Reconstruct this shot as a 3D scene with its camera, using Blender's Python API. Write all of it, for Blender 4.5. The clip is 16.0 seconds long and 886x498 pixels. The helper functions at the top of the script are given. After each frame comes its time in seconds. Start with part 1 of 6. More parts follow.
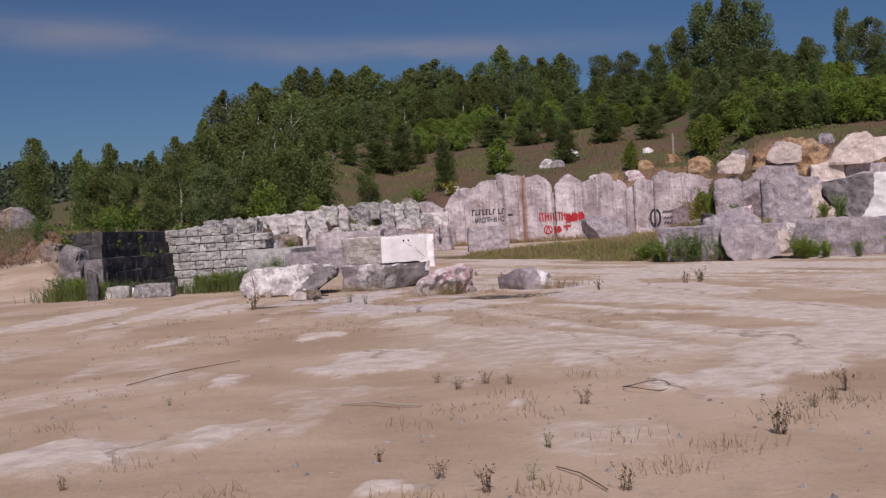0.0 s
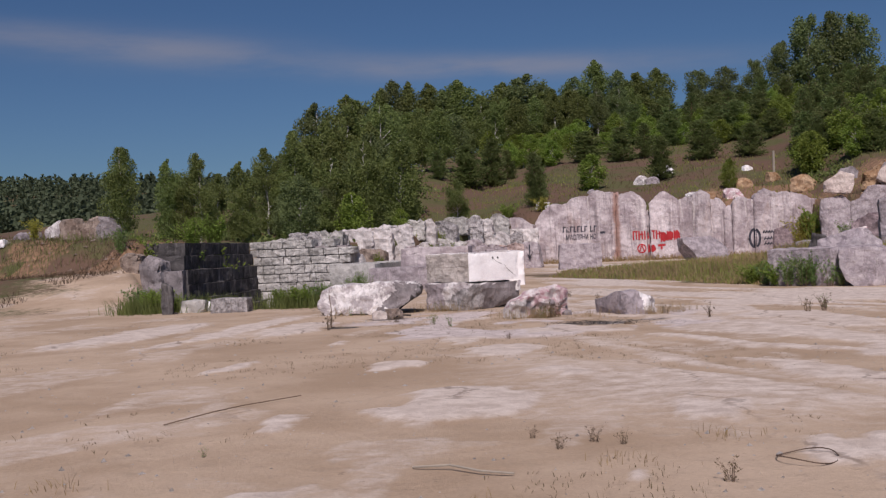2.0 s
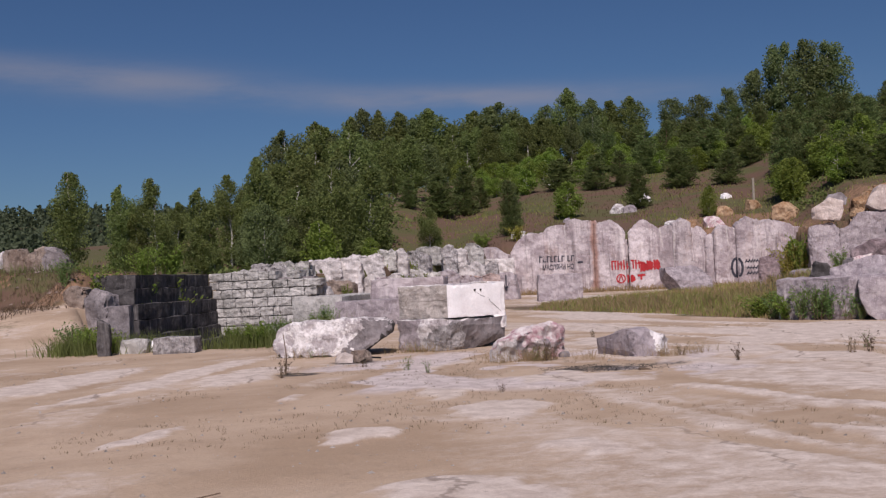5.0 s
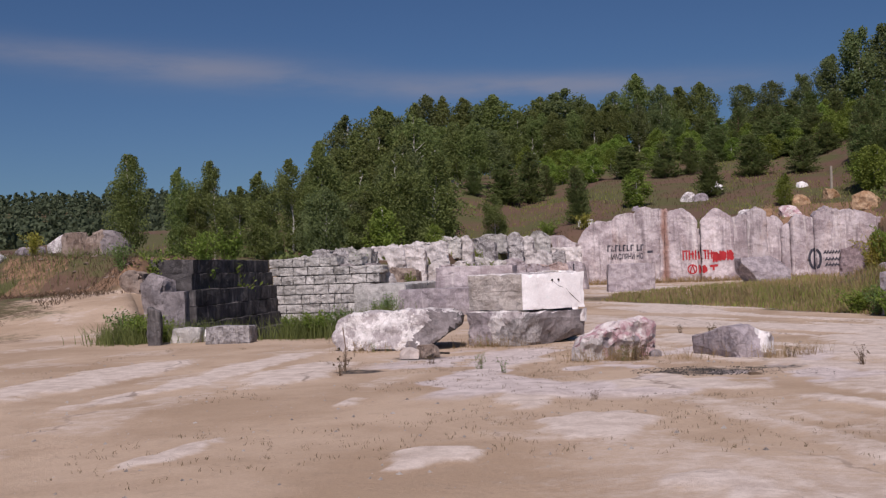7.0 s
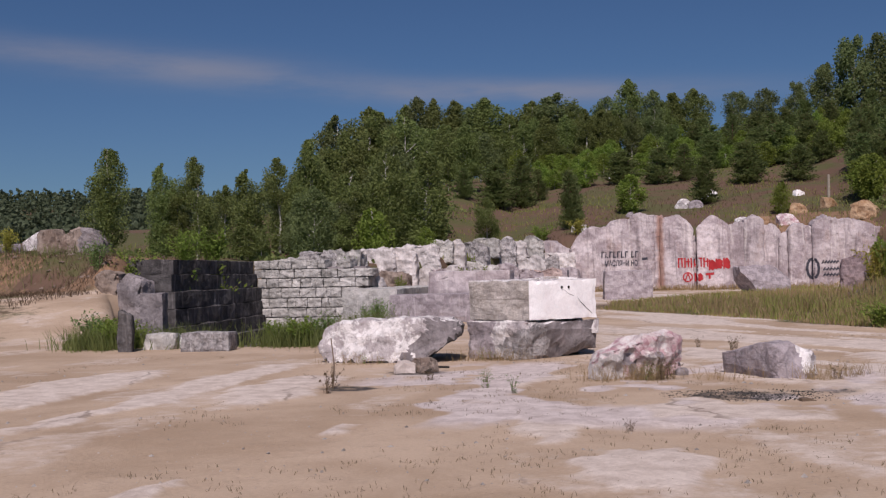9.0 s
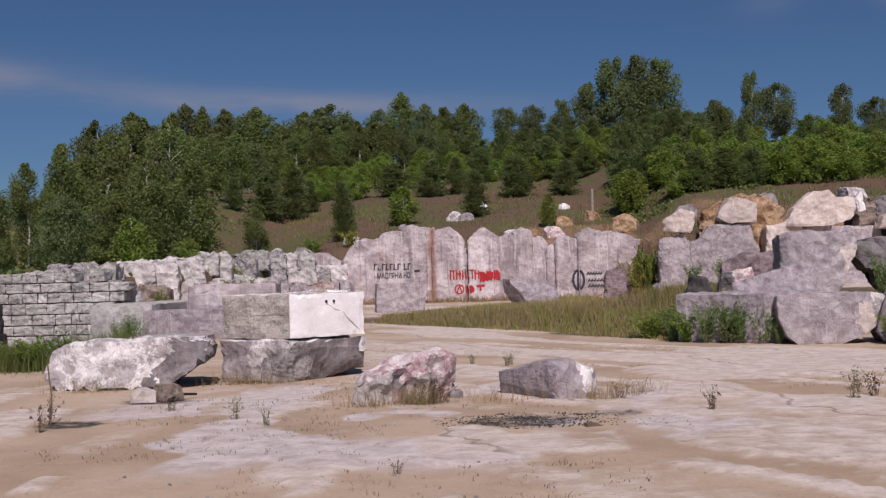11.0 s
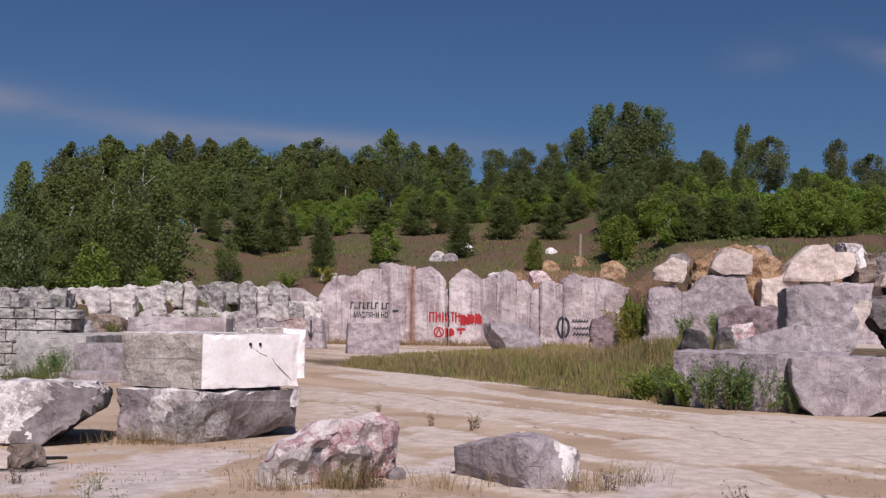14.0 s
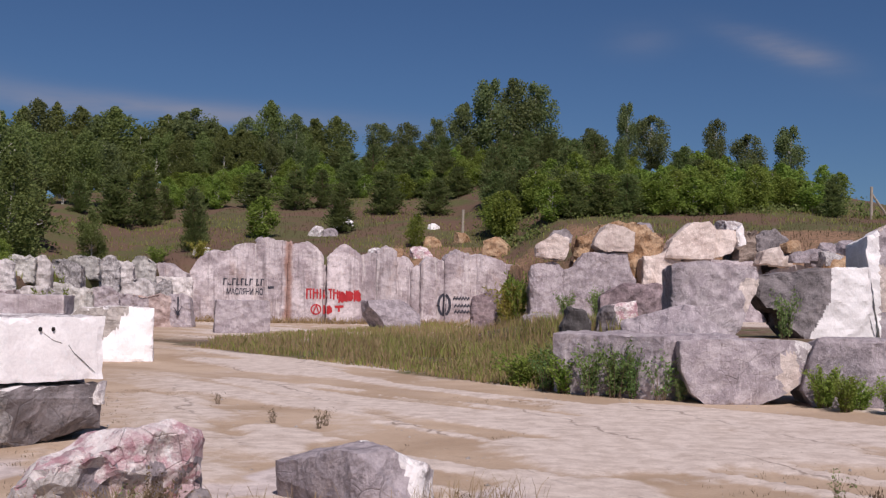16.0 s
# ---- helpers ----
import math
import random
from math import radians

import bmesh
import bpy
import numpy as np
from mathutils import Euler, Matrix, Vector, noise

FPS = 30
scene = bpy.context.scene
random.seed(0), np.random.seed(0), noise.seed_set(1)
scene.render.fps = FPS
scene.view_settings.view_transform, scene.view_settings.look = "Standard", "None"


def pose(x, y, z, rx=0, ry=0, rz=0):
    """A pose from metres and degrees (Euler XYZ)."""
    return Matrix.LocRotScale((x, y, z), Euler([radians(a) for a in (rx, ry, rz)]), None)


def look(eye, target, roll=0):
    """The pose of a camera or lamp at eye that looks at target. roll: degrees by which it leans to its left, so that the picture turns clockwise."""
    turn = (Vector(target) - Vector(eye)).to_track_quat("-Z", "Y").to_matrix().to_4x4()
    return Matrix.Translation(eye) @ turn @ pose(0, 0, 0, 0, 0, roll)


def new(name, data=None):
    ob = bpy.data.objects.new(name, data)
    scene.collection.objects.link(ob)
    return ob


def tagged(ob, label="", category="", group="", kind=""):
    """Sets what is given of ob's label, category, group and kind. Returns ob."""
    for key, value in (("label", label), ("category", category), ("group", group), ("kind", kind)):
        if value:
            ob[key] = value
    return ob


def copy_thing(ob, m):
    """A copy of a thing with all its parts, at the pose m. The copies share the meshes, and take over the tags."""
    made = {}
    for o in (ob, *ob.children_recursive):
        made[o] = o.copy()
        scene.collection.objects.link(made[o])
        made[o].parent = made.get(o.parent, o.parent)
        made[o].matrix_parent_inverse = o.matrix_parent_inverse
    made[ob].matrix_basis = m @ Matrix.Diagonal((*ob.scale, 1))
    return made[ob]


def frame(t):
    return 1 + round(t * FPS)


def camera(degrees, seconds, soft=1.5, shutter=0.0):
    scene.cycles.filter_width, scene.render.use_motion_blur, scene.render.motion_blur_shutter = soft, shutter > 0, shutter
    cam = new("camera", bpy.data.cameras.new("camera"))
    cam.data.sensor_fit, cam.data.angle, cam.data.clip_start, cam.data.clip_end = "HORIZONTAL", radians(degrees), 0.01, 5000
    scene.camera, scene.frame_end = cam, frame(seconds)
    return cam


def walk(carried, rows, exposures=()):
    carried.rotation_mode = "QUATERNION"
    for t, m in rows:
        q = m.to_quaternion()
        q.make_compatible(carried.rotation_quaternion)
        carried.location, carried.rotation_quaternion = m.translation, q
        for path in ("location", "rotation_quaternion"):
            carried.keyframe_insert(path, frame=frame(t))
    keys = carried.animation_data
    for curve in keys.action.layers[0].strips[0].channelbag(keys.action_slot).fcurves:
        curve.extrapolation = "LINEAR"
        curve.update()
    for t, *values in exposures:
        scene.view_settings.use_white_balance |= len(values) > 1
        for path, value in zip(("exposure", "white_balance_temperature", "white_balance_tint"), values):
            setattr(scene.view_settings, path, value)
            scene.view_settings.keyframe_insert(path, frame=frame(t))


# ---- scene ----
cam = camera(43.9, 16.0, 1.3)
PATH = [
    (0, (3.594, -0.276, 1.572), (3.371, 1.711, 1.537), -3.4),
    (0.5, (3.598, 0.384, 1.616), (3.297, 2.361, 1.584), -3.1),
    (1, (3.53, 0.82, 1.608), (3.205, 2.794, 1.576), -3.1),
    (1.5, (3.377, 1.273, 1.604), (3.054, 3.246, 1.612), -2.7),
    (2, (3.261, 1.847, 1.587), (2.881, 3.81, 1.589), -2.4),
    (2.5, (3.114, 2.406, 1.555), (2.665, 4.354, 1.623), -2.1),
    (3, (2.958, 2.931, 1.578), (2.614, 4.901, 1.642), -2.3),
    (3.2, (2.892, 3.071, 1.591), (2.562, 5.044, 1.629), -1.9),
    (5.3, (2.451, 5.793, 1.597), (2.134, 7.766, 1.663), -2.9),
    (5.5, (2.435, 5.97, 1.597), (2.133, 7.945, 1.682), -3.1),
    (6, (2.278, 6.455, 1.584), (1.973, 8.431, 1.616), -2.8),
    (6.5, (2.05, 6.897, 1.607), (1.734, 8.872, 1.65), -2.4),
    (7, (1.866, 7.514, 1.608), (1.429, 9.465, 1.647), -2.0),
    (7.5, (1.705, 8.05, 1.595), (1.202, 9.986, 1.622), -0.8),
    (8, (1.491, 8.588, 1.587), (1.079, 10.545, 1.608), -1.0),
    (8.2, (1.407, 8.81, 1.597), (0.989, 10.766, 1.612), -1.2),
    (10.3, (1.125, 10.613, 1.632), (0.753, 12.575, 1.745), -1.9),
    (10.5, (1.156, 10.851, 1.614), (0.863, 12.826, 1.717), -1.6),
    (11, (1.166, 11.404, 1.617), (1.158, 13.403, 1.677), -1.5),
    (11.5, (1.16, 11.999, 1.611), (1.18, 13.998, 1.659), -0.7),
    (12, (1.307, 12.627, 1.672), (1.35, 14.625, 1.748), -0.9),
    (12.5, (1.325, 13.112, 1.67), (1.34, 15.112, 1.673), -0.4),
    (13, (1.318, 13.674, 1.708), (1.391, 15.672, 1.772), -0.5),
    (13.5, (1.452, 14.33, 1.681), (1.515, 16.327, 1.774), -1.6),
    (14, (1.598, 14.909, 1.67), (1.614, 16.904, 1.805), 0.9),
    (14.5, (1.758, 15.6, 1.675), (1.981, 17.585, 1.784), -0.2),
    (15, (1.891, 16.198, 1.702), (2.146, 18.179, 1.802), -1.5),
    (15.5, (2.062, 16.884, 1.689), (2.24, 18.872, 1.821), -0.2),
    (16, (2.184, 17.371, 1.726), (2.408, 19.357, 1.822), 1.0),
]
walk(cam, [(t, look(e, g, r)) for t, e, g, r in PATH], ((0, -0.2, 6500, 23), (0.5, -0.24, 6500, 22), (1.2, -0.24, 6500, 22), (2.5, -0.12, 6500, 22), (7, -0.1, 6500, 23), (11.5, -0.1, 6500, 22), (13, -0.13, 6500, 21), (13.5, -0.02, 6500, 22), (14.5, 0.0, 6500, 22), (16, 0.02, 6500, 22)))

# ---- world, sun ----
SUN_AZ, SUN_EL = radians(173), radians(48)      # where the sun stands: behind the walker
to_sun = Vector((math.sin(SUN_AZ) * math.cos(SUN_EL), math.cos(SUN_AZ) * math.cos(SUN_EL), math.sin(SUN_EL)))
sun = new("sun", bpy.data.lights.new("sun", "SUN"))
sun.data.energy, sun.data.angle, sun.data.color = 4.15, radians(0.5), (1.0, 0.95, 0.88)
sun.matrix_world = look((0, 0, 40), Vector((0, 0, 40)) - to_sun)


def node(nt, kind, ins=None, **attrs):
    n = nt.nodes.new(kind)
    if "data_type" in attrs:
        n.data_type = attrs["data_type"]
    if "operation" in attrs:
        n.operation = attrs["operation"]
    if "blend_type" in attrs:
        n.blend_type = attrs["blend_type"]
    if "interpolation_type" in attrs:
        n.interpolation_type = attrs["interpolation_type"]
    if "attribute_name" in attrs:
        n.attribute_name = attrs["attribute_name"]
    for k, v in (ins or {}).items():
        if isinstance(v, bpy.types.NodeSocket):
            nt.links.new(v, n.inputs[k])
        else:
            n.inputs[k].default_value = v
    return n


def calc(nt, op, a, b=0.0, c=0.0):
    return node(nt, "ShaderNodeMath", {0: a, 1: b, 2: c}, operation=op).outputs[0]


def mix(nt, fac, a, b, blend="MIX"):
    n = node(nt, "ShaderNodeMix", {0: fac, 6: a, 7: b}, data_type="RGBA", blend_type=blend)
    return n.outputs[2]


def ramp(nt, fac, lo, hi):
    return node(nt, "ShaderNodeMapRange", {0: fac, 1: lo, 2: hi}, interpolation_type="SMOOTHSTEP").outputs[0]


def rgb(r, g, b):
    return (r, g, b, 1.0)


world = bpy.data.worlds.new("sky")
scene.world = world
world.use_nodes = True
wt = world.node_tree
wt.nodes.clear()
sky = node(wt, "ShaderNodeTexSky")
sky.sky_type, sky.sun_disc, sky.sun_elevation, sky.sun_rotation = "NISHITA", False, SUN_EL, SUN_AZ
sky.air_density, sky.dust_density, sky.ozone_density, sky.altitude = 1.0, 0.2, 2.0, 300
way = node(wt, "ShaderNodeTexCoord").outputs["Generated"]
sx = node(wt, "ShaderNodeSeparateXYZ", {0: way})
az = calc(wt, "ARCTAN2", sx.outputs[0], sx.outputs[1])
el = calc(wt, "ARCSINE", sx.outputs[2])
wisp = node(wt, "ShaderNodeTexNoise", {"Vector": node(wt, "ShaderNodeMapping", {0: way, 3: (5, 5, 26)}).outputs[0], "Scale": 1.0, "Detail": 6.0, "Roughness": 0.6}).outputs[0]
veil = None
# thin high cloud: azimuth, elevation, half length, half width, lean, strength
for a0, e0, la, le, lean, k in ((-0.43, 0.185, 0.12, 0.014, -0.05, 0.48), (-0.14, 0.163, 0.19, 0.011, -0.03, 0.6), (-0.62, 0.20, 0.14, 0.012, -0.05, 0.3),
                                (0.425, 0.218, 0.035, 0.011, -0.25, 0.55), (0.385, 0.235, 0.04, 0.010, -0.3, 0.2), (0.29, 0.235, 0.03, 0.014, 0.0, 0.14), (0.62, 0.17, 0.10, 0.008, -0.1, 0.25),
                                (-1.6, 0.35, 0.4, 0.03, 0.1, 0.4), (2.2, 0.4, 0.5, 0.04, 0.0, 0.4)):
    da = calc(wt, "SUBTRACT", az, a0)
    de = calc(wt, "SUBTRACT", calc(wt, "SUBTRACT", el, e0), calc(wt, "MULTIPLY", da, lean))
    q = calc(wt, "ADD", calc(wt, "POWER", calc(wt, "ABSOLUTE", calc(wt, "DIVIDE", da, la)), 2.0), calc(wt, "POWER", calc(wt, "ABSOLUTE", calc(wt, "DIVIDE", de, le)), 2.0))
    m = calc(wt, "MULTIPLY", calc(wt, "EXPONENT", calc(wt, "MULTIPLY", q, -1.0)), k)
    veil = m if veil is None else calc(wt, "ADD", veil, m)
veil = calc(wt, "MULTIPLY", veil, ramp(wt, wisp, 0.25, 0.7))
tone = mix(wt, 1.0, sky.outputs[0], rgb(0.555, 0.825, 1.09), "MULTIPLY")
cloudy = mix(wt, veil, tone, rgb(7.0, 7.0, 7.6))
back = node(wt, "ShaderNodeBackground", {0: cloudy, 1: 0.042})
node(wt, "ShaderNodeOutputWorld", {0: back.outputs[0]})

# ---- materials ----


def material(name, rough=0.9):
    m = bpy.data.materials.new(name)
    m.use_nodes = True
    nt = m.node_tree
    b = nt.nodes["Principled BSDF"]
    b.inputs["Roughness"].default_value = rough
    b.inputs["Specular IOR Level"].default_value = 0.25
    return m, nt, b


def tex(nt, vec, scale, detail=6.0, rough=0.6, dist=0.0):
    return node(nt, "ShaderNodeTexNoise", {"Vector": vec, "Scale": scale, "Detail": detail, "Roughness": rough, "Distortion": dist}).outputs[0]


def relief(nt, b, height, strength=0.5, dist=0.05):
    bump = node(nt, "ShaderNodeBump", {"Height": height, "Strength": strength, "Distance": dist})
    nt.links.new(bump.outputs[0], b.inputs["Normal"])


def stretched(nt, vec, sx_, sy_, sz_):
    return node(nt, "ShaderNodeMapping", {0: vec, 3: (sx_, sy_, sz_)}).outputs[0]


def stone(name, base, pale, dark, vein=0.5, scale=1.0, drips=0.0, rust=0.0, rough=0.85, bumps=0.75, blotch=0.5, band=None, cracks=0.22, fleck=0.6, crisp=0.12, patch=0.12, scratch=0.3, grain_level=0.0):
    """Marble in the weather: cloudy ground colour, pale blotches, dark veins, grain, drips and rust."""
    m, nt, b = material(name, rough)
    pos = node(nt, "ShaderNodeNewGeometry").outputs["Position"]
    ob = node(nt, "ShaderNodeObjectInfo").outputs["Random"]
    col = mix(nt, ramp(nt, tex(nt, pos, 0.9 * scale, 8, 0.68, 0.25), 0.5 - crisp, 0.5 + crisp), rgb(*base), rgb(*pale))
    col = mix(nt, calc(nt, "MULTIPLY", ramp(nt, tex(nt, pos, 2.7 * scale, 8, 0.74, 0.3), 0.545, 0.62), blotch), col, rgb(*dark))
    wav = tex(nt, stretched(nt, pos, 1.0, 1.0, 0.6), 0.9 * scale, 5, 0.55, 1.0)
    line = calc(nt, "SUBTRACT", 1.0, ramp(nt, calc(nt, "ABSOLUTE", calc(nt, "SUBTRACT", wav, 0.5)), 0.0, 0.022))
    col = mix(nt, calc(nt, "MULTIPLY", line, vein * 0.5), col, rgb(*dark))
    chips = ramp(nt, tex(nt, pos, 6.5 * scale, 8, 0.75, 0.15), 0.56, 0.61)
    col = mix(nt, calc(nt, "MULTIPLY", chips, fleck), col, rgb(*[min(0.85, c * 1.25) for c in pale]))
    warped = node(nt, "ShaderNodeMix", {0: 0.12, 4: pos, 5: node(nt, "ShaderNodeTexNoise", {"Vector": pos, "Scale": 1.7, "Detail": 4.0}).outputs[1]}, data_type="VECTOR").outputs[1]
    vor = nt.nodes.new("ShaderNodeTexVoronoi")
    vor.feature = "DISTANCE_TO_EDGE"
    nt.links.new(warped, vor.inputs["Vector"])
    vor.inputs["Scale"].default_value = 1.15 * scale + 0.3
    split = calc(nt, "SUBTRACT", 1.0, ramp(nt, vor.outputs["Distance"], 0.0, 0.022))
    split = calc(nt, "MULTIPLY", split, ramp(nt, tex(nt, pos, 0.8, 3), 0.45, 0.6))
    col = mix(nt, calc(nt, "MULTIPLY", split, cracks), col, rgb(*[c * 0.45 for c in dark]))
    cells = nt.nodes.new("ShaderNodeTexVoronoi")
    nt.links.new(warped, cells.inputs["Vector"])
    cells.inputs["Scale"].default_value = 3.0 * scale
    tint = node(nt, "ShaderNodeSeparateColor", {0: cells.outputs["Color"]})
    col = mix(nt, calc(nt, "MULTIPLY", ramp(nt, tint.outputs[0], 0.55, 0.6), patch), col, rgb(*pale))
    col = mix(nt, calc(nt, "MULTIPLY", ramp(nt, tint.outputs[1], 0.62, 0.67), patch), col, rgb(*dark))
    fine = tex(nt, node(nt, "ShaderNodeMapping", {0: pos, 2: (0.3, 0.9, 0.4), 3: (9.0, 9.0, 1.6)}).outputs[0], 1.0, 6, 0.7, 0.6)
    col = mix(nt, calc(nt, "MULTIPLY", ramp(nt, fine, 0.55, 0.68), scratch), col, rgb(*[min(0.85, c * 1.3) for c in pale]))
    col = mix(nt, calc(nt, "MULTIPLY", ramp(nt, fine, 0.42, 0.3), scratch), col, rgb(*dark))
    if grain_level:
        lay = tex(nt, stretched(nt, pos, 1.2, 1.2, 11.0), 1.0, 6, 0.65, 0.8)
        col = mix(nt, calc(nt, "MULTIPLY", ramp(nt, lay, 0.52, 0.66), grain_level), col, rgb(*dark))
        col = mix(nt, calc(nt, "MULTIPLY", ramp(nt, lay, 0.46, 0.34), grain_level), col, rgb(*pale))
    if drips:
        d = tex(nt, stretched(nt, pos, 1.7, 1.7, 0.10), 1.6, 4, 0.6, 0.3)
        col = mix(nt, calc(nt, "MULTIPLY", ramp(nt, d, 0.52, 0.72), drips), col, rgb(*[c * 0.5 for c in base]))
        d2 = tex(nt, stretched(nt, pos, 2.3, 2.3, 0.12), 1.1, 4, 0.6, 0.5)
        col = mix(nt, calc(nt, "MULTIPLY", ramp(nt, d2, 0.55, 0.7), drips), col, rgb(0.72, 0.66, 0.64))
    if rust:
        r = tex(nt, stretched(nt, pos, 0.55, 0.55, 0.25), 1.0, 5, 0.65, 0.6)
        col = mix(nt, calc(nt, "MULTIPLY", ramp(nt, r, 0.56, 0.7), rust), col, rgb(0.36, 0.18, 0.07))
    if band:
        px_ = node(nt, "ShaderNodeSeparateXYZ", {0: pos}).outputs[0]
        off = calc(nt, "ABSOLUTE", calc(nt, "SUBTRACT", calc(nt, "ADD", px_, calc(nt, "MULTIPLY", tex(nt, pos, 0.7, 4), 0.5)), band[0] + 0.25))
        col = mix(nt, calc(nt, "MULTIPLY", calc(nt, "SUBTRACT", 1.0, ramp(nt, off, 0.1, band[1])), 0.75), col, rgb(0.30, 0.15, 0.10))
    grain = tex(nt, pos, 34.0, 4, 0.7)
    col = mix(nt, 0.55, col, mix(nt, grain, rgb(0.55, 0.55, 0.55), rgb(1.3, 1.3, 1.3)), "MULTIPLY")
    hue = node(nt, "ShaderNodeHueSaturation", {"Color": col, "Value": calc(nt, "MULTIPLY_ADD", ob, 0.24, 0.88)})
    nt.links.new(hue.outputs[0], b.inputs["Base Color"])
    facet = nt.nodes.new("ShaderNodeTexVoronoi")
    nt.links.new(warped, facet.inputs["Vector"])
    facet.inputs["Scale"].default_value = 3.4
    h = calc(nt, "ADD", calc(nt, "MULTIPLY", tex(nt, pos, 4.0, 8, 0.66, 0.0), 0.7), calc(nt, "MULTIPLY", grain, 0.15))
    h = calc(nt, "ADD", h, calc(nt, "MULTIPLY", facet.outputs["Distance"], 0.55))
    h = calc(nt, "SUBTRACT", h, calc(nt, "MULTIPLY", split, 0.5 * cracks))
    relief(nt, b, h, bumps, 0.13)
    return m


M_PINK = stone("pink_marble", (0.33, 0.272, 0.285), (0.62, 0.55, 0.558), (0.15, 0.118, 0.128), vein=0.4, band=(-0.05, 0.42), scale=0.5, drips=0.6, rust=0.2, blotch=0.25, cracks=0.25, fleck=0.35, scratch=0.2)
M_GREY = stone("grey_marble", (0.265, 0.23, 0.247), (0.41, 0.36, 0.378), (0.14, 0.12, 0.125), vein=0.35, blotch=0.3, fleck=0.5, scale=2.6, bumps=0.85, crisp=0.07, patch=0.2, scratch=0.6)
M_LILAC = stone("lilac_marble", (0.335, 0.288, 0.308), (0.48, 0.425, 0.44), (0.20, 0.165, 0.175), vein=0.35, blotch=0.3, fleck=0.5, scale=2.6, bumps=0.85, crisp=0.07, patch=0.2, scratch=0.6)
M_WHITE = stone("white_marble", (0.85, 0.815, 0.81), (0.92, 0.90, 0.895), (0.46, 0.41, 0.42), vein=0.15, blotch=0.12, bumps=0.25, rough=0.6, cracks=0.1)
M_CREAM = stone("cream_marble", (0.50, 0.41, 0.375), (0.68, 0.59, 0.54), (0.27, 0.20, 0.17), vein=0.3, scale=0.8, blotch=0.2, rust=0.22)
M_MOTTLED = stone("mottled_marble", (0.47, 0.42, 0.425), (0.84, 0.80, 0.79), (0.20, 0.17, 0.17), vein=0.7, scale=2.6, blotch=0.6, crisp=0.025, patch=0.14, fleck=0.3, scratch=0.35, bumps=0.9)
M_DARK = stone("dark_marble", (0.17, 0.15, 0.153), (0.33, 0.295, 0.30), (0.06, 0.055, 0.058), vein=0.4, scale=1.6, blotch=0.6, fleck=0.25)
M_BROKEN = stone("broken_grey_marble", (0.29, 0.265, 0.265), (0.55, 0.52, 0.515), (0.07, 0.063, 0.063), vein=0.2, scale=5.0, blotch=0.6, bumps=1.3, fleck=0.55, patch=0.25, scratch=0.6)
M_ROUGH = stone("brown_grey_marble", (0.37, 0.33, 0.295), (0.54, 0.49, 0.455), (0.20, 0.175, 0.155), vein=0.4, scale=2.2, blotch=0.5, bumps=1.2, grain_level=0.75)
M_ROSE = stone("rose_marble", (0.55, 0.33, 0.36), (0.85, 0.77, 0.75), (0.34, 0.18, 0.20), vein=0.3, scale=2.6, blotch=0.35, fleck=0.8, rust=0.1, bumps=0.9, crisp=0.05, patch=0.3)
M_PURPLE = stone("purple_marble", (0.20, 0.145, 0.155), (0.36, 0.28, 0.29), (0.09, 0.065, 0.07), vein=0.3, scale=1.6, blotch=0.5, bumps=0.9, patch=0.35)
M_PALE = stone("pale_weathered_marble", (0.46, 0.42, 0.41), (0.68, 0.635, 0.62), (0.24, 0.21, 0.20), vein=0.3, scale=1.2, blotch=0.2, drips=0.5, patch=0.1, bumps=0.7)
M_RUSTY_PINK = stone("rust_stained_marble", (0.33, 0.24, 0.22), (0.52, 0.41, 0.38), (0.16, 0.11, 0.10), vein=0.4, scale=1.2, blotch=0.35, rust=0.6)
M_RUST = stone("rusty_rock", (0.29, 0.165, 0.085), (0.48, 0.34, 0.22), (0.15, 0.09, 0.06), vein=0.5, scale=1.1, blotch=0.75)
M_COURSE = stone("weathered_course", (0.36, 0.345, 0.325), (0.58, 0.555, 0.53), (0.12, 0.115, 0.105), vein=0.3, scale=1.3, blotch=0.35, drips=0.4, scratch=0.4)
M_BANK = stone("earth_stained_rock", (0.20, 0.145, 0.115), (0.36, 0.29, 0.245), (0.08, 0.06, 0.05), vein=0.3, scale=1.2, blotch=0.7, bumps=1.0)
# near-black stone; also paints shade on the pit's side wall and a boulder's underside
M_BLACK_AND_SHADE = stone("black_and_shaded_marble", (0.055, 0.05, 0.05), (0.13, 0.12, 0.12), (0.025, 0.025, 0.025), vein=0.3, scale=1.0, blotch=0.5, drips=0.3)


def plain(name, colour, rough=0.8, spread=0.3, scale=8.0):
    m, nt, b = material(name, rough)
    pos = node(nt, "ShaderNodeNewGeometry").outputs["Position"]
    n = tex(nt, pos, scale, 5, 0.65)
    dark = tuple(c * (1 - spread) for c in colour)
    light = tuple(min(1, c * (1 + spread)) for c in colour)
    nt.links.new(mix(nt, n, rgb(*dark), rgb(*light)), b.inputs["Base Color"])
    relief(nt, b, tex(nt, pos, scale * 3, 4, 0.7), 0.3, 0.02)
    return m


M_BLACKPAINT = plain("black_spray_paint", (0.045, 0.045, 0.06), 0.7, 0.4)
M_REDPAINT = plain("red_spray_paint", (0.42, 0.03, 0.035), 0.7, 0.35, 2.5)
M_WOOD = plain("weathered_wood", (0.33, 0.29, 0.24), 0.9, 0.4, 5)
M_BURNT = plain("charred_wood", (0.03, 0.027, 0.025), 0.9, 0.5, 9)
M_TWIG = plain("dry_twig", (0.17, 0.12, 0.085), 0.9, 0.3)
M_WIRE = plain("rusty_wire", (0.11, 0.075, 0.055), 0.7, 0.3, 20)
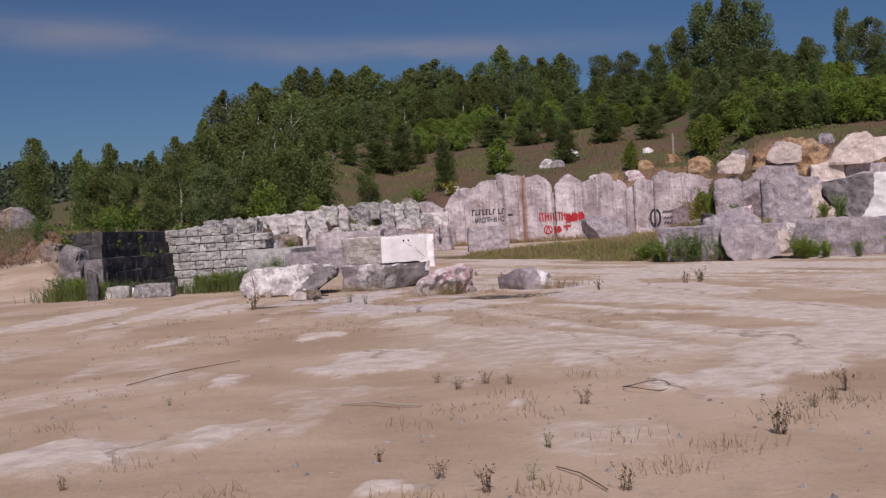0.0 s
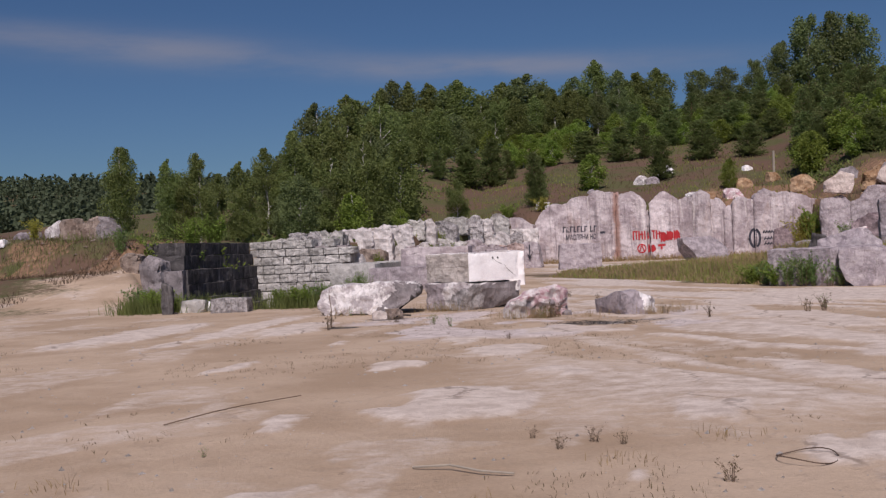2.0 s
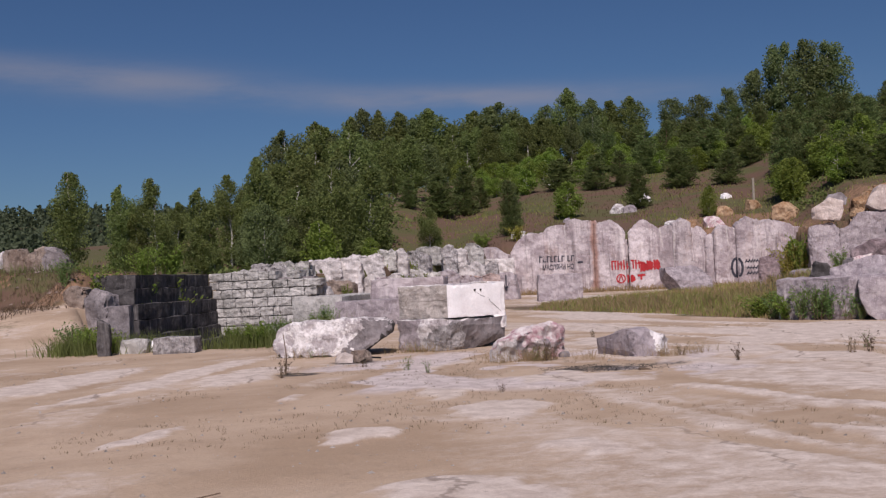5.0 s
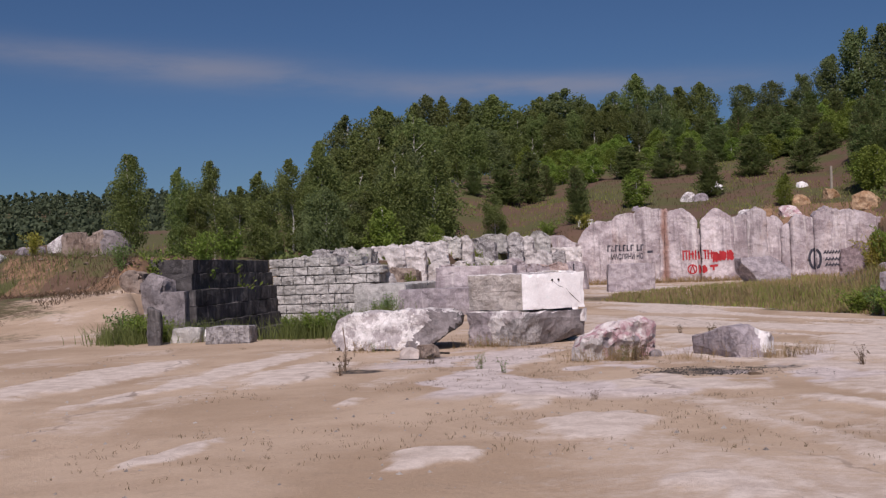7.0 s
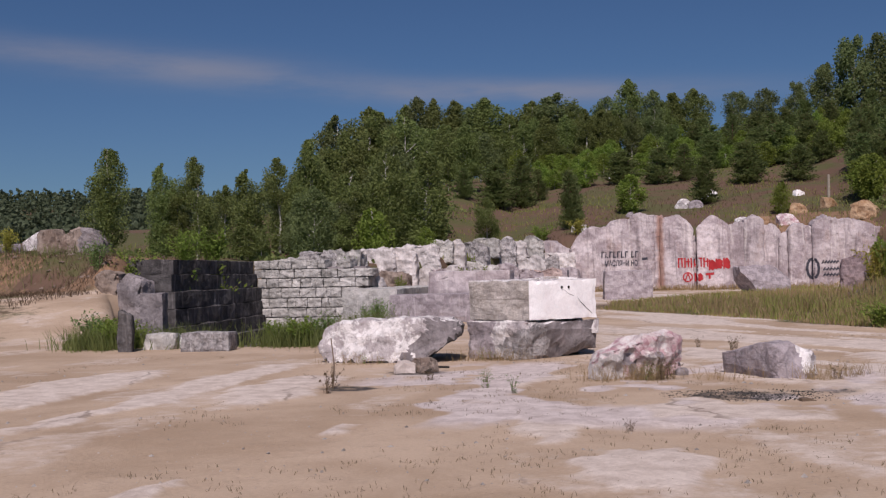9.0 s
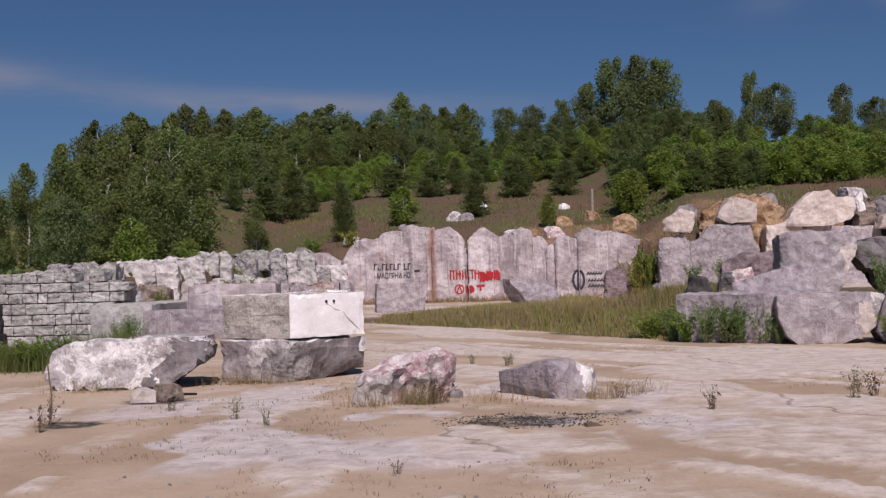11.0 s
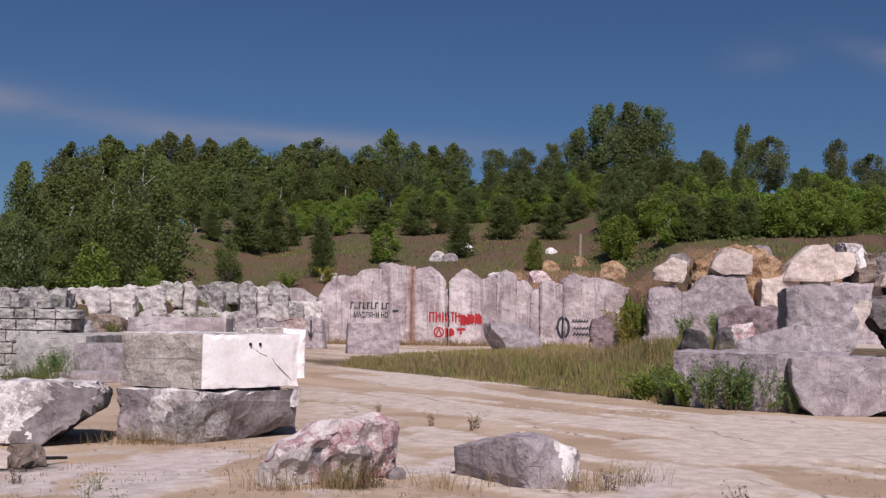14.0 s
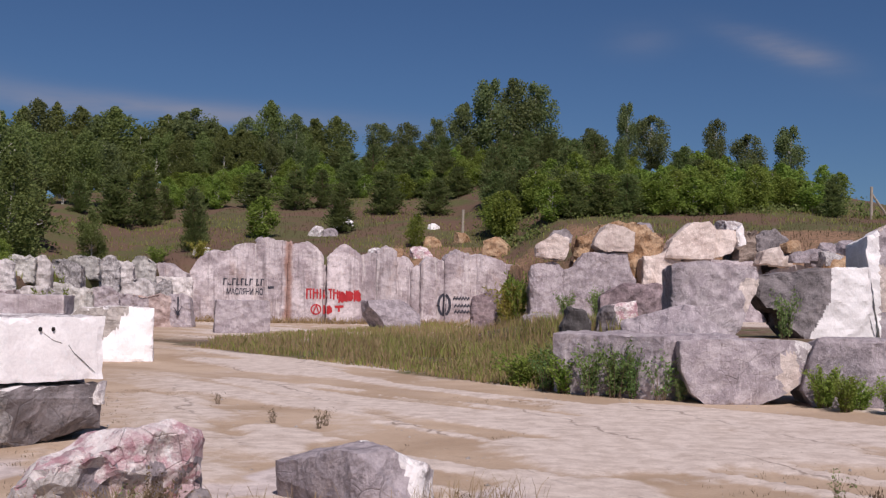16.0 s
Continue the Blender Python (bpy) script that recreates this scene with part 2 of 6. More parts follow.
M_LEATHER = plain("cracked_leather", (0.14, 0.10, 0.07), 0.6, 0.3, 20)
M_HOLE = plain("drill_hole_shade", (0.02, 0.018, 0.018), 0.95, 0.2, 20)
M_CRACK = plain("crack_dark", (0.09, 0.075, 0.07), 0.95, 0.3, 20)


def foliage(name, dark, light, through_=0.35):
    m, nt, b = material(name, 0.6)
    geo = node(nt, "ShaderNodeNewGeometry")
    isl = geo.outputs["Random Per Island"]
    ob = node(nt, "ShaderNodeObjectInfo").outputs["Random"]
    big = tex(nt, geo.outputs["Position"], 0.7, 3, 0.6)
    f = calc(nt, "ADD", calc(nt, "MULTIPLY", isl, 0.6), calc(nt, "MULTIPLY", ramp(nt, big, 0.35, 0.65), 0.4))
    col = mix(nt, f, rgb(*dark), rgb(*light))
    hue = node(nt, "ShaderNodeHueSaturation", {"Hue": calc(nt, "MULTIPLY_ADD", ob, 0.03, 0.485), "Color": col, "Value": calc(nt, "MULTIPLY_ADD", ob, 0.35, 0.82)}).outputs[0]
    nt.links.new(hue, b.inputs["Base Color"])
    tr = node(nt, "ShaderNodeBsdfTranslucent", {0: hue})
    ms = node(nt, "ShaderNodeMixShader", {0: through_, 1: b.outputs[0], 2: tr.outputs[0]})
    nt.links.new(ms.outputs[0], nt.nodes["Material Output"].inputs[0])
    return m


M_BIRCH = foliage("birch_leaves", (0.131, 0.172, 0.053), (0.273, 0.325, 0.112), 0.55)
M_BIRCH_DARK = foliage("aspen_leaves", (0.125, 0.161, 0.064), (0.244, 0.289, 0.121), 0.55)
M_YOUNG = foliage("young_leaves", (0.155, 0.225, 0.04), (0.32, 0.415, 0.09), 0.55)
M_PINE = foliage("pine_needles", (0.119, 0.162, 0.057), (0.230, 0.282, 0.103), 0.55)
M_FARWOOD = foliage("far_wood_leaves", (0.071, 0.096, 0.054), (0.129, 0.162, 0.090), 0.4)
M_SHRUB = foliage("willow_leaves", (0.124, 0.206, 0.062), (0.276, 0.386, 0.138), 0.5)
M_YELLOWISH = foliage("yellowing_leaves", (0.25, 0.24, 0.045), (0.44, 0.42, 0.09))
M_GRASS = foliage("grass_blades", (0.20, 0.235, 0.055), (0.42, 0.44, 0.135), 0.5)
M_DRYGRASS = foliage("dry_grass_blades", (0.28, 0.21, 0.10), (0.45, 0.35, 0.185))
M_WEED = foliage("dry_weed", (0.102, 0.072, 0.043), (0.187, 0.140, 0.081))
M_BIRCHBARK = plain("birch_bark", (0.48, 0.46, 0.42), 0.8, 0.5, 6)
M_PINEBARK = plain("pine_bark", (0.16, 0.10, 0.065), 0.9, 0.4, 6)


def ground_material():
    m, nt, b = material("quarry_ground", 0.95)
    pos = node(nt, "ShaderNodeNewGeometry").outputs["Position"]
    at = node(nt, "ShaderNodeSeparateColor", {0: node(nt, "ShaderNodeAttribute", attribute_name="cover").outputs["Color"]})
    soot = node(nt, "ShaderNodeAttribute", attribute_name="burnt").outputs["Fac"]
    grass, rust, pale = at.outputs[0], at.outputs[1], at.outputs[2]
    n1 = tex(nt, pos, 0.35, 8, 0.62, 0.4)
    n2 = tex(nt, pos, 3.2, 8, 0.7, 0.3)
    n3 = tex(nt, pos, 26.0, 5, 0.75)
    sand = mix(nt, ramp(nt, n1, 0.34, 0.66), rgb(0.40, 0.29, 0.20), rgb(0.53, 0.405, 0.30))
    sand = mix(nt, calc(nt, "MULTIPLY", ramp(nt, n2, 0.52, 0.75), 0.45), sand, rgb(0.30, 0.235, 0.175))
    rock = mix(nt, ramp(nt, n2, 0.32, 0.66), rgb(0.50, 0.41, 0.35), rgb(0.70, 0.605, 0.535))
    edge = calc(nt, "ADD", pale, calc(nt, "MULTIPLY", calc(nt, "SUBTRACT", n2, 0.5), 0.8))
    col = mix(nt, ramp(nt, edge, 0.22, 0.80), sand, rock)
    lilac = mix(nt, ramp(nt, n2, 0.3, 0.7), rgb(0.46, 0.385, 0.36), rgb(0.70, 0.615, 0.585))
    col = mix(nt, ramp(nt, node(nt, "ShaderNodeAttribute", attribute_name="bare").outputs["Fac"], 0.35, 0.65), col, lilac)
    earth = mix(nt, ramp(nt, n2, 0.3, 0.7), rgb(0.13, 0.085, 0.055), rgb(0.34, 0.205, 0.125))
    turf = mix(nt, ramp(nt, tex(nt, pos, 0.16, 8, 0.7, 0.8), 0.42, 0.58), rgb(0.135, 0.083, 0.058), rgb(0.095, 0.098, 0.038))
    turf = mix(nt, calc(nt, "MULTIPLY", ramp(nt, tex(nt, pos, 1.3, 8, 0.75), 0.45, 0.7), 0.6), turf, rgb(0.15, 0.098, 0.072))
    col = mix(nt, ramp(nt, calc(nt, "ADD", grass, calc(nt, "MULTIPLY", calc(nt, "SUBTRACT", n2, 0.5), 0.8)), 0.35, 0.65), col, turf)
    col = mix(nt, ramp(nt, calc(nt, "ADD", rust, calc(nt, "MULTIPLY", calc(nt, "SUBTRACT", n2, 0.5), 0.9)), 0.35, 0.65), col, earth)
    col = mix(nt, ramp(nt, calc(nt, "ADD", soot, calc(nt, "MULTIPLY", calc(nt, "SUBTRACT", n2, 0.5), 1.2)), 0.35, 0.7), col, rgb(0.055, 0.05, 0.048))
    xyz = node(nt, "ShaderNodeSeparateXYZ", {0: pos})
    across = calc(nt, "ADD", calc(nt, "MULTIPLY", xyz.outputs[0], 0.966), calc(nt, "MULTIPLY", xyz.outputs[1], 0.26))
    across = calc(nt, "ADD", calc(nt, "MULTIPLY", across, 0.42), calc(nt, "MULTIPLY", tex(nt, pos, 0.5, 6, 0.6), 1.1))
    seam = calc(nt, "SUBTRACT", 1.0, ramp(nt, calc(nt, "ABSOLUTE", calc(nt, "SUBTRACT", calc(nt, "FRACT", across), 0.5)), 0.006, 0.028))
    seam = calc(nt, "MULTIPLY", calc(nt, "MULTIPLY", seam, ramp(nt, pale, 0.2, 0.6)), ramp(nt, n1, 0.42, 0.56))
    col = mix(nt, calc(nt, "MULTIPLY", seam, 0.65), col, rgb(0.20, 0.15, 0.12))
    crumbs = calc(nt, "MULTIPLY", ramp(nt, tex(nt, pos, 9.0, 6, 0.75), 0.60, 0.68), ramp(nt, tex(nt, pos, 0.6, 4, 0.6), 0.42, 0.6))
    col = mix(nt, calc(nt, "MULTIPLY", crumbs, 0.6), col, rgb(0.17, 0.125, 0.095))
    col = mix(nt, 0.6, col, mix(nt, n3, rgb(0.55, 0.55, 0.55), rgb(1.35, 1.35, 1.35)), "MULTIPLY")
    nt.links.new(col, b.inputs["Base Color"])
    relief(nt, b, calc(nt, "ADD", n2, calc(nt, "MULTIPLY", n3, 0.35)), 0.55, 0.06)
    return m


M_GROUND = ground_material()

# ---- helpers for shapes ----


def lattice(ix, iy, seed):
    h = np.sin(ix * 127.1 + iy * 311.7 + seed * 74.7) * 43758.5453
    return h - np.floor(h)


def vnoise(x, y, seed=0, octaves=3):
    """Smooth noise from 0 to 1 on arrays."""
    x, y = np.asarray(x, float), np.asarray(y, float)
    total, amp, norm = 0.0, 1.0, 0.0
    for o in range(octaves):
        ix, iy = np.floor(x), np.floor(y)
        fx, fy = x - ix, y - iy
        fx, fy = fx * fx * (3 - 2 * fx), fy * fy * (3 - 2 * fy)
        a, b = lattice(ix, iy, seed + o), lattice(ix + 1, iy, seed + o)
        c, d = lattice(ix, iy + 1, seed + o), lattice(ix + 1, iy + 1, seed + o)
        total = total + amp * ((a * (1 - fx) + b * fx) * (1 - fy) + (c * (1 - fx) + d * fx) * fy)
        norm += amp
        amp *= 0.5
        x, y = x * 2.03 + 17.1, y * 2.03 + 5.3
    return total / norm


def smooth(a, b, v):
    t = np.clip((np.asarray(v, float) - a) / (b - a), 0, 1)
    return t * t * (3 - 2 * t)


def link(name, bm, mat, parent=None, label=""):
    me = bpy.data.meshes.new(name)
    bm.to_mesh(me)
    bm.free()
    me.materials.append(mat)
    ob = new(name, me)
    if parent:
        ob.parent = parent
    return tagged(ob, label)


def part(name, bm, mat, parent, label=""):
    return link(name, bm, mat, parent, label)


def raw(name, verts, faces, mat, parent=None, label=""):
    me = bpy.data.meshes.new(name)
    me.from_pydata([tuple(v) for v in verts], [], [tuple(f) for f in faces])
    me.materials.append(mat)
    ob = new(name, me)
    if parent:
        ob.parent = parent
    return tagged(ob, label)


def base_at(name, x, y, z=0.0, turn=0.0):
    ob = new(name)
    ob.matrix_basis = pose(x, y, z, 0, 0, turn)
    ob.empty_display_size = 0.2
    return ob


def stone_bm(w, d, h, cuts=(), res=0.2, amp=0.04, freq=1.3, seed=0, chip=0.0, flat_bottom=True, lean=0.0):
    """A stone of width w, depth d, height h on z = 0; cuts are (point, normal) with the point in fractions of the size."""
    bm = bmesh.new()
    bmesh.ops.create_cube(bm, size=1, matrix=Matrix.Translation((0, 0, h / 2)) @ Matrix.Diagonal((w, d, h, 1)))
    for p, n in cuts:
        bmesh.ops.bisect_plane(bm, geom=bm.verts[:] + bm.edges[:] + bm.faces[:], plane_co=(p[0] * w, p[1] * d, p[2] * h), plane_no=Vector(n).normalized(), clear_outer=True)
        bmesh.ops.holes_fill(bm, edges=[e for e in bm.edges if e.is_boundary])
    bmesh.ops.triangulate(bm, faces=bm.faces[:])
    for _ in range(9):
        long_ones = [e for e in bm.edges if e.calc_length() > res * 1.35]
        if not long_ones:
            break
        bmesh.ops.subdivide_edges(bm, edges=long_ones, cuts=1)
        bmesh.ops.triangulate(bm, faces=[f for f in bm.faces if len(f.verts) > 3])
    bm.normal_update()
    off = Vector((seed * 3.17, seed * 1.71, seed * 5.3))
    for v in bm.verts:
        p = v.co * freq + off
        k = noise.fractal(p, 0.9, 2.1, 5) * amp
        if chip:
            dist, _ = noise.voronoi(v.co * freq * 1.6 + off)
            k += (dist[0] - 0.45) * chip
            sharp = max((1 - v.normal.dot(f.normal)) for f in v.link_faces)
            if sharp > 0.12:
                k -= abs(noise.noise(p * 3.1)) * chip * 0.9
        move = v.normal * k
        if flat_bottom and v.co.z < 0.02:
            move.z = max(move.z, 0.0) * 0.2
        v.co += move
        v.co.x += lean * v.co.z
    bm.normal_update()
    return bm


def rock(name, x, y, z, turn, size, mat, label, category="rock", cuts=(), group="", parent=None, **kw):
    bm = stone_bm(*size, cuts=cuts, **kw)
    ob = link(name, bm, mat, parent)
    ob.matrix_basis = pose(x, y, z, 0, 0, turn)
    if parent is None:
        tagged(ob, label, category, group)
    elif label:
        tagged(ob, label)
    return ob


def profile_bm(outline, depth, res=0.15, amp=0.04, freq=1.2, seed=0, chip=0.06, back=0.82, bulge=0.12, tilt=0.05, fold=None):
    """A stone with the given front outline (x, z), going back to a smaller rear; fold (x at foot, x at top, slope) turns the part left of that edge away."""
    bm = bmesh.new()
    mid = sum(x for x, _ in outline) / len(outline)
    half = max(abs(x - mid) for x, _ in outline)
    low = min(z for _, z in outline)
    high = max(z for _, z in outline)
    near = [bm.verts.new((x, 0, z)) for x, z in outline]
    far = [bm.verts.new((mid + (x - mid) * back, depth, low + (z - low) * (0.55 + 0.45 * back))) for x, z in outline]
    bm.faces.new(near)
    bm.faces.new(far[::-1])
    for i in range(len(outline)):
        j = (i + 1) % len(outline)
        bm.faces.new((near[j], near[i], far[i], far[j]))
    bmesh.ops.triangulate(bm, faces=bm.faces[:])
    for _ in range(9):
        long_ones = [e for e in bm.edges if e.calc_length() > res * 1.35]
        if not long_ones:
            break
        bmesh.ops.subdivide_edges(bm, edges=long_ones, cuts=1)
        bmesh.ops.triangulate(bm, faces=[f for f in bm.faces if len(f.verts) > 3])
    for v in bm.verts:
        w = 1 - v.co.y / depth
        v.co.y += w * (bulge * depth * ((v.co.x - mid) / half) ** 4 + tilt * (v.co.z - low))
        if fold:
            edge = fold[0] + (fold[1] - fold[0]) * (v.co.z - low) / (high - low)
            v.co.y += w * max(0.0, edge - v.co.x) * fold[2]
    bmesh.ops.recalc_face_normals(bm, faces=bm.faces[:])
    bm.normal_update()
    off = Vector((seed * 3.17, seed * 1.71, seed * 5.3))
    moves = []
    for v in bm.verts:
        p = v.co * freq + off
        k = noise.fractal(p, 0.9, 2.1, 5) * amp
        dist, _ = noise.voronoi(v.co * freq * 1.6 + off)
        k += (dist[0] - 0.45) * chip
        if max((1 - v.normal.dot(f.normal)) for f in v.link_faces) > 0.12:
            k -= abs(noise.noise(p * 3.1)) * chip * 1.3
        moves.append(v.normal * k)
    for v, m in zip(bm.verts, moves):
        if v.co.z < low + 0.02:
            m.z = max(m.z, 0.0)
        v.co += m
    bm.normal_update()
    return bm


def shaped(name, x, y, z, turn, outline, depth, mat, label, category, group="", more=(), pick=None, **kw):
    """A profile stone as a thing of its own; pick(centre, normal) chooses among mat and more for each face."""
    ob = link(name, profile_bm(outline, depth, **kw), mat)
    ob.matrix_basis = pose(x, y, z, 0, 0, turn)
    for m in more:
        ob.data.materials.append(m)
    if pick:
        for p in ob.data.polygons:
            p.material_index = pick(p.center, p.normal)
    return tagged(ob, label, category, group)


def random_cuts(seed, n=5, keep=0.42):
    rnd = random.Random(seed)
    out = []
    for _ in range(n):
        a, e = rnd.uniform(0, 6.283), rnd.uniform(0.1, 1.3)
        v = Vector((math.cos(a) * math.cos(e), math.sin(a) * math.cos(e), math.sin(e)))
        k = rnd.uniform(keep, keep + 0.16)
        out.append(((v.x * k, v.y * k, 0.5 + v.z * k), tuple(v)))
    return out


# ---- the lie of the land ----
EDGE_X = (-400, -34, -23, -19.8, -19.5, -14.5, -12.5, -10.5, -8.4, 16.5, 18.0, 40, 60, 400)
EDGE_Y = (58, 52, 48.8, 45.4, 61.5, 62.5, 71, 82, 101.5, 103, 80, 80, 78, 60)
TOP_Z = (3.4, 3.2, 2.6, 2.3, 2.3, 2.3, 2.8, 3.4, 4.0, 4.7, 4.4, 5.6, 5.4, 4.0)
RAMP = (5, 5, 4.2, 2.5, 0.8, 3.5, 6, 6, 2, 0.8, 3, 3, 6, 20)
HILL_X = (-400, -34, -26, -17, 16.5, 22, 400)
HILL_Y = (70, 70, 78, 100, 103, 83, 70)
CREST_X = (-600, -160, -75, -55, -35, -15, 15, 58, 102, 180, 600)
CREST_Z = (6, 8, 9, 13, 19.5, 24, 27, 26.6, 20, 15, 8)


def land(x, y):
    """Height of the ground and how far behind the quarry's edge a place lies."""
    x, y = np.asarray(x, float), np.asarray(y, float)
    edge, top = np.interp(x, EDGE_X, EDGE_Y), np.interp(x, EDGE_X, TOP_Z)
    wide, crest = np.interp(x, EDGE_X, RAMP), np.interp(x, CREST_X, CREST_Z)
    d = y - edge
    up = smooth(0.0, 1.0, d / wide)
    foot = np.interp(x, HILL_X, HILL_Y)
    t = np.clip((y - foot) / (215 - foot), 0, 1.15)
    hill = (crest - top) * np.where(t < 0.9, t, 0.9 + 0.1 * np.sin(np.clip((t - 0.9) / 0.25, 0, 1) * 1.5708))
    z = up * (top + hill + (vnoise(x * 0.08, y * 0.08, 3) - 0.5) * 1.6 * smooth(2, 20, d))
    z = z + (vnoise(x * 0.55, y * 0.55, 17, 4) - 0.5) * 0.9 * smooth(0, 2, d) * (1 - smooth(7, 12, d)) * smooth(-16, -20, x)
    far = 23 * np.exp(-((x + 290) / 130) ** 2 - ((y - 420) / 110) ** 2) + 20 * np.exp(-((x + 150) / 90) ** 2 - ((y - 520) / 120) ** 2)
    z = z + far
    floor = 1 - smooth(-1, 1, d)
    z = z + floor * (vnoise(x * 0.5, y * 0.5, 8) - 0.5) * 0.05 * smooth(-3, 3, y)
    z = z + 0.85 * smooth(10.2, 12.0, x + (y - 44) * 0.15) * smooth(40.0, 42.5, y) * floor * (1 - smooth(60, 75, x)) * (1 - smooth(58, 68, y) * (1 - smooth(12.5, 14.5, x)))
    z = z + 1.15 * smooth(35, 46, y) * smooth(-13.6, -17.6, x) * (1 - up) * (1 - smooth(60, 90, y)) * (1 - 0.6 * smooth(-22, -34, x))
    pit = smooth(34.2, 35.8, y - 0.12 * (x + 10)) * (1 - smooth(-9.2, -8.4, x)) * smooth(-19.2, -18.4, x + (y - 47) * 0.09 - np.maximum(0, 46 - y) * 0.5) * floor * (1 - smooth(61.2, 61.8, y))
    z = z - 2.6 * pit
    return z, d, pit


def land_z(x, y):
    return float(land(x, y)[0])


PALE_NEAR = ((1.2, 12.9, 0.75, 1.48), (4.9, 10.3, 0.77, 1.01), (-0.3, 11.7, 0.29, 0.67), (0.6, 8.5, 0.46, 0.5), (-0.5, 7.6, 0.58, 0.8), (3.2, 9.2, 0.16, 0.25),
             (5.9, 12.0, 0.69, 1.42), (3.8, 12.5, 0.37, 0.67), (2.4, 6.2, 0.25, 0.26), (-4.4, 24.7, 0.67, 2.3), (-2.9, 16.7, 0.26, 0.88), (-5.8, 24.5, 0.43, 5.37),
             (-2.2, 20.3, 0.19, 0.43), (0.9, 18.8, 0.69, 0.94), (-0.1, 21.0, 0.49, 0.92), (-0.3, 16.6, 0.27, 0.47), (-8.0, 24.0, 0.9, 4.08), (2.0, 15.8, 0.47, 0.73))
PALE_FAR = ((-1.3, 22.9, 0.26, 0.54), (-1.2, 22.7, 0.27, 0.47), (-0.2, 21.5, 0.45, 0.85), (-1.1, 25.9, 0.46, 0.88), (1.4, 22.2, 1.36, 1.23), (4.4, 27.1, 1.06, 1.49),
            (5.3, 24.8, 0.78, 1.24), (1.7, 31.2, 0.46, 1.49), (5.6, 29.9, 1.52, 1.86), (1.9, 31.3, 0.48, 1.1), (5.6, 25.3, 1.16, 0.73))


def spots(x, y, rows, seed):
    out = np.zeros_like(x)
    wx = x + (vnoise(x * 2.1, y * 1.3, seed, 4) - 0.5) * 0.9
    wy = y + (vnoise(x * 2.1, y * 1.3, seed + 9, 4) - 0.5) * 1.6
    for cx, cy, rx, ry in rows:
        out = np.maximum(out, 1 - smooth(0.55, 1.25, np.hypot((wx - cx) / rx, (wy - cy) / ry)))
    return out


def spread(lo, hi, fine_lo, fine_hi, step, grow):
    mid = list(np.arange(fine_lo, fine_hi, step))
    s, v, right = step, mid[-1], []
    while v < hi:
        s *= grow
        v += s
        right.append(min(v, hi))
    s, v, left = step, mid[0], []
    while v > lo:
        s *= grow
        v -= s
        left.append(max(v, lo))
    return np.array(left[::-1] + mid + right)


